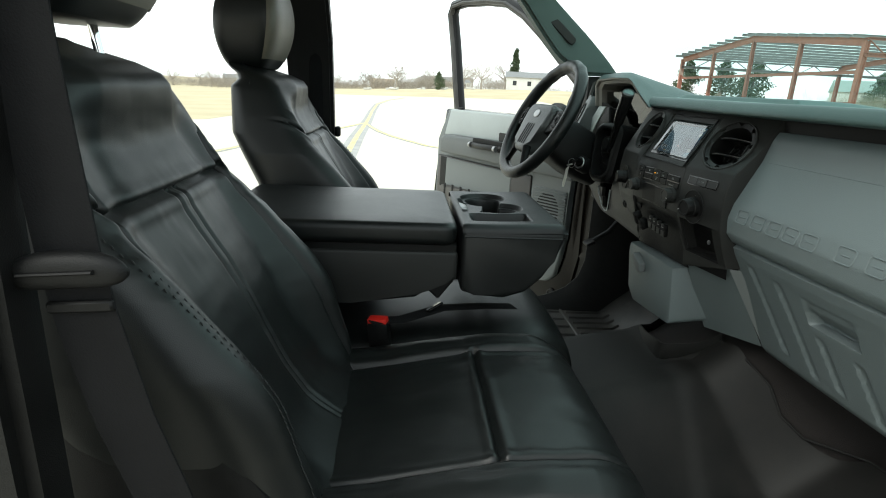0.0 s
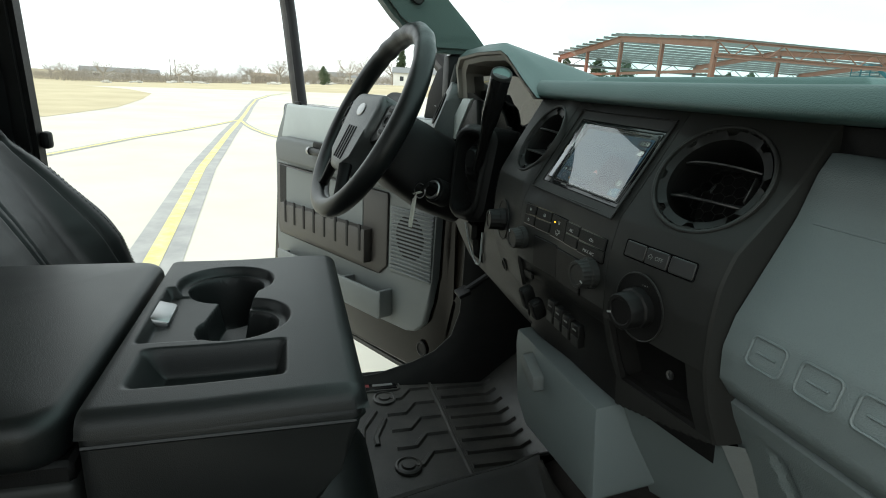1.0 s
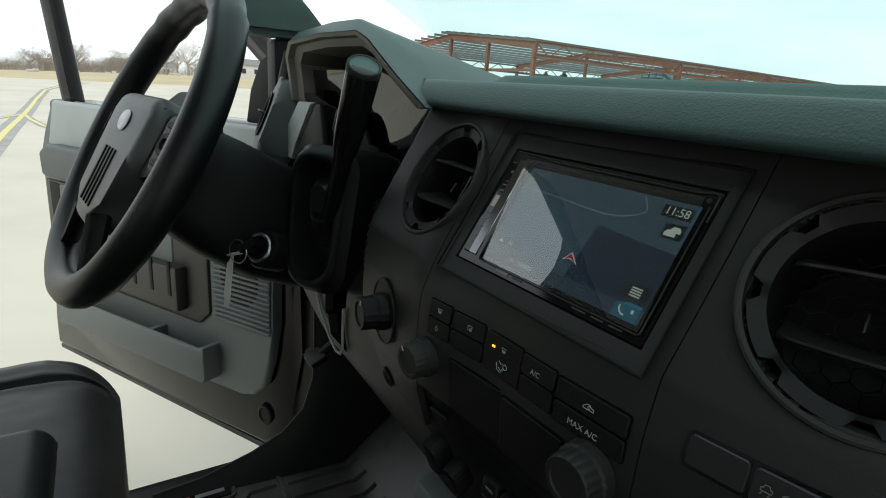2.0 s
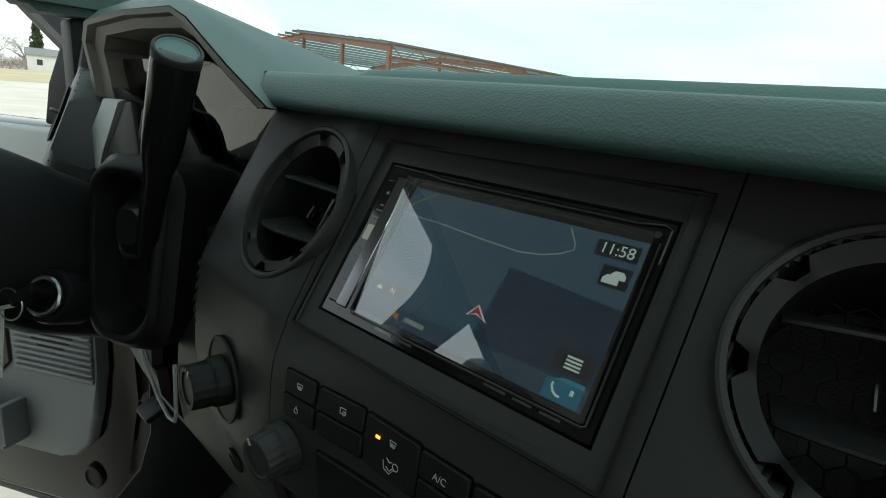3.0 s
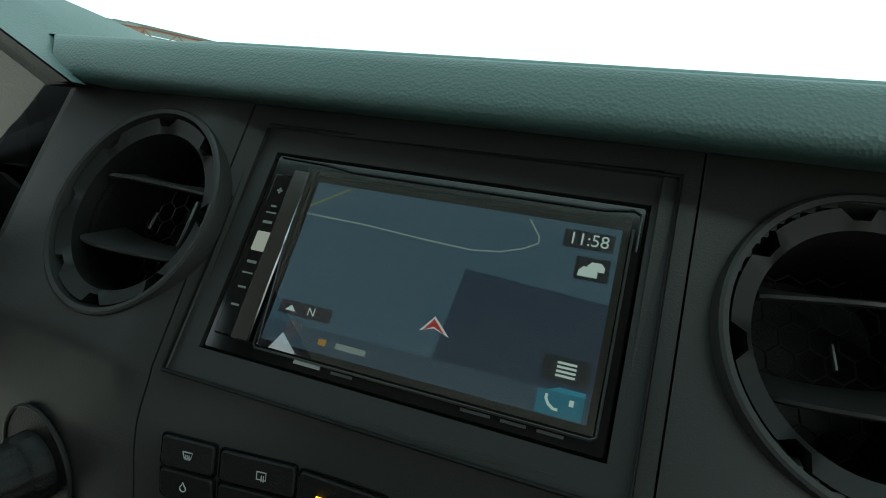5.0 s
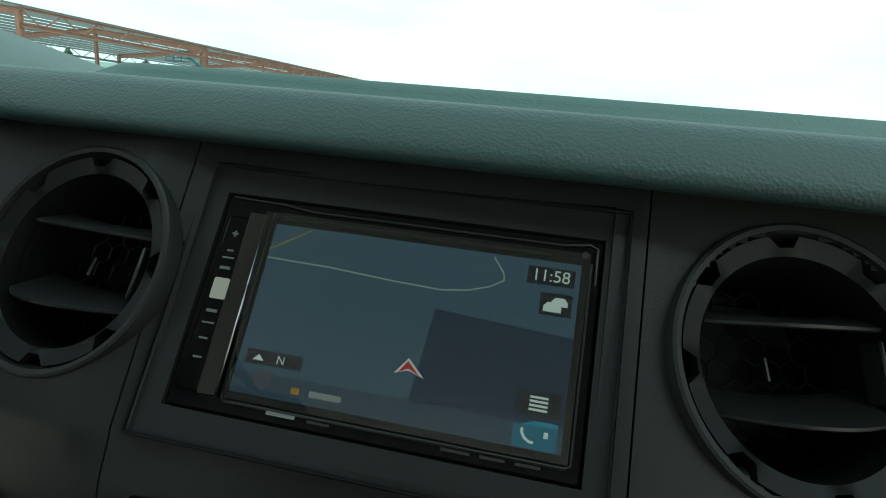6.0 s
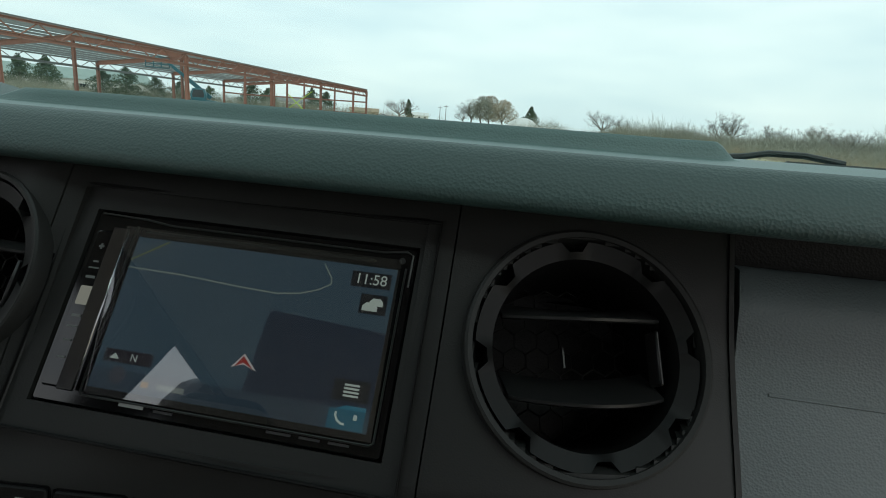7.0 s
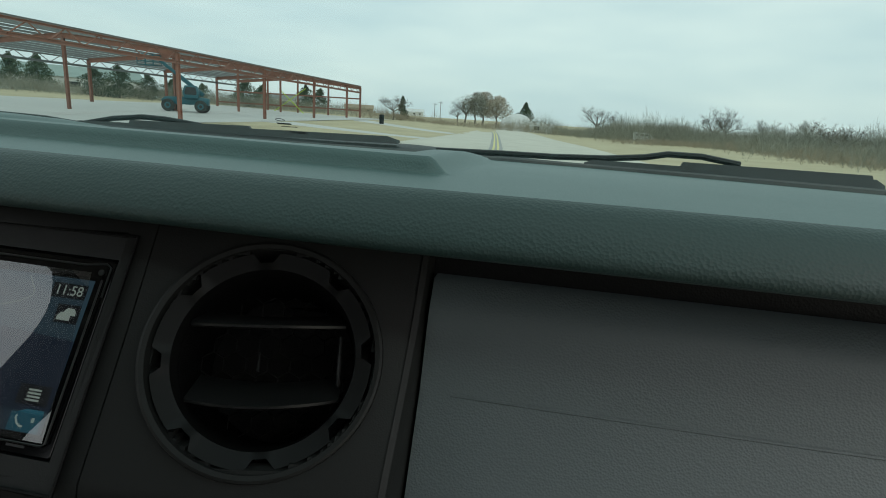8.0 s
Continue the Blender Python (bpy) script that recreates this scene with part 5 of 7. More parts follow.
part("latch", bm, SILVER, con, "silver lid latch")
bm = B()
prism(bm, [(-0.655, 1.190), (-0.578, 1.196), (-0.612, 1.150)], 0.150, 0.192, Matrix(((0, 0, 1, 0), (1, 0, 0, 0), (0, 1, 0, 0), (0, 0, 0, 1))), 0.004, 1)
part("pivot_bracket", bm, BEZEL2, con)
# jump seat cushion under it
jump = thing("jump_seat", (0, -0.6, 0.78), "narrow black leather centre seat cushion under the console", "car seat")
bm = B()
rings = []
for y in list(np.linspace(-0.93, -0.39, 40)) + [-0.38, -0.37, -0.36, -0.35, -0.34, -0.33, -0.32, -0.31, -0.302, -0.295, -0.291, -0.288]:
    nose = min(1.0, max(0.0, (y + 0.39) / 0.102))
    zt, zb = 1.048 + 0.035 * smooth(-0.9, -0.5, y) - 0.09 * (1 - math.sqrt(1 - 0.98 * nose ** 2.4)), 0.93 + 0.02 * nose ** 4
    zt -= 0.005 * math.exp(-((y + 0.50) / 0.004) ** 2)
    rings.append([(0.002 + (0.205 - 0.02 * nose) * math.copysign(abs(math.cos(t)) ** 0.5, math.cos(t)), y, (zt + zb) / 2 + (zt - zb) / 2 * math.copysign(abs(math.sin(t)) ** 0.5, math.sin(t)) + 0.001 * noise.noise((math.cos(t) * 4, y * 20, 1))) for t in (2 * math.pi * i / 60 for i in range(60))])
strip(bm, rings)
part("cushion", bm, LEATHER, jump, "", 70)
bm = B()
box(bm, (0.0, -0.59, 0.86), (0.34, 0.44, 0.15), ID, 0.02, 2)
part("seat_base", bm, BEZEL2, jump)

# belt stalk with red button, loose belt end, shoulder belt
buckle = thing("seat_belt_buckle", (0.222, -0.755, 1.03), "black seat belt buckle with a red release button", "seat belt buckle")
BM = frame_of((0.222, -0.738, 1.078), (0.25, 0.95, 0.08), (0.10, -0.05, 1))
bm = B()
prism(bm, round_poly(0.046, 0.066, 0.006, 3), -0.013, 0.013, BM, 0.003, 2)
part("buckle_body", bm, BEZEL2, buckle)
bm = B()
box(bm, (0, 0.034, 0.0), (0.042, 0.016, 0.023), BM, 0.003, 2)
part("release_button", bm, RED, buckle, "bright red release button")
bm = B()
box(bm, (0, -0.05, 0), (0.022, 0.06, 0.008), BM, 0.003, 1)
part("stalk", bm, WEBBING, buckle)
loose_belt = thing("seat_belt_end", (0.15, -0.60, 1.09), "loose black lap belt end lying on the centre cushion", "seat belt")
bm = B()
tube(bm, [(0.235, -0.76, 1.115), (0.20, -0.69, 1.105), (0.16, -0.60, 1.118), (0.13, -0.50, 1.112), (0.10, -0.42, 1.10)], 0.020, 8, False, 0.06)
part("webbing", bm, WEBBING, loose_belt)
bm = B()
box(bm, (0, 0, 0), (0.024, 0.040, 0.006), frame_of((0.175, -0.618, 1.126), (0.9, 0.2, 0.3), (-0.3, 0.8, 0.4)), 0.002, 1)
part("tongue", bm, GLOSSY, loose_belt)
sbelt = thing("shoulder_belt", (0.86, -0.85, 1.0), "black shoulder belt hanging beside the passenger seat with its tongue", "seat belt")
bm = B()
bp = [(0.862, -1.000, 1.95), (0.864, -0.988, 1.75), (0.870, -0.977, 1.60), (0.878, -0.962, 1.45), (0.880, -0.954, 1.40), (0.876, -0.936, 1.30), (0.870, -0.914, 1.213), (0.864, -0.888, 1.08), (0.86, -0.87, 0.90)]
rings = []
for i, p in enumerate(bp):
    w = Vector((0.10, 1.0, 0.38)).normalized() * 0.028
    t = Vector((0.0012, 0, 0))
    rings.append([Vector(p) - w - t, Vector(p) + w - t, Vector(p) + w + t, Vector(p) - w + t])
strip(bm, rings)
part("webbing", bm, WEBBING, sbelt, "", 0)
bm = B()
TM = frame_of((0.890, -0.959, 1.444), (0.10, 1.0, 0.10), (0, -0.10, 1))
rings = []
for u in np.linspace(-1, 1, 21):
    k = max(0.05, (1 - abs(u) ** 3.2)) ** 0.5
    rings.append([TM @ Vector((0.050 * u, 0.0155 * k * math.copysign(abs(math.sin(t)) ** 0.8, math.sin(t)) + 0.004 * (1 - u * u), 0.011 * k * math.cos(t))) for t in (2 * math.pi * i / 24 for i in range(24))])
strip(bm, rings)
tongue = part("tongue", bm, BEZEL2, sbelt, "black plastic belt tongue", 70)
bm = B()
tube(bm, [TM @ Vector((x, 0.004, 0.0105)) for x in (-0.030, -0.015, 0.0, 0.015, 0.030)], 0.0036, 8, False, 0.5)
part("slot", bm, BEZEL2, tongue)
bm = B()
box(bm, (0.0, -0.030, -0.006), (0.056, 0.010, 0.006), TM, 0.002, 1)
part("keeper", bm, BEZEL2, sbelt)
# ---------------------------------------------------------------- cab shell
def floor_z(x, y):
    hump = 1 - smooth(0.13, 0.36, abs(x))
    z = 0.705 + 0.20 * hump * smooth(-0.9, 0.1, y) + 0.03 * hump
    toe = max(0, y - (0.16 - 0.10 * hump))
    return z + 0.85 * toe - 0.25 * toe * toe


bm = B()
sheet(bm, np.linspace(-0.88, 0.88, 60), np.linspace(-1.9, 0.50, 70), lambda x, y: (x, y, floor_z(x, y) - 0.012), None, (0, 0, -0.02))
structure("floor", bm, CARPET, "black carpeted cab floor rising to the firewall", "floor", 60)
bm = B()
box(bm, (0, 0.60, 1.14), (1.76, 0.06, 0.76))
structure("wall_firewall", bm, CARPET, "black firewall behind the dashboard", "wall")
bm = B()
sheet(bm, np.linspace(-0.80, 0.80, 24), np.linspace(-2.0, -0.36, 26), lambda x, y: (x, y, 2.125 - 0.05 * (x / 0.8) ** 4 - 0.10 * smooth(-0.7, -0.36, y)), None, (0, 0, 0.05))
structure("ceiling", bm, HEADLINER, "grey cloth headliner of the cab", "ceiling", 60)
# rear wall with its window opening
bm = B()
for c, s in (((0, -2.02, 1.05), (1.7, 0.06, 0.90)), ((0, -2.02, 2.045), (1.7, 0.06, 0.19)), ((-0.75, -2.02, 1.72), (0.22, 0.06, 0.46)), ((0.75, -2.02, 1.72), (0.22, 0.06, 0.46))):
    box(bm, c, s)
structure("wall_rear", bm, HEADLINER, "grey rear cab wall with a window opening", "wall")
# pillars
def pillar(name, label, rows, mat, kind="pillar"):
    bm = B()
    strip(bm, [[(x0, y0, z), (x0, y1, z), (x1, y1, z), (x1, y0, z)] for z, y0, y1, x0, x1 in rows])
    bmesh.ops.bevel(bm, geom=[e for e in bm.edges], offset=0.012, segments=2, affect="EDGES")
    return structure(name, bm, mat, label, kind, 50)


AP = [(1.50, -0.08, 0.26, 0.80, 0.88), (1.60, -0.07, 0.19, 0.795, 0.87), (1.70, -0.110, 0.087, 0.785, 0.86), (1.81, -0.205, -0.030, 0.775, 0.85), (1.92, -0.300, -0.165, 0.76, 0.83), (2.06, -0.44, -0.33, 0.74, 0.80)]
APL = [(1.674, -0.052, 0.112, 0.790, 0.865), (1.700, -0.085, 0.087, 0.785, 0.86), (1.738, -0.140, 0.050, 0.782, 0.857)] + AP[3:]
apl = pillar("pillar_front_left", "grey-green windscreen pillar trim with a grab handle", [(z, a, b, -p, -q) for z, a, b, p, q in APL], PILLAR)
bm = B()
prism(bm, [(0.000, 1.50), (0.25, 1.50), (0.25, 1.60), (0.115, 1.672), (0.000, 1.672)], 0.815, 0.87, Matrix(((0, 0, -1, 0), (1, 0, 0, 0), (0, 1, 0, 0), (0, 0, 0, 1))), 0.006, 2)
part("pillar_foot", bm, BEZEL2, apl, "black foot of the pillar behind the door seal")
bm = B()
tube(bm, [(-0.812, 0.012, 1.50), (-0.812, 0.012, 1.60), (-0.806, 0.020, 1.645), (-0.800, 0.055, 1.672)], 0.007, 8)
part("door_seal", bm, RUBBER, apl, "black rubber door seal")
pillar("pillar_front_right", "grey windscreen pillar trim", [(z, a + 0.10, b + 0.10, p, q) for z, a, b, p, q in AP], PILLAR)
bm = B()
GM = frame_of((-0.772, -0.145, 1.835), (0.03, 0.76, -0.66), (0.05, 0.66, 0.76))
prism(bm, round_poly(0.16, 0.030, 0.013, 4), -0.004, 0.004, GM, 0.003, 1)
part("handle_recess", bm, BEZEL, apl, "dark grab handle slot")
BP = [(0.66, -1.12, -0.96, 0.84, 0.90), (1.40, -1.12, -0.965, 0.84, 0.90), (1.75, -1.14, -0.970, 0.83, 0.89), (1.97, -1.19, -0.985, 0.795, 0.875), (2.03, -1.20, -0.965, 0.785, 0.865), (2.07, -1.21, -0.93, 0.78, 0.86), (2.11, -1.24, -0.86, 0.77, 0.85)]
bpl = pillar("pillar_middle_left", "black door pillar with belt guide", [(z, a, b, -p, -q) for z, a, b, p, q in BP], BEZEL2)
pillar("pillar_middle_right", "black door pillar", [(z, a - 0.03, b - 0.03, p + 0.02, q + 0.02) for z, a, b, p, q in BP], BEZEL2)
bm = B()
tube(bm, [(-0.835, -1.03, 1.98), (-0.832, -1.03, 1.60), (-0.838, -1.02, 1.10)], 0.024, 8, False, 0.06)
part("belt_webbing", bm, WEBBING, bpl)
bm = B()
box(bm, (-0.825, -1.03, 1.935), (0.02, 0.05, 0.035), ID, 0.006, 2)
part("belt_guide", bm, BEZEL, bpl)
bm = B()
box(bm, (-0.875, -0.955, 1.42), (0.03, 0.022, 0.04), ID, 0.008, 2)
part("striker", bm, BEZEL2, bpl)
for s, nm in ((-1, "left"), (1, "right")):
    bm = B()
    prism(bm, [(-1.95, 0.58), (-1.95, 0.70), (0.02, 0.70), (0.12, 0.74), (0.20, 0.86), (0.24, 1.10), (0.25, 1.62), (0.52, 1.62), (0.52, 0.58)], 0.86, 0.93, Matrix(((0, 0, s, 0), (1, 0, 0, 0), (0, 1, 0, 0), (0, 0, 0, 1))), 0.008, 2)
    structure("sill_" + nm, bm, BLACKPAINT, "black painted door sill and hinge post", "sill")
    bm = B()
    tube(bm, [(s * 0.80, -0.45, 2.055), (s * 0.79, -0.62, 2.09), (s * 0.79, -1.0, 2.105), (s * 0.79, -1.60, 2.10), (s * 0.79, -1.98, 2.08)], 0.035, 10)
    structure("roof_rail_" + nm, bm, BEZEL2, "black roof rail over the door", "roof rail")
bm = B()
KP = [(-0.26, 0.725), (-0.16, 0.734), (-0.05, 0.766), (0.02, 0.798), (0.071, 0.849), (0.094, 0.923), (0.097, 1.035), (0.097, 1.20), (0.10, 1.34)]
sheet(bm, list(range(len(KP))), [0, 1, 2, 3, 4, 5], lambda i, k: (-0.862 + (0.0, 0.003, 0.012, 0.030, 0.050, 0.060)[k], KP[i][0] + (0.0, 0.004, 0.014, 0.05, 0.18, 0.40)[k], KP[i][1] + (0.0, 0.003, 0.002, -0.006, -0.02, -0.02)[k] - (0.03 * k / 5 if i < 4 else 0)))
structure("kick_panel", bm, LINER, "black moulded kick panel curving up beside the footwell", "panel", 60)
bm = B()
tube(bm, [(-0.864, y, z) for y, z in KP], 0.0028, 6)
structure("trim_kick", bm, BEZEL, "thin dark edge of the door opening", "trim", 60)
bm = B()
sheet(bm, np.linspace(-0.83, 0.86, 16), np.linspace(0, 1, 14), lambda x, t: (x * (1 - 0.10 * t), 0.74 - 1.13 * t - 0.10 * (x / 0.85) ** 2 * (1 - t), 1.555 + 0.50 * t))
windscreen = structure("window_1", bm, GLASS, "green-tinted windscreen glass", "windscreen", 80)
# small maker's mark etched into the foot of the glass: an oval and bars
GMK = frame_of((-0.114, 0.6247, 1.6055), (1, 0, 0), (0, -0.914, 0.405)) @ Matrix.Translation((0, 0, 0.0012))
bm = B()
tube(bm, [GMK @ Vector((-0.006 + 0.0074 * math.cos(radians(a)), 0.027 + 0.0046 * math.sin(radians(a)), 0)) for a in range(0, 360, 15)], 0.0005, 4, True)
part("etched_oval", bm, BEZEL2, windscreen)
for x, y, w, h in ((-0.006, 0.0115, 0.025, 0.0055), (-0.002, 0.000, 0.028, 0.0022), (0.004, -0.0215, 0.028, 0.0022), (0.005, -0.0265, 0.030, 0.0022)):
    bm = B()
    box(bm, (x, y, 0), (w, h, 0.0002), GMK)
    part("etched_bar", bm, BEZEL2, windscreen)

# upper rear corners of the cab
for s, nm in ((-1, "left"), (1, "right")):
    bm = B()
    prism(bm, [(-2.0, 1.87), (-1.36, 1.87), (-1.37, 1.90), (-1.395, 1.97), (-1.435, 2.05), (-1.50, 2.10), (-2.0, 2.10)], 0.78, 0.86, Matrix(((0, 0, s, 0), (1, 0, 0, 0), (0, 1, 0, 0), (0, 0, 0, 1))), 0.01, 2)
    structure("pillar_rear_" + nm, bm, HEADLINER, "grey upper rear corner of the cab", "pillar")

# parking brake pedal under the dash
pedal = thing("brake_pedal", (-0.755, 0.10, 0.95), "black parking brake pedal beside the footwell", "pedal")
bm = B()
tube(bm, [(-0.765, 0.20, 1.16), (-0.765, 0.14, 1.08), (-0.768, 0.075, 1.035)], 0.010, 8)
part("arm", bm, BEZEL2, pedal)
bm = B()
box(bm, (0, 0, 0), (0.055, 0.040, 0.014), frame_of((-0.768, 0.066, 1.030), (1, 0, 0), (0, 0.9, 0.42)), 0.006, 2)
part("pedal_pad", bm, BEZEL2, pedal)
bolts = thing("hinge_bolts", (-0.90, 0.20, 1.0), "steel door hinge hardware on the post", "hinge")
for z in (1.02, 0.985):
    bm = B()
    lathe(bm, [(0.011, 0), (0.011, 0.010), (0.006, 0.014), (0, 0.014)], frame_of((-0.905, 0.205, z), (0, 1, 0), (0, 0, 1)), 12, False)
    part("bolt", bm, SILVER, bolts)

# ---------------------------------------------------------------- floor mats
def mat_z(x, y):
    return floor_z(x, y) + 0.004


dmat = thing("driver_floor_mat", (-0.6, -0.05, 0.705), "black ribbed rubber floor mat with raised plugs", "floor mat")
bm = B()
sheet(bm, np.linspace(-0.865, -0.30, 30), np.linspace(-0.34, 0.30, 32), lambda x, y: (x, y, mat_z(x, y)), None, (0, 0, -0.006))
part("mat_sheet", bm, RUBBER, dmat, "", 60)


def rib(pts, r=0.0085):
    bm = B()
    out = []
    for (a, b), (c, d) in zip(pts, pts[1:]):
        for i in range(6):
            out.append((a + (c - a) * i / 6, b + (d - b) * i / 6))
    out.append(pts[-1])
    tube(bm, [(x, y, mat_z(x, y)) for x, y in out], r, 6, False, 0.95)
    part("rib", bm, RUBBER, dmat, "", 50)


for i in range(9):
    x = -0.845 + 0.052 * i
    rib([(x, 0.010 + 0.0 * i), (x + 0.004, 0.18)])
for i in range(5):
    x = -0.80 + 0.075 * i
    rib([(x, -0.015), (x, -0.075), (x + 0.045, -0.11), (x + 0.045, -0.16)])
rib([(-0.86, -0.005), (-0.70, -0.002), (-0.55, -0.004), (-0.36, 0.0)], 0.006)
rib([(-0.70, -0.19), (-0.62, -0.235), (-0.50, -0.25)])
rib([(-0.66, -0.17), (-0.58, -0.205), (-0.55, -0.205)])
for x, y in ((-0.760, -0.155), (-0.455, -0.145)):
    bm = B()
    lathe(bm, [(0.034, 0.0), (0.033, 0.007), (0.028, 0.009), (0.025, 0.005), (0.018, 0.006), (0.016, 0.011), (0.0, 0.012)], Matrix.Translation((x, y, mat_z(x, y))), 28, False)
    part("plug", bm, RUBBER, dmat)
bm = B()
box(bm, (-0.832, -0.170, mat_z(-0.83, -0.17) + 0.002), (0.045, 0.125, 0.006), ID, 0.003, 1)
badge = part("badge_plate", bm, GLOSSY, dmat, "small black badge plate")
bm = B()
box(bm, (-0.832, -0.150, mat_z(-0.83, -0.15) + 0.0055), (0.012, 0.06, 0.001), ID)
part("name_bar", bm, DIMPRINT, badge)
bm = B()
box(bm, (-0.832, -0.205, mat_z(-0.83, -0.2) + 0.0055), (0.016, 0.03, 0.001), ID)
part("mark", bm, material("dark_red_mark", (0.12, 0.01, 0.01), 0.5), badge)
bm = B()
tube(bm, [(x, y, mat_z(x, y) + 0.002) for x, y in round_poly(0.055, 0.138, 0.01, 3, -0.832, -0.170)], 0.004, 6, True)
part("badge_rim", bm, RUBBER, dmat)

# moulded liner over tunnel and passenger floor, with a notch under the centre box
liner = thing("floor_liner", (0.3, -0.1, 0.72), "smooth black moulded floor liner over the tunnel and passenger floor", "floor mat")


def liner_z(x, y):
    z = floor_z(x, y) + 0.010
    z += 0.010 * smooth(-0.02, 0.03, y) * smooth(-0.28, -0.22, x)
    z += 0.008 * noise.noise((x * 3, y * 3, 4.0))
    return z


EDGE = [(-0.15, 0.030), (-0.127, 0.020), (-0.06, 0.004), (0.045, -0.004), (0.060, 0.004), (0.070, 0.030), (0.092, 0.127), (0.177, 0.152), (0.220, 0.190), (0.255, 0.205), (0.290, 0.243), (0.375, 0.335), (0.87, 0.375)]
for xs, end in ((lines(-0.285, -0.152, 0.016), lambda x: 0.34), (lines(-0.15, 0.87, 0.014, [e[0] for e in EDGE]), lambda x: mix_of(x, EDGE))):
    bm = B()
    sheet(bm, xs, np.linspace(0, 1, 64), lambda x, v: (x, -0.50 + (end(x) + 0.50) * v, liner_z(x, -0.50 + (end(x) + 0.50) * v)), None, (0, 0, -0.006))
    part("liner_sheet", bm, LINER, liner, "", 60)
# upright rim round the recess on the tunnel, then a thin bead along the edge
bm = B()
rim = [(-0.127, 0.020, 0.004), (-0.06, 0.004, 0.022), (0.02, -0.004, 0.040), (0.045, -0.004, 0.042), (0.060, 0.004, 0.042), (0.070, 0.030, 0.040), (0.080, 0.075, 0.032), (0.092, 0.127, 0.018)]
strip(bm, [[(x, y - 0.006, liner_z(x, y) - 0.004), (x + 0.001, y - 0.001, liner_z(x, y) + h), (x - 0.001, y + 0.004, liner_z(x, y) + h), (x, y + 0.006, liner_z(x, y) - 0.004)] for x, y, h in rim])
part("raised_rim", bm, LINER, liner, "", 60)
bm = B()
tube(bm, [(x, y, liner_z(x, y) + 0.001) for x, y in EDGE[6:]], 0.0035, 8)
part("edge_bead", bm, LINER, liner)

# ---------------------------------------------------------------- driver's door, standing open
DD, DN = Vector((-0.8954, -0.4453, 0)), Vector((0.4453, -0.8954, 0))
DM = Matrix(((0.979 * DD.x, 0, DN.x, -1.2056), (0.979 * DD.y, 0, DN.y, 0.0605), (0, 1.04, 0, -0.061), (0, 0, 0, 1)))   # x along the door to its rear, y up, z into the cab
door = thing("front_door", (-1.2056, 0.0605, 0.50), "dark bronze truck door standing wide open with grey plastic inner trim", "car door")
bm = B()
SHELL = [(-0.06, 0.60), (0.02, 0.555), (0.60, 0.535), (1.34, 0.500), (1.335, 0.62), (1.29, 0.80), (1.25, 1.10), (1.16, 1.485), (-0.14, 1.485), (-0.15, 0.90), (-0.12, 0.70)]
prism(bm, SHELL, -0.17, -0.012, DM, 0.016, 3)
part("door_shell", bm, PAINT, door, "dark bronze painted door shell")
bm = B()
box(bm, (0.66, 0.512, -0.06), (1.36, 0.022, 0.05), DM @ Matrix.Rotation(radians(-2.3), 4, "Z") @ Matrix.Translation((0.02, 0.012, 0)), 0.008, 2)
part("bottom_seal", bm, RUBBER, door)
bm = B()
lathe(bm, [(0.030, -0.012), (0.030, -0.004), (0.024, -0.002), (0.020, -0.006), (0.0, -0.005)], DM @ Matrix.Translation((0.005, 0.663, 0)), 24, False)
part("rubber_plug", bm, BEZEL2, door)
bm = B()
TRIM = [(0.074, 0.72), (0.025, 0.73), (-0.024, 0.774), (-0.054, 0.863), (-0.068, 0.961), (-0.073, 1.168), (-0.103, 1.488), (1.063, 1.488), (1.131, 1.364), (1.19, 1.305), (1.186, 1.059), (1.2, 0.813), (1.181, 0.705), (0.566, 0.688)]
prism(bm, TRIM[::-1], -0.012, 0.020, DM, 0.010, 3)
trim = part("trim_panel", bm, MGREY, door, "mid-grey moulded inner door panel")
bm = B()
prism(bm, [(-0.121, 1.359), (1.083, 1.335), (1.015, 1.488), (-0.121, 1.488)], 0.018, 0.040, DM, 0.012, 3)
upper_trim = part("upper_trim", bm, LGREY, door, "light grey upper door trim")
bm = B()
box(bm, (0.93, 1.492, 0.022), (0.05, 0.018, 0.014), DM, 0.004, 2)
part("lock_pin", bm, BEZEL2, upper_trim)
bm = B()
prism(bm, [(-0.148, 1.243), (1.051, 1.237), (1.055, 1.318), (1.004, 1.346), (-0.148, 1.355)], 0.018, 0.085, DM, 0.014, 3)
arm = part("armrest", bm, ARMGREY, door, "grey armrest band with pull handle")
bm = B()
prism(bm, round_poly(0.30, 0.052, 0.012, 4, 0.527, 1.328), 0.083, 0.088, DM, 0.003, 1)
part("handle_cup", bm, BEZEL2, arm)
bm = B()
tube(bm, [DM @ Vector(p) for p in ((0.690, 1.318, 0.075), (0.660, 1.318, 0.103), (0.545, 1.318, 0.108), (0.430, 1.320, 0.103), (0.400, 1.320, 0.075))], 0.015, 12)
part("pull_handle", bm, BEZEL, arm, "dark pull handle")
for u in (0.665, 0.425):
    bm = B()
    tube(bm, [DM @ Vector((u + 0.010, 1.3185, 0.105)), DM @ Vector((u - 0.012, 1.3185, 0.108))], 0.0168, 14)
    part("handle_cap", bm, SILVER, arm, "chrome handle end")
bm = B()
prism(bm, round_poly(0.14, 0.045, 0.008, 3, 0.419, 1.374), 0.040, 0.044, DM, 0.002, 1)
part("switch_cup", bm, BEZEL, upper_trim)
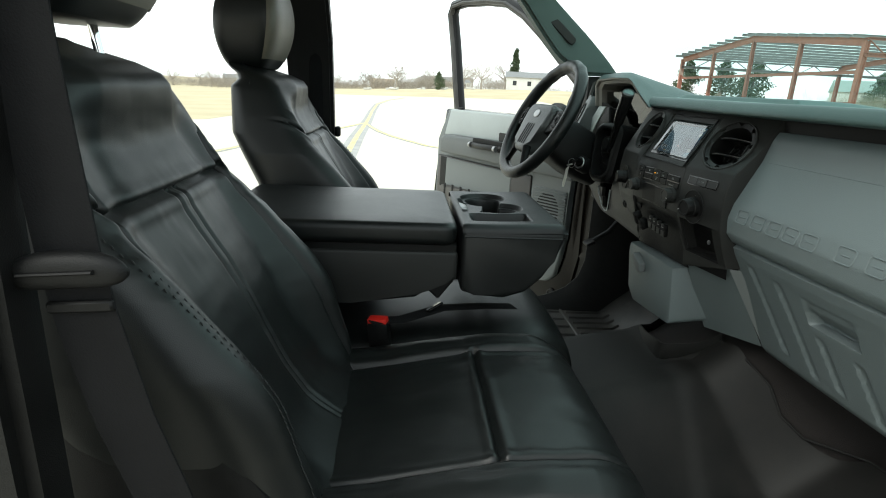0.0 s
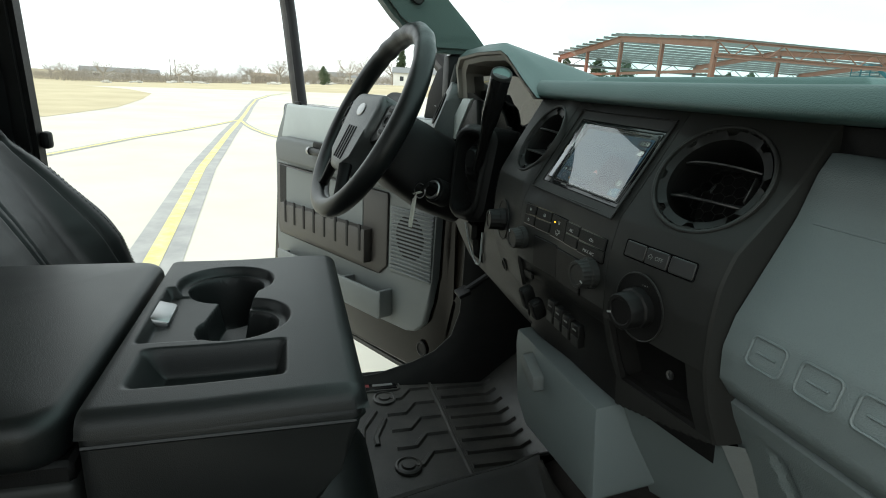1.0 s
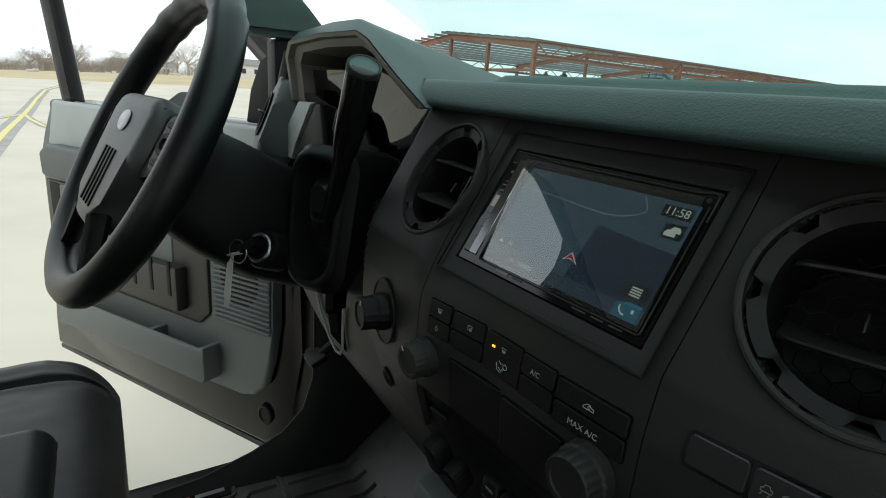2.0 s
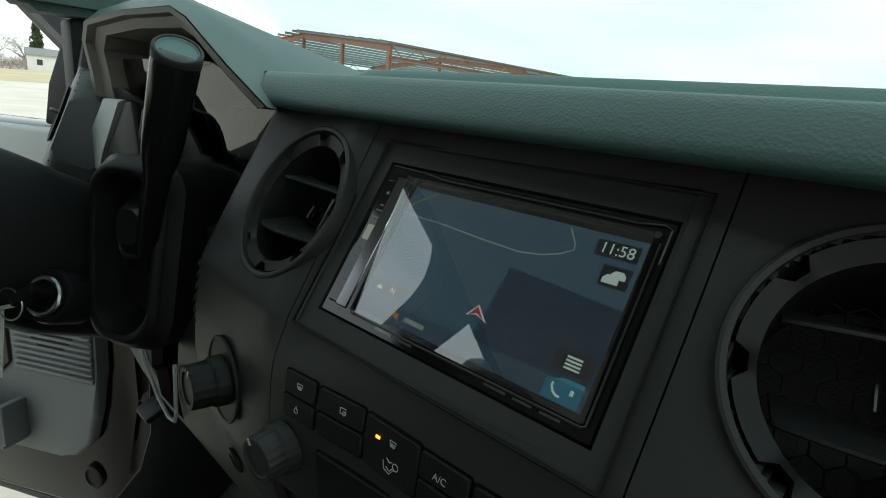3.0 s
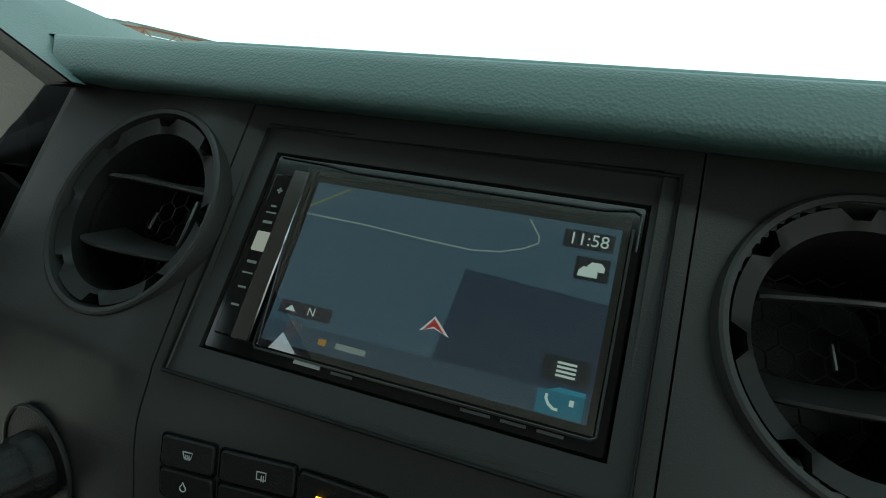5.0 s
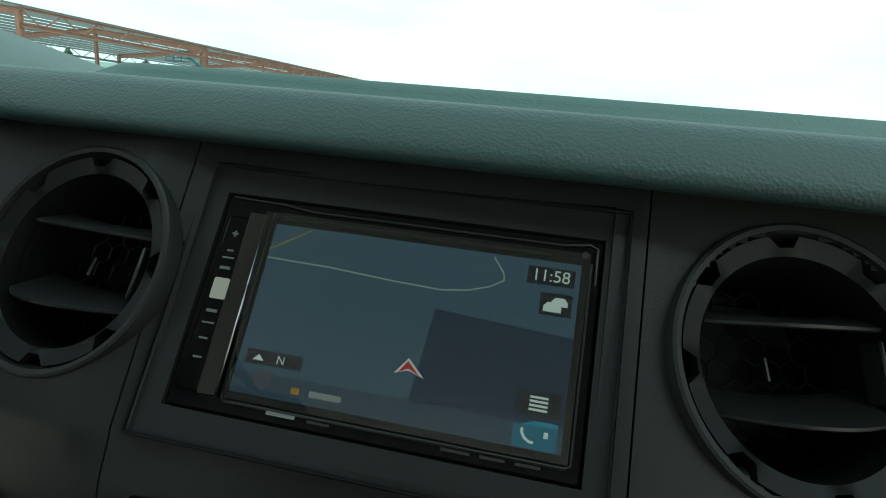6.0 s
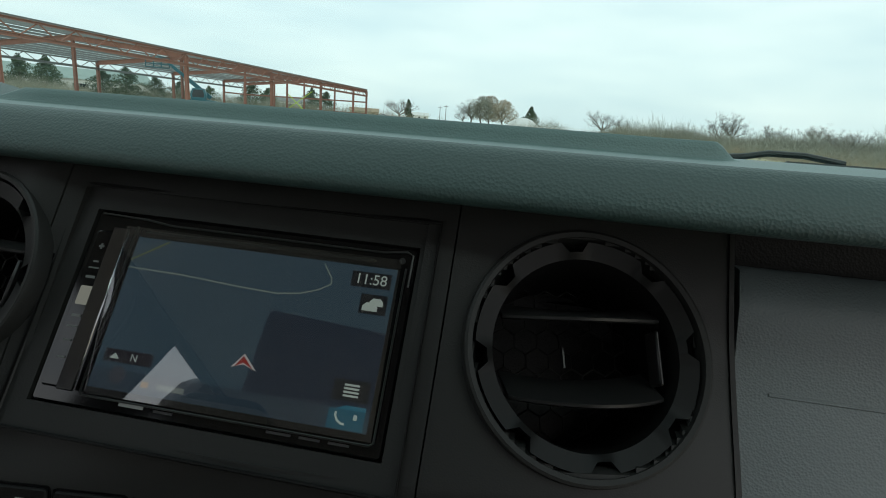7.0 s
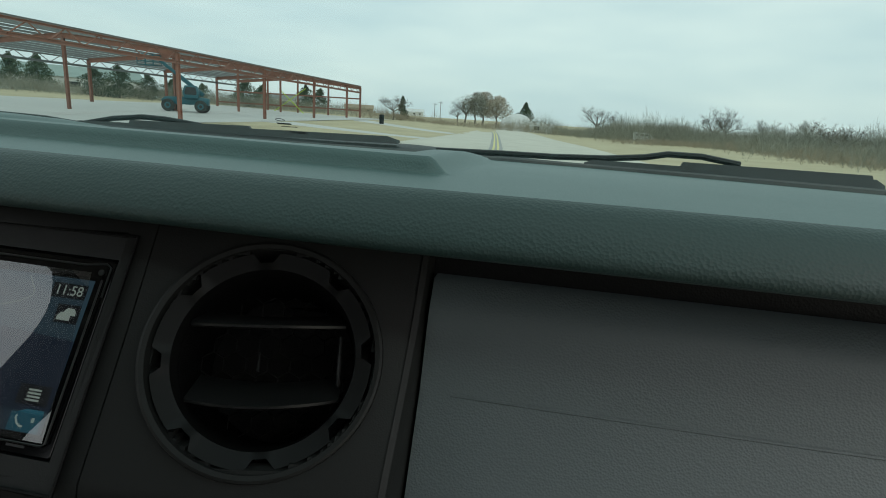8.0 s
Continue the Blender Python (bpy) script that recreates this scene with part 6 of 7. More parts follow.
# storage well, ribbed strip and map pocket
bm = B()
prism(bm, [(0.257, 0.893), (1.150, 0.869), (1.174, 0.918), (1.158, 1.21), (0.203, 1.215), (0.203, 0.937)], 0.016, 0.030, DM, 0.010, 2)
frame_trim = part("storage_surround", bm, BROWN, door, "dark taupe surround of the door storage well")
bm = B()
prism(bm, [(0.368, 1.046), (1.058, 1.029), (1.049, 1.202), (0.368, 1.207)], 0.028, 0.0335, DM, 0.003, 1)
part("well_back", bm, MGREY, frame_trim)
# flat black plate stands in for the shade at the well's deep end
bm = B()
prism(bm, [(1.057, 1.029), (1.125, 1.022), (1.12, 1.207), (1.048, 1.202)], 0.028, 0.034, DM, 0.002, 1)
part("well_shade", bm, BEZEL2, frame_trim)
bm = B()
prism(bm, [(0.302, 0.927), (1.046, 0.906), (1.06, 0.941), (1.051, 1.041), (0.302, 1.064)], 0.028, 0.070, DM, 0.010, 2)
ribbed = part("ribbed_front", bm, BROWN, frame_trim, "taupe notched pocket front")
for i in range(8):
    bm = B()
    u = 0.335 + 0.094 * i
    z = 1.066 - 0.028 * (u - 0.30)
    box(bm, (u, z - 0.040, 0.0695), (0.020, 0.105, 0.006), DM, 0.003, 2)
    part("notch", bm, BEZEL2, ribbed)
bm = B()
prism(bm, [(0.181, 0.748), (1.053, 0.706), (1.076, 0.772), (1.071, 0.812), (0.181, 0.850), (0.167, 0.836)], 0.070, 0.082, DM, 0.006, 2)
prism(bm, [(0.17, 0.751), (0.189, 0.751), (0.189, 0.854), (0.17, 0.854)], 0.018, 0.080, DM, 0.004, 2)
prism(bm, [(1.057, 0.704), (1.076, 0.704), (1.076, 0.791), (1.057, 0.794)], 0.018, 0.080, DM, 0.004, 2)
prism(bm, [(0.179, 0.742), (1.062, 0.701), (1.062, 0.716), (0.179, 0.758)], 0.018, 0.080, DM, 0.004, 2)
pocket_front = part("map_pocket", bm, MGREY, door, "grey open map pocket")
bm = B()
box(bm, (0.455, 0.795, 0.048), (0.020, 0.085, 0.060), DM, 0.005, 2)
part("divider", bm, MGREY, pocket_front)
# thin black sheet painted in as the shade behind and below the pocket
bm = B()
prism(bm, [(0.276, 0.708), (1.178, 0.669), (1.178, 0.747), (0.276, 0.806)], 0.0195, 0.0235, DM)
part("pocket_shade", bm, BEZEL2, pocket_front)
# speaker grille: slats over a dark disc
bm = B()
prism(bm, [(-0.058, 0.935), (0.196, 0.921), (0.194, 1.174), (-0.066, 1.179)], 0.018, 0.024, DM, 0.004, 2)
grille = part("speaker_grille", bm, MGREY, door, "slatted grey speaker grille")
bm = B()
lathe(bm, [(0.082, 0.0235), (0.082, 0.0262), (0, 0.0262)], DM @ Matrix.Translation((0.066, 1.075, 0)), 40, False)
part("speaker_mesh", bm, BEZEL2, grille, "black speaker mesh")
for i in range(17):
    bm = B()
    z = 0.944 + 0.0141 * i
    prism(bm, [(-0.066, z + 0.0), (0.180, z - 0.010), (0.180, z - 0.0035), (-0.066, z + 0.0065)], 0.023, 0.032, DM, 0.002, 1)
    part("slat", bm, MGREY, grille)
# window frame: rear post, curved top, front slope
bm = B()
FR = [(1.055, 1.48), (1.085, 1.60), (1.145, 1.85), (1.195, 2.02), (1.17, 2.065), (1.05, 2.075), (0.80, 2.060), (0.62, 2.035), (0.46, 1.965), (0.30, 1.865), (0.10, 1.720), (-0.10, 1.58)]
tube(bm, [DM @ Vector((u, z, -0.05)) for u, z in FR], 0.034, 10, False, 0.9)
wf = part("window_frame", bm, BLACKPAINT, door, "black door window frame")
bm = B()
tube(bm, [DM @ Vector((u - 0.012, z - 0.010, -0.028)) for u, z in FR], 0.017, 8, False, 0.8)
part("weather_strip", bm, RUBBER, wf)
bm = B()
prism(bm, [(-0.109, 1.489), (0.060, 1.489), (0.040, 1.57), (0.0, 1.64), (-0.04, 1.66), (-0.089, 1.6)], -0.06, -0.01, DM, 0.006, 2)
part("mirror_sail", bm, BEZEL2, door, "black corner trim")
bm = B()
box(bm, (1.262, 1.005, -0.05), (0.020, 0.030, 0.03), DM, 0.006, 2)
part("latch", bm, BEZEL2, door)

# mirrored door, never in view, added to cut outside light on the lower dash
passenger_door = copy_thing(door, Matrix.Diagonal((-1, 1, 1, 1)) @ door.matrix_basis)
passenger_door["label"] = "unseen dark bronze passenger door, added wide open to block ground light"

# ---------------------------------------------------------------- wipers and cowl
WIPER = material("weathered_wiper_rubber", (0.028, 0.030, 0.030), 0.6, stain=(12, 0.5, (0.045, 0.047, 0.046)))


def wiper(name, pts, blade, label, tall=1.0, low=0.2, high=0.57):
    w = thing(name, blade[0], label, "wiper", "windscreen wipers")
    bm = B()
    tube(bm, pts, 0.007, 8, False, 0.8)
    part("wiper_arm", bm, BEZEL2, w)
    bm = B()
    a, b = Vector(blade[0]), Vector(blade[1])
    strip(bm, [[p + Vector(o) for o in ((0, -0.008, 0), (0, 0.010, 0.001), (0, 0.006, 0.010 * k * tall + 0.002), (0, -0.004, 0.011 * k * tall + 0.002))] for p, k in ((a, 0.3), (a.lerp(b, 0.03), 0.75), (a.lerp(b, low - 0.005), 0.8), (a.lerp(b, low), 1.35), (a.lerp(b, high), 1.45), (a.lerp(b, high + 0.005), 1.0), (a.lerp(b, 0.97), 1.0), (b, 0.4))])
    part("blade_spoiler", bm, WIPER, w, "black beam wiper blade")
    bm = B()
    box(bm, (0, 0, 0), ((b - a).length, 0.006, 0.012), frame_of(a.lerp(b, 0.5) - Vector((0, 0.004, 0.006)), b - a, (0, 0, 1)))
    part("blade_rubber", bm, RUBBER, w)


wiper("wiper", [(-0.905, 0.80, 1.583), (-0.774, 0.80, 1.580), (-0.690, 0.80, 1.573), (-0.604, 0.80, 1.590), (-0.536, 0.80, 1.597), (-0.482, 0.80, 1.596), (-0.40, 0.80, 1.588)], ((-0.69, 0.78, 1.571), (0.03, 0.78, 1.582)), "long black wiper blade resting on the glass base")
wiper("wiper", [(0.10, 0.80, 1.574), (0.229, 0.80, 1.577), (0.323, 0.80, 1.578), (0.414, 0.80, 1.582), (0.482, 0.80, 1.589), (0.519, 0.80, 1.597), (0.576, 0.80, 1.597), (0.640, 0.80, 1.588)], ((0.376, 0.78, 1.567), (0.858, 0.78, 1.565)), "black wiper blade with a curved arm", 1.25, 0.345, 0.955)
seal = thing("glass_seal", (0, 0.72, 1.56), "black rubber seal along the windscreen base", "seal")
bm = B()
tube(bm, [(x, 0.735 - 0.10 * (x / 0.85) ** 2, 1.567) for x in np.linspace(-0.84, 0.84, 24)], 0.008, 8)
part("rubber_strip", bm, RUBBER, seal)
bm = B()
tube(bm, [(-0.58, 0.62, 1.571), (-0.24, 0.625, 1.572), (0.09, 0.62, 1.570)], 0.0055, 8)
part("drain_tube", bm, BEZEL2, seal)
bm = B()
sheet(bm, np.linspace(-0.95, 0.95, 24), np.linspace(0.70, 1.15, 8), lambda x, y: (x, y - 0.10 * (x / 0.9) ** 2, 1.577 - 0.012 * smooth(0.0, 0.35, x) - 0.012 * (1 - smooth(0.70, 0.76, y)) - 0.03 * smooth(0.90, 1.15, y)), None, (0, 0, -0.03))
cowl = thing("cowl", (0, 0.9, 1.5), "black plastic cowl grille at the windscreen base", "cowl")
part("cowl_panel", bm, BEZEL2, cowl)
# ---------------------------------------------------------------- outside
CONCRETE = material("pale_concrete", (0.59, 0.56, 0.475), 0.85, grain=(3, 0.2), stain=(0.35, 0.55, (0.43, 0.40, 0.335)))
SLAB = material("new_concrete", (0.56, 0.55, 0.52), 0.8, grain=(3, 0.2), stain=(0.2, 0.5, (0.47, 0.46, 0.43)))
YELLOW = material("worn_yellow_paint", (0.70, 0.60, 0.16), 0.7, stain=(5, 0.8, (0.60, 0.57, 0.42)))
DARKPAINT = material("worn_black_paint", (0.27, 0.27, 0.26), 0.8, stain=(2.2, 0.9, (0.42, 0.41, 0.385)))
DRYGRASS = material("dry_grass", (0.50, 0.43, 0.27), 0.95, grain=(8, 1.0), stain=(0.25, 0.8, (0.37, 0.31, 0.19)))
RUST = material("red_oxide_steel", (0.25, 0.105, 0.070), 0.6, stain=(3, 0.6, (0.19, 0.078, 0.052)), per_object=0.12)
GALV = material("galvanised_steel", (0.24, 0.245, 0.24), 0.5, 0.5, stain=(2, 0.5, (0.17, 0.175, 0.17)))
TEAL = material("teal_machine_paint", (0.012, 0.10, 0.13), 0.4, stain=(4, 0.5, (0.02, 0.08, 0.10)))
TYRE = material("machine_tyre_rubber", (0.02, 0.02, 0.019), 0.85, stain=(6, 0.6, (0.07, 0.062, 0.05)))
BARK = material("winter_bark", (0.130, 0.115, 0.096), 0.95, stain=(4, 0.6, (0.19, 0.17, 0.145)), per_object=0.2)
TWIG = material("grey_twigs", (0.32, 0.315, 0.258), 0.95, stain=(0.6, 0.7, (0.23, 0.228, 0.178)), per_object=0.25)
RUSSET = material("dry_brown_leaves", (0.40, 0.335, 0.25), 0.9, stain=(0.8, 0.7, (0.29, 0.25, 0.18)), per_object=0.2)
CEDAR = material("cedar_green", (0.050, 0.078, 0.040), 0.9, stain=(0.9, 0.7, (0.085, 0.105, 0.052)), per_object=0.2)
WHITEWALL = material("white_siding", (0.62, 0.62, 0.60), 0.7, stain=(0.8, 0.5, (0.48, 0.48, 0.46)))
GREENROOF = material("pale_green_roof", (0.26, 0.33, 0.30), 0.6, stain=(0.8, 0.5, (0.20, 0.26, 0.24)))
TANWALL = material("tan_siding", (0.32, 0.25, 0.17), 0.8, stain=(0.8, 0.5, (0.25, 0.19, 0.13)))
DARKGLASS = material("dark_window_glass", (0.02, 0.022, 0.025), 0.1)
# distance haze on the hills is painted in as blue-grey
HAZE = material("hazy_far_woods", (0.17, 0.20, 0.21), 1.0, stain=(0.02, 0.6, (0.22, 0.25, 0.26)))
# twigs of the far left trees and brush, paled in colour for haze and glare
HAZETWIG = material("haze_paled_far_twigs", (0.34, 0.305, 0.26), 0.95, stain=(0.4, 0.7, (0.26, 0.23, 0.19)), per_object=0.15)
LIME = material("lime_strap", (0.45, 0.62, 0.03), 0.6)


def ground_z(x, y):
    r = math.hypot(x, y)
    left = smooth(-25, -80, x) * (min(2.2, max(-0.6, 0.045 * (y + 28))))
    ahead = smooth(25, 85, y) * (0.8 * smooth(-8, -26, x) - 0.35 * smooth(-8, 4, x) * (1 - smooth(10, 20, x)))
    far = -2.0 * smooth(220, 700, r) * (y > 0)
    return (left * (1 - smooth(20, 70, y) * 0.5) + ahead + far) * smooth(14, 30, r)


def gpoly(name, pts, mat, label, category, lift=0.004, step=3.0, kind="structure"):
    """A flat patch laid on the ground along a ribbon of left and right edge points."""
    bm = B()
    rows = []
    for (l0, r0), (l1, r1) in zip(pts, pts[1:]):
        n = max(1, int(max((Vector(l1) - Vector(l0)).length, (Vector(r1) - Vector(r0)).length) / step))
        for i in range(n):
            rows.append((Vector(l0).lerp(Vector(l1), i / n), Vector(r0).lerp(Vector(r1), i / n)))
    rows.append((Vector(pts[-1][0]), Vector(pts[-1][1])))
    wide = max((a - b).length for a, b in rows)
    m = max(1, min(24, int(wide / step)))
    sheet(bm, list(range(len(rows))), list(range(m + 1)), lambda i, j: (lambda p: (p.x, p.y, ground_z(p.x, p.y) + lift))(rows[i][0].lerp(rows[i][1], j / m)))
    return tagged(part(name, bm, mat, None, "", 80), label, category, "", kind)


bm = B()
rs = [0, 3, 6, 9, 12, 15, 18, 22, 26, 30, 35, 40, 46, 52, 60, 68, 78, 90, 105, 120, 140, 165, 200, 260, 340, 460, 640, 900, 1400, 2400, 4500]
sheet(bm, rs, np.linspace(0, 2 * math.pi, 145), lambda r, a: (r * math.cos(a), r * math.sin(a), ground_z(r * math.cos(a), r * math.sin(a)) - 0.012))
structure("ground", bm, DRYGRASS, "dry tan winter grass reaching the horizon", "ground", 80)
gpoly("pavement", [((-62, -60), (30, -60)), ((-58, -14), (9, -14)), ((-56, -4), (8.5, -4)), ((-54, 12), (8, 12)), ((-22, 17), (7, 17)), ((-9, 30), (5.5, 30)), ((-9.5, 55), (3.5, 55)), ((-11, 90), (-1, 90)), ((-16, 150), (-10, 150))], CONCRETE, "pale concrete apron and taxiway", "pavement")
gpoly("building_slab", [((-52, 22), (-26.5, 22)), ((-52, 84), (-24, 84))], SLAB, "fresh concrete floor slab of the steel building", "slab", 0.03)
gpoly("lane", [((-26.5, 40), (-9, 34)), ((-24, 62), (-9.5, 50)), ((-23.5, 80), (-11, 72))], DRYGRASS, "strip of dry grass between slab and taxiway", "verge", 0.010)
gpoly("path", [((-26, 47), (-9, 40)), ((-24.5, 50.5), (-9, 42.5))], SLAB, "concrete walk across the grass strip", "path", 0.016)
gpoly("path", [((-24, 66), (-10, 57)), ((-24, 71), (-10, 61))], SLAB, "concrete walk across the grass strip", "path", 0.016)
gpoly("verge", [((-90, -62), (-20, -62)), ((-80, -45), (-17, -40)), ((-70, -30), (-17.5, -20)), ((-60, -20), (-19.5, -10.5)), ((-52, -13.5), (-21.4, -8.5)), ((-45, -10.2), (-29, -8.3)), ((-40, -9.5), (-38, -9.2))], DRYGRASS, "dry grass island beside the apron", "verge", 0.012)


def line_paint(name, pts, half, mat, label, lift):
    out = []
    for i, p in enumerate(pts):
        a, b = Vector(pts[max(0, i - 1)]), Vector(pts[min(len(pts) - 1, i + 1)])
        d = (b - a).normalized()
        s = Vector((-d.y, d.x)) * half
        out.append((tuple(Vector(p) + s), tuple(Vector(p) - s)))
    return gpoly(name, out, mat, label, "road marking", lift, 1.2)


CL = [(-2.0, -1.45), (-4.4, -1.60), (-10, -1.98), (-17, -2.22), (-23.5, -2.38), (-33.6, -2.70), (-42, -2.80), (-48, -2.1), (-53, -0.6)]
line_paint("marking", CL, 0.245, DARKPAINT, "worn black border of the taxiway line", 0.009)
line_paint("marking", CL, 0.072, YELLOW, "yellow taxiway centre line", 0.013)
CURVE = [(-6.0, -5.9), (-8, -5.55), (-11.5, -4.9), (-15, -4.28), (-18, -3.5), (-20.5, -2.95), (-23.5, -2.4)]
line_paint("marking", CURVE, 0.13, DARKPAINT, "worn black border of a curved taxiway line", 0.010)
line_paint("marking", CURVE, 0.05, YELLOW, "curved yellow taxiway line", 0.014)
CURVE2 = [(-23.5, -2.4), (-21, -2.0), (-19, -1.6), (-17.2, -1.1), (-14.6, -0.05), (-12, 2), (-10, 6)]
line_paint("marking", CURVE2, 0.13, DARKPAINT, "worn black border of a curved taxiway line", 0.010)
line_paint("marking", CURVE2, 0.05, YELLOW, "curved yellow taxiway line", 0.014)
AHEAD = [(-1.2, 12), (-2.0, 24), (-3.05, 36), (-4.6, 52), (-6.4, 70), (-8.5, 88)]
line_paint("marking", AHEAD, 0.42, DARKPAINT, "dark border of the double line ahead", 0.009)
line_paint("marking", [(x - 0.14, y) for x, y in AHEAD], 0.07, YELLOW, "yellow line", 0.013)
line_paint("marking", [(x + 0.14, y) for x, y in AHEAD], 0.07, YELLOW, "yellow line", 0.013)

# steel-framed shed under construction: one thing, part by part
shed = thing("steel_building_frame", (-38, 52, 0.3), "red oxide steel frame of a building under construction on its slab", "building frame")


def beam(name, a, b, w, h, mat=RUST, label=""):
    a, b = Vector(a), Vector(b)
    d = b - a
    m = frame_of(a.lerp(b, 0.5), d, (0, 0, 1) if abs(d.normalized().z) < 0.9 else (0, 1, 0))
    bm = B()
    t = min(w, h) * 0.16
    L = d.length
    box(bm, (0, h / 2 - t / 2, 0), (L, t, w), m)
    box(bm, (0, -h / 2 + t / 2, 0), (L, t, w), m)
    box(bm, (0, 0, 0), (L, h - 2 * t, t), m)
    return part(name, bm, mat, shed, label, 0)


FX, MX, BX = -28.3, -38.4, -48.5
EAVE, PEAK = 5.30, 6.25
ROWS_Y = [24.0, 39.0, 52.2, 64.2, 75.3, 80.9]
roof = lambda x: EAVE + (PEAK - EAVE) * (1 - abs(x - MX) / (FX - MX))
for y in ROWS_Y:
    gz = ground_z(FX, y)
    beam("column", (FX, y, gz), (FX, y, EAVE - 0.1), 0.22, 0.30)
    beam("column", (BX, y, ground_z(BX, y)), (BX, y, EAVE - 0.1), 0.22, 0.30)
    beam("column", (MX, y, ground_z(MX, y)), (MX, y, PEAK - 0.3), 0.20, 0.24)
    beam("rafter", (FX, y, EAVE - 0.15), (MX, y, PEAK - 0.15), 0.20, 0.42)
    beam("rafter", (MX, y, PEAK - 0.15), (BX, y, EAVE - 0.15), 0.20, 0.42)
for x in (-33.4, -43.4):
    beam("end_column", (x, 24.0, ground_z(x, 24)), (x, 24.0, roof(x) - 0.3), 0.20, 0.24)
    beam("end_column", (x, 80.9, ground_z(x, 80.9)), (x, 80.9, roof(x) - 0.3), 0.20, 0.24)


def truss(x, y0, y1, z0, z1, bay, mat):
    beam("top_chord", (x, y0, z1), (x, y1, z1), 0.20, 0.14, mat)
    beam("bottom_chord", (x, y0, z0), (x, y1, z0), 0.22, 0.22, mat)
    n = int((y1 - y0) / bay)
    for i in range(n):
        a, b = y0 + (y1 - y0) * i / n, y0 + (y1 - y0) * (i + 1) / n
        m = (a + b) / 2
        bm = B()
        tube(bm, [(x, a, z1), (x, m, z0), (x, b, z1)], 0.045, 5)
        part("web", bm, mat, shed, "", 0)


truss(FX + 0.05, 24.0, 80.9, EAVE - 0.80, EAVE + 0.02, 2.4, RUST)
truss(BX, 24.0, 80.9, EAVE - 0.75, EAVE - 0.05, 2.4, GALV)
for i in range(10):
    for s in (0, 1):
        x = FX + (MX - FX) * (i + 0.12) / 9.4 if s == 0 else BX + (MX - BX) * (i + 0.12) / 9.4
        bm = B()
        box(bm, (x, 52.3, roof(x) + 0.12), (0.05, 58.2, 0.17))
        box(bm, (x + 0.04, 52.3, roof(x) + 0.20), (0.09, 58.2, 0.015))
        part("purlin", bm, GALV, shed, "", 0)
for z in (1.9, 3.6):
    beam("girt", (FX, 24.0, z), (BX, 24.0, z), 0.06, 0.20)
    beam("girt", (BX, 75.3, z), (BX, 80.9, z), 0.06, 0.20)
    beam("girt", (FX, 80.9, z), (BX, 80.9, z), 0.06, 0.20)
bm = B()
tube(bm, [(-36.5, 79, 0.9), (-40.5, 79, 4.3)], 0.06, 5)
part("strap", bm, LIME, shed, "lime tie-down strap", 0)
bm = B()
tube(bm, [(-41.5, 79, 0.9), (-36.2, 79, 4.6)], 0.05, 5)
part("strap", bm, LIME, shed, "", 0)

# telescopic handler parked under the frame
lift = thing("telehandler", (-36.5, 52.3, 0.2), "teal telescopic handler with raised boom and work platform", "telehandler")
LM = Matrix.Translation((-37.0, 52.0, ground_z(-37, 52) + 0.03)) @ Matrix.Rotation(radians(205), 4, "Z")
bm = B()
prism(bm, [(-2.2, 0.75), (2.1, 0.75), (2.3, 1.1), (1.9, 1.45), (0.6, 1.5), (-1.2, 1.6), (-2.3, 1.45)], -0.55, 0.55, LM @ Matrix(((1, 0, 0, 0), (0, 0, 1, 0), (0, 1, 0, 0), (0, 0, 0, 1))), 0.08, 2)
part("chassis", bm, TEAL, lift)
bm = B()
prism(bm, [(-1.3, 1.4), (0.0, 1.4), (0.15, 2.0), (-0.1, 2.65), (-1.2, 2.65), (-1.4, 2.0)], 0.25, 1.05, LM @ Matrix(((1, 0, 0, 0), (0, 0, 1, 0), (0, 1, 0, 0), (0, 0, 0, 1))), 0.06, 2)
cabm = part("operator_cab", bm, TEAL, lift)
bm = B()
prism(bm, [(-1.15, 1.75), (-0.1, 1.75), (-0.05, 2.0), (-0.22, 2.5), (-1.1, 2.5), (-1.22, 2.0)], 0.24, 1.07, LM @ Matrix(((1, 0, 0, 0), (0, 0, 1, 0), (0, 1, 0, 0), (0, 0, 0, 1))))
part("cab_window", bm, DARKGLASS, cabm)
for x in (-1.55, 1.55):
    for y in (-0.95, 0.95):
        bm = B()
        w = LM @ Matrix.Translation((x, y, 0.62)) @ Matrix.Rotation(radians(90), 4, "X")
        lathe(bm, [(0.30, -0.18), (0.52, -0.20), (0.61, -0.14), (0.62, 0.0), (0.61, 0.14), (0.52, 0.20), (0.30, 0.18)], w, 24)
        wh = part("wheel", bm, TYRE, lift)
        bm = B()
        lathe(bm, [(0.30, -0.12), (0.30, 0.185), (0.16, 0.19), (0.14, 0.10), (0, 0.10)], w if y < 0 else w @ Matrix.Rotation(radians(180), 4, "X"), 20)
        part("rim", bm, TEAL, wh)
bm = B()
A, E_ = LM @ Vector((-1.7, -0.1, 1.75)), LM @ Vector((2.3, -0.1, 4.95))
for a, b, w in ((A, A.lerp(E_, 0.62), 0.40), (A.lerp(E_, 0.5), E_, 0.30)):
    box(bm, (0, 0, 0), ((b - a).length, w, w), frame_of(a.lerp(b, 0.5), b - a, (0, 0, 1)), 0.03, 1)
boom = part("boom", bm, TEAL, lift)
bm = B()
box(bm, (0, 0.0, 0.21), (1.9, 0.20, 0.01), frame_of(A.lerp(E_, 0.38), E_ - A, (0, 0, 1)))
part("name_bar", bm, WHITEWALL, boom)
bm = B()
P0 = E_ + LM.to_3x3() @ Vector((1.0, 0, -0.55))
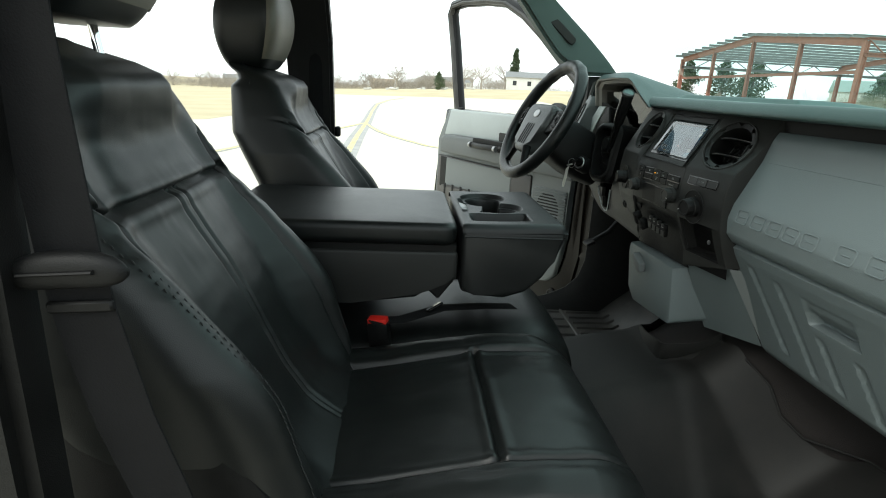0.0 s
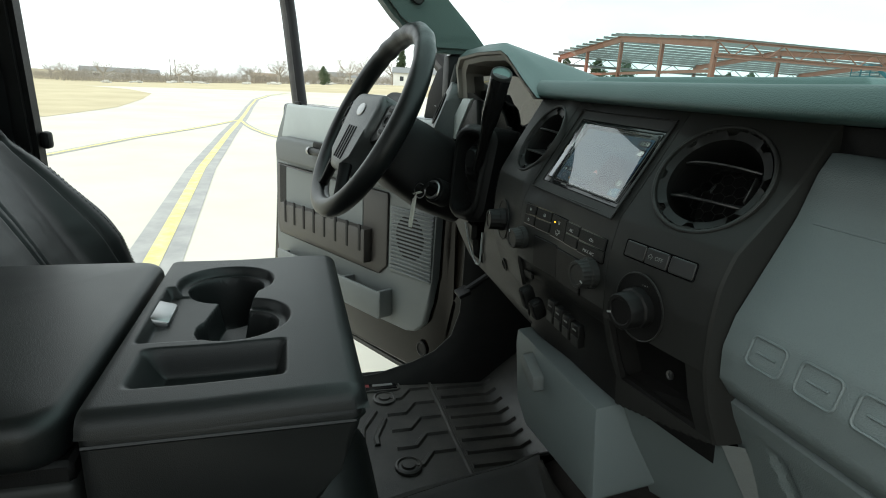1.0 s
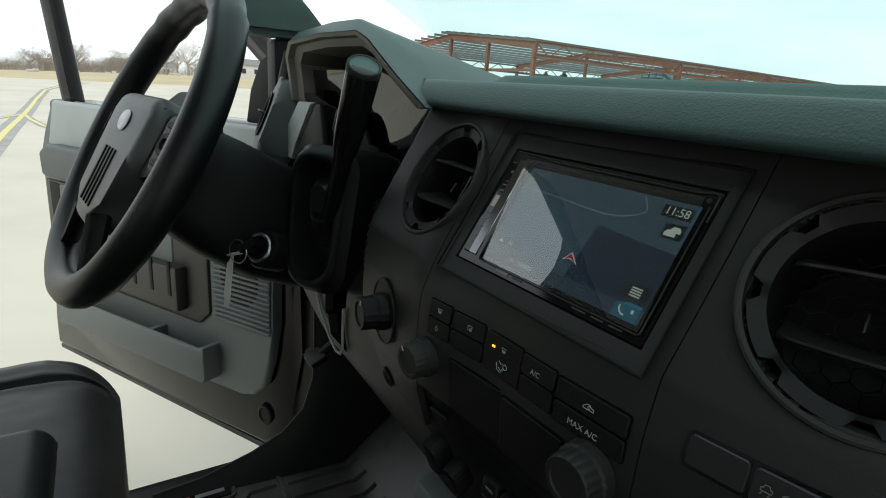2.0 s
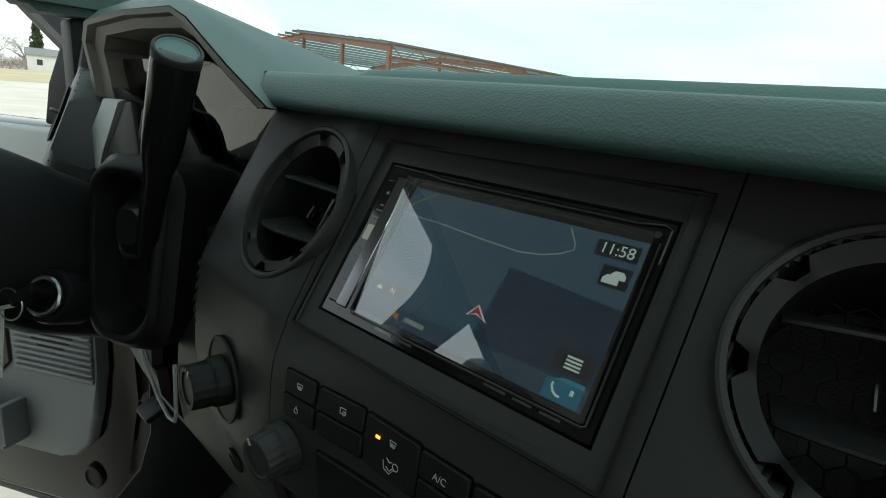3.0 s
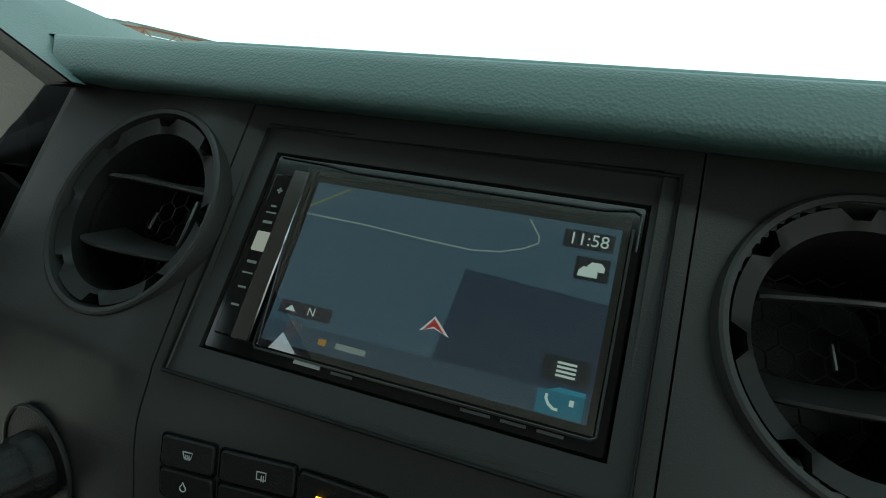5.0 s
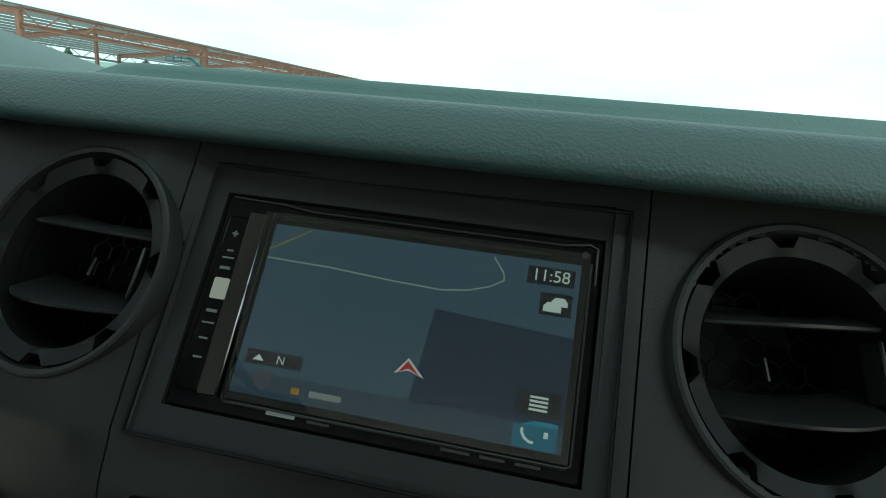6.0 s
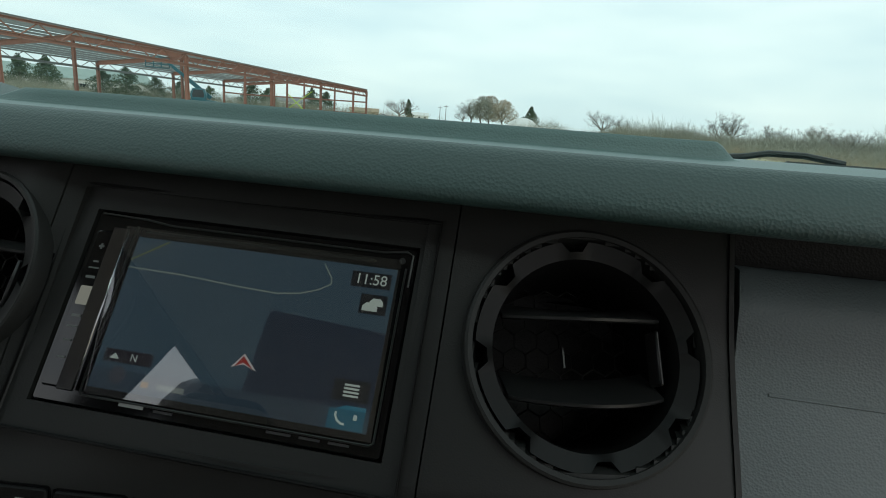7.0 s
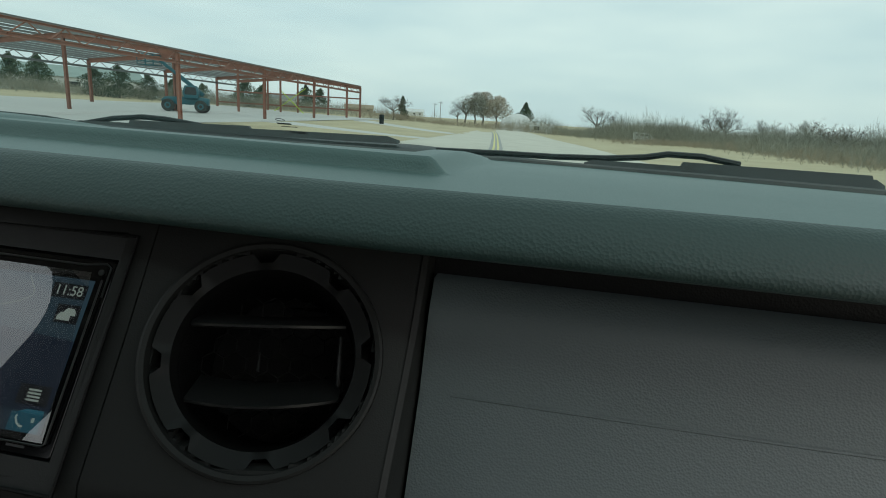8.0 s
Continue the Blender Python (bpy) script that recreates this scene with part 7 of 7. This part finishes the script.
for dx in (-0.9, 0.0, 0.9):
    for dy in (-0.6, 0.6):
        tube(bm, [P0 + Vector((dx, dy, 0)), P0 + Vector((dx, dy, 1.0))], 0.04, 5)
for z in (0.0, 0.35, 0.7, 1.0):
    tube(bm, [P0 + Vector(q) for q in ((-0.9, -0.6, z), (0.9, -0.6, z), (0.9, 0.6, z), (-0.9, 0.6, z))], 0.035, 5, True)
part("work_platform", bm, TEAL, lift)


# ---------------------------------------------------------------- trees, brush and far buildings
def limb(bm, p, d, length, r, depth, rng, spread=0.55):
    n = 4 if depth > 1 else 2
    pts, rs_ = [p.copy()], [r]
    for i in range(n):
        d = (d + Vector((rng.uniform(-1, 1), rng.uniform(-1, 1), rng.uniform(-0.5, 0.8))) * 0.16).normalized()
        p = p + d * length / n
        pts.append(p.copy())
        rs_.append(max(0.004, r * (1 - 0.55 * (i + 1) / n)))
    tube(bm, pts, rs_, 5 if r > 0.05 else 3)
    if depth:
        for k in range(rng.randint(3, 4) if depth > 1 else rng.randint(4, 6)):
            t = rng.uniform(0.4, 1.0)
            q = pts[min(n, max(1, int(t * n)))]
            e = (d + Vector((rng.uniform(-1, 1), rng.uniform(-1, 1), rng.uniform(-0.35, 0.8))) * (spread + 0.35)).normalized()
            limb(bm, q, e, length * rng.uniform(0.5, 0.78), rs_[-1] * rng.uniform(0.55, 0.8), depth - 1, rng, spread)


def bare_tree(name, x, y, h, seed, label="bare winter tree with grey spreading branches", leaves=None, depth=4, wood=BARK, flat=0.0):
    rng = random.Random(seed)
    z = ground_z(x, y)
    t = thing(name, (x, y, z), label, "tree", "bare trees")
    bm = B()
    tube(bm, [(x, y, z - 0.2), (x + 0.02 * h, y, z + 0.14 * h), (x + 0.03 * h * rng.uniform(-1, 1), y, z + 0.28 * h)], [0.030 * h, 0.024 * h, 0.020 * h], 7)
    part("trunk", bm, wood, t, "", 60)
    bm = B()
    count = 8 if flat else 5
    for k in range(count):
        a = 2 * math.pi * k / count + rng.uniform(-0.4, 0.4)
        rise = 0.9 - flat * rng.random()
        limb(bm, Vector((x, y, z + h * rng.uniform(0.2, 0.28))), Vector((math.cos(a) * 0.7, math.sin(a) * 0.7, rise)).normalized(), h * 0.34, 0.013 * h, depth - 1, rng, 0.55 + 0.4 * flat)
    crown = part("crown", bm, wood, t, "", 0)
    if leaves:
        bm = B()
        scatter_cards(bm, rng, [((x, y, z + h * 0.56), (h * 0.40, h * 0.40, h * 0.38)), ((x + 0.24 * h, y, z + h * 0.45), (h * 0.28, h * 0.28, h * 0.26)), ((x - 0.22 * h, y, z + h * 0.50), (h * 0.26, h * 0.26, h * 0.28)), ((x + 0.05 * h, y, z + h * 0.75), (h * 0.22, h * 0.22, h * 0.20))], 3800, h * 0.020)
        part("dry_leaves", bm, leaves, t, "", 0)
    return t


def scatter_cards(bm, rng, blobs, count, size):
    """Many small leaf clumps through uneven ellipsoids, thinner towards their edges."""
    for _ in range(count):
        c, r = blobs[rng.randrange(len(blobs))]
        while True:
            v = Vector((rng.uniform(-1, 1), rng.uniform(-1, 1), rng.uniform(-1, 1)))
            if v.length < 1 and noise.noise(v * 2.3 + Vector(c) * 0.7) > -0.25:
                break
        p = Vector(c) + Vector((v.x * r[0], v.y * r[1], v.z * r[2]))
        a = Vector((rng.uniform(-1, 1), rng.uniform(-1, 1), rng.uniform(-1, 1))).normalized() * size * rng.uniform(0.5, 1.3)
        b = a.cross(Vector((rng.uniform(-1, 1), rng.uniform(-1, 1), rng.uniform(-1, 1)))).normalized() * size * rng.uniform(0.4, 0.9)
        bm.faces.new([bm.verts.new(q) for q in (p - a, p + b * 0.6, p + a, p - b)])


def cedar(x, y, h, seed, wide=0.30):
    rng = random.Random(seed)
    z = ground_z(x, y)
    t = thing("cedar_tree", (x, y, z), "dark green cedar with a ragged cone of foliage", "tree", "cedars")
    bm = B()
    tube(bm, [(x, y, z - 0.2), (x, y, z + h * 0.9)], [0.03 * h, 0.008 * h], 6)
    part("trunk", bm, BARK, t)
    bm = B()
    blobs = []
    for i in range(30):
        f = (i + 0.5) / 30
        a = rng.uniform(0, 2 * math.pi)
        full = math.sin(math.pi * min(1, 0.28 + 0.72 * f)) ** 0.9 if wide > 0.3 else (1 - f) ** 0.8
        w = wide * h * max(0.12, full) * rng.uniform(0.55, 1.0)
        blobs.append(((x + math.cos(a) * w * 0.6, y + math.sin(a) * w * 0.6, z + h * (0.05 + 0.88 * f)), (w * 0.55 + 0.04 * h, w * 0.55 + 0.04 * h, h * 0.09)))
    scatter_cards(bm, rng, blobs, 4200, h * 0.026)
    part("crown", bm, CEDAR, t, "", 0)


def brush(name, places, seed, mat, count, tall, label):
    """Uncountable undergrowth: shrubs of many thin spreading twigs."""
    rng = random.Random(seed)
    verts, faces = [], []

    def twig(p, d, w):
        s = Vector((-d.y + 0.3, d.x, 0.1)).normalized() * w
        i = len(verts)
        m = p + d * 0.55 + Vector((rng.gauss(0, 0.06), rng.gauss(0, 0.06), 0)) * d.length
        verts.extend((p - s, p + s, m + s * 0.7, m - s * 0.7, p + d))
        faces.extend(((i, i + 1, i + 2, i + 3), (i + 3, i + 2, i + 4)))
        return m

    for _ in range(count):
        (x0, y0), (x1, y1), w = places[rng.randrange(len(places))]
        f = rng.random()
        x, y = x0 + (x1 - x0) * f + rng.gauss(0, w), y0 + (y1 - y0) * f + rng.gauss(0, w)
        base = Vector((x, y, ground_z(x, y) - 0.05))
        h = tall * rng.uniform(0.3, 0.8) * (0.9 + 0.9 * noise.noise((x * 0.09, y * 0.09, seed)))
        for k in range(4):
            d = Vector((rng.gauss(0, 0.50), rng.gauss(0, 0.50), 1)).normalized() * h * rng.uniform(0.45, 1)
            m = twig(base, d, 0.006 + 0.0018 * h)
            for q in range(5):
                e = (d.normalized() + Vector((rng.gauss(0, 0.7), rng.gauss(0, 0.7), rng.gauss(0.1, 0.4)))).normalized() * h * rng.uniform(0.2, 0.45)
                n = twig(m.lerp(base + d, rng.uniform(-0.3, 0.9)), e, 0.004 + 0.0016 * h)
                twig(n, (e + Vector((rng.gauss(0, 0.3), rng.gauss(0, 0.3), rng.gauss(0, 0.3))) * h * 0.4) * 0.6, 0.003 + 0.0015 * h)
    me = bpy.data.meshes.new(name)
    me.from_pydata([tuple(v) for v in verts], [], faces)
    me.materials.append(mat)
    return tagged(new(name, me), label, "brush", "", "stuff")


# by direction: angle from straight ahead (left minus), distance
def polar(az, d):
    return d * math.sin(radians(az)), d * math.cos(radians(az))


LEFT_TREES = [(-112 + 1.9 * i + 0.6 * math.sin(i * 2.3), 150 + 22 * math.sin(i * 1.7), 6.2 + 1.8 * math.sin(i * 3.1), 100 + i) for i in range(19)]
TREES = LEFT_TREES + [(-15.9, 96, 6.0, 1), (-8.6, 150, 9.5, 2), (4.6, 125, 9.0, 3), (6.6, 140, 7.5, 13), (15.2, 105, 7.5, 4), (16.2, 110, 8.0, 5), (19.7, 110, 6.5, 6), (25.3, 70, 5.2, 7), (22.6, 120, 7, 8), (-9.4, 150, 6.5, 9), (29.5, 80, 6, 14),
         (-84.4, 120, 7.6, 26), (-82.6, 118, 8.4, 27), (-80.2, 125, 8.0, 28), (-91.2, 132, 7.5, 24)]
for az, d_, h_, s_ in TREES:
    x_, y_ = polar(az, d_)
    bare_tree("bare_tree", x_, y_, h_, s_, wood=HAZETWIG if az < -70 else BARK, depth=4 if az < -100 else 5, flat=0.75)
for az, d_, h_, s_ in ((-5.4, 150, 8.6, 41), (-6.8, 155, 9.4, 42), (-7.6, 150, 8.8, 43)):
    x_, y_ = polar(az, d_)
    bare_tree("leafy_oak", x_, y_, h_, s_, "broad oak holding rust-brown dry leaves", RUSSET if s_ != 43 else TWIG)
for az, d_, h_, s_, w_ in ((-2.55, 150, 7.0, 51, 0.36), (-42.6, 96, 5.4, 52, 0.50), (-40.8, 94, 6.2, 53, 0.48), (-38.6, 97, 5.2, 54, 0.52), (-36.6, 100, 4.6, 67, 0.50), (-34.0, 104, 4.4, 68, 0.52), (-48.3, 110, 7.5, 55, 0.34), (-46.5, 112, 7.8, 56, 0.34), (-30.2, 105, 6.8, 57, 0.40), (-28.8, 110, 5.6, 58, 0.36), (-24.6, 118, 7.0, 59, 0.38), (-23.3, 120, 6.5, 60, 0.4), (-79.3, 118, 8.2, 61, 0.22), (-87.0, 95, 3.0, 62, 0.45), (-15.0, 100, 4.2, 63, 0.30), (-60.0, 75, 5.2, 64, 0.4), (-57.5, 78, 5.6, 65, 0.4), (-63.0, 80, 5.0, 66, 0.42)):
    x_, y_ = polar(az, d_)
    cedar(x_, y_, h_ * (0.74 if -49 < az < -22 else 1.0), s_, w_ * (1.3 if -49 < az < -22 else 1.0))


def belt(az0, d0, az1, d1, w):
    return (polar(az0, d0), polar(az1, d1), w)


brush("brush_right", [belt(2, 125, 12, 108, 6), belt(10, 108, 20, 92, 6), belt(18, 94, 30, 74, 5)], 71, TWIG, 8200, 4.7, "tangled grey-brown winter thicket beyond the field")
brush("brush_near", [belt(20, 82, 30, 62, 4), belt(28, 64, 41, 50, 4)], 76, TWIG, 3600, 2.7, "lower grey-brown brush along the field edge")
brush("brush_ahead", [belt(-18, 95, -9, 100, 3), belt(-10, 105, 3, 120, 3)], 72, RUSSET, 1200, 2.6, "low russet brush along the taxiway end")
brush("brush_left", [belt(-112, 165, -76, 150, 8)], 73, HAZETWIG, 4200, 4.4, "grey winter brush along the field edge")
brush("brush_behind", [belt(-50, 100, -22, 112, 5)], 74, TWIG, 2600, 3.2, "grey-green brush behind the steel frame")
brush("weeds", [belt(8, 85, 18, 78, 2.5), belt(18, 78, 32, 48, 2.5)], 75, RUSSET, 1800, 1.6, "dry russet weeds along the field edge")


def shed_house(name, az, d_, w, l, h, wall, roofm, label, turn=0.0):
    x, y = polar(az, d_)
    z = ground_z(x, y)
    m = Matrix.Translation((x, y, z - 0.1)) @ Matrix.Rotation(radians(turn - az), 4, "Z")
    t = thing(name, (x, y, z), label, "building")
    bm = B()
    box(bm, (0, 0, h / 2), (w, l, h), m)
    wall_ = part("wall", bm, wall, t)
    bm = B()
    prism(bm, [(-l / 2 - 0.3, h - 0.02), (l / 2 + 0.3, h - 0.02), (0, h + 0.22 * l)], -w / 2 - 0.3, w / 2 + 0.3, m @ Matrix(((0, 0, 1, 0), (1, 0, 0, 0), (0, 1, 0, 0), (0, 0, 0, 1))))
    part("roof", bm, roofm, t)
    for k in (-0.3, 0.05, 0.32):
        bm = B()
        box(bm, (k * w, -l / 2 - 0.02, h * 0.55), (w * 0.09, 0.06, h * 0.35), m, 0.0)
        part("window", bm, DARKGLASS, wall_)


shed_house("long_shed", -45.3, 120, 26, 9, 2.6, WHITEWALL, GREENROOF, "long white shed with a pale green roof", 12)
shed_house("far_house", -14.0, 330, 12, 8, 2.4, WHITEWALL, WHITEWALL, "small white far house")
shed_house("far_house", -19.5, 320, 16, 9, 2.4, TANWALL, TANWALL, "tan far house behind trees")
shed_house("far_house", -104.5, 250, 26, 8, 2.4, WHITEWALL, GALV, "long pale building on the far field edge")
shed_house("far_house", -99.0, 240, 16, 8, 2.4, WHITEWALL, WHITEWALL, "white gabled far house")
shed_house("far_house", -89.5, 215, 12, 6, 2.2, WHITEWALL, WHITEWALL, "low white far house")
shed_house("far_house", -86.0, 190, 17, 7, 2.3, WHITEWALL, GALV, "white far building beyond the field")
shed_house("far_house", -92.5, 240, 10, 7, 2.4, TANWALL, TANWALL, "small tan far house")
shed_house("far_house", -78.0, 112, 8, 5, 2.4, WHITEWALL, GALV, "pale grey storage building")
shed_house("far_house", -27.0, 200, 16, 8, 2.6, WHITEWALL, GALV, "pale far building behind the frame", 4)
# dome house
x_, y_ = polar(-3.25, 122)
dome = thing("dome_house", (x_, y_, ground_z(x_, y_)), "white concrete dome house with a small side wing", "building")
bm = B()
DMX = Matrix.Translation((x_, y_, ground_z(x_, y_) - 0.2))
lathe(bm, [(4.0 * math.cos(radians(a)), 3.7 * math.sin(radians(a))) for a in range(0, 91, 9)], DMX, 32, False)
part("dome_shell", bm, WHITEWALL, dome)
bm = B()
prism(bm, [(-1.6, 0), (1.6, 0), (1.6, 1.3), (0, 2.0), (-1.6, 1.3)], -2.8, 2.8, DMX @ Matrix.Translation((5.2, -1.5, 0)) @ Matrix(((0, 0, 1, 0), (1, 0, 0, 0), (0, 1, 0, 0), (0, 0, 0, 1))))
wing = part("wing", bm, WHITEWALL, dome)
bm = B()
box(bm, (4.4, -3.15, 0.95), (1.1, 0.12, 0.8), DMX)
part("window", bm, DARKGLASS, wing)
# litter bin, caravan, poles
x_, y_ = -19.9, 65.0
bin_ = thing("litter_bin", (x_, y_, ground_z(x_, y_)), "black litter bin standing beside the taxiway", "bin")
bm = B()
lathe(bm, [(0.27, 0.0), (0.30, 0.9), (0.33, 0.92), (0.33, 1.0), (0.22, 1.12), (0.0, 1.14)], Matrix.Translation((x_, y_, ground_z(x_, y_))), 20)
part("bin_body", bm, BEZEL2, bin_)
x_, y_ = polar(9.2, 97)
rv = thing("camper_van", (x_, y_, ground_z(x_, y_)), "white camper van parked at the brush edge", "camper van")
VMX = Matrix.Translation((x_, y_, ground_z(x_, y_))) @ Matrix.Scale(0.62, 4)
bm = B()
prism(bm, [(-2.6, 0.45), (2.5, 0.45), (2.6, 1.2), (2.0, 1.3), (1.6, 2.3), (-2.6, 2.35)], -1.0, 1.0, VMX @ Matrix(((1, 0, 0, 0), (0, 0, 1, 0), (0, 1, 0, 0), (0, 0, 0, 1))), 0.12, 2)
vb = part("van_body", bm, WHITEWALL, rv)
for k in (-1.8, -0.6, 0.6):
    bm = B()
    box(bm, (k, -1.0, 1.75), (0.8, 0.06, 0.45), VMX)
    part("window", bm, DARKGLASS, vb)
for k in (-1.6, 1.6):
    bm = B()
    lathe(bm, [(0.36, -0.12), (0.36, 0.12)], VMX @ Matrix.Translation((k, -0.9, 0.36)) @ Matrix.Rotation(radians(90), 4, "X"), 16)
    part("wheel", bm, TYRE, rv)
for az, d_, h_ in ((-11.2, 210, 6.5), (-11.8, 220, 6.0), (-100.6, 190, 6.6), (-100.2, 190, 6.6)):
    x_, y_ = polar(az, d_)
    p_ = thing("utility_pole", (x_, y_, ground_z(x_, y_)), "weathered wooden utility pole", "pole", "utility poles")
    bm = B()
    tube(bm, [(x_, y_, ground_z(x_, y_) - 0.3), (x_, y_, ground_z(x_, y_) + h_)], [0.13, 0.09], 8)
    part("pole", bm, BARK, p_)
    bm = B()
    box(bm, (x_, y_, ground_z(x_, y_) + h_ * 0.92), (1.8, 0.12, 0.14))
    part("cross_arm", bm, BARK, p_)
# debris rows on the field
rng = random.Random(5)
for i in range(14):
    az, d_ = rng.uniform(-106, -82), rng.uniform(85, 112)
    x_, y_ = polar(az, d_)
    r_ = thing("rubble_heap", (x_, y_, ground_z(x_, y_)), "pile of broken pale concrete on the field", "rubble", "rubble heaps")
    for k in range(4):
        bm = B()
        box(bm, (x_ + rng.gauss(0, 0.7), y_ + rng.gauss(0, 0.5), ground_z(x_, y_) + rng.uniform(0.08, 0.28)), (rng.uniform(0.5, 1.5), rng.uniform(0.3, 0.8), rng.uniform(0.12, 0.35)), ID, 0.05, 1)
        part("slab", bm, SLAB, r_)
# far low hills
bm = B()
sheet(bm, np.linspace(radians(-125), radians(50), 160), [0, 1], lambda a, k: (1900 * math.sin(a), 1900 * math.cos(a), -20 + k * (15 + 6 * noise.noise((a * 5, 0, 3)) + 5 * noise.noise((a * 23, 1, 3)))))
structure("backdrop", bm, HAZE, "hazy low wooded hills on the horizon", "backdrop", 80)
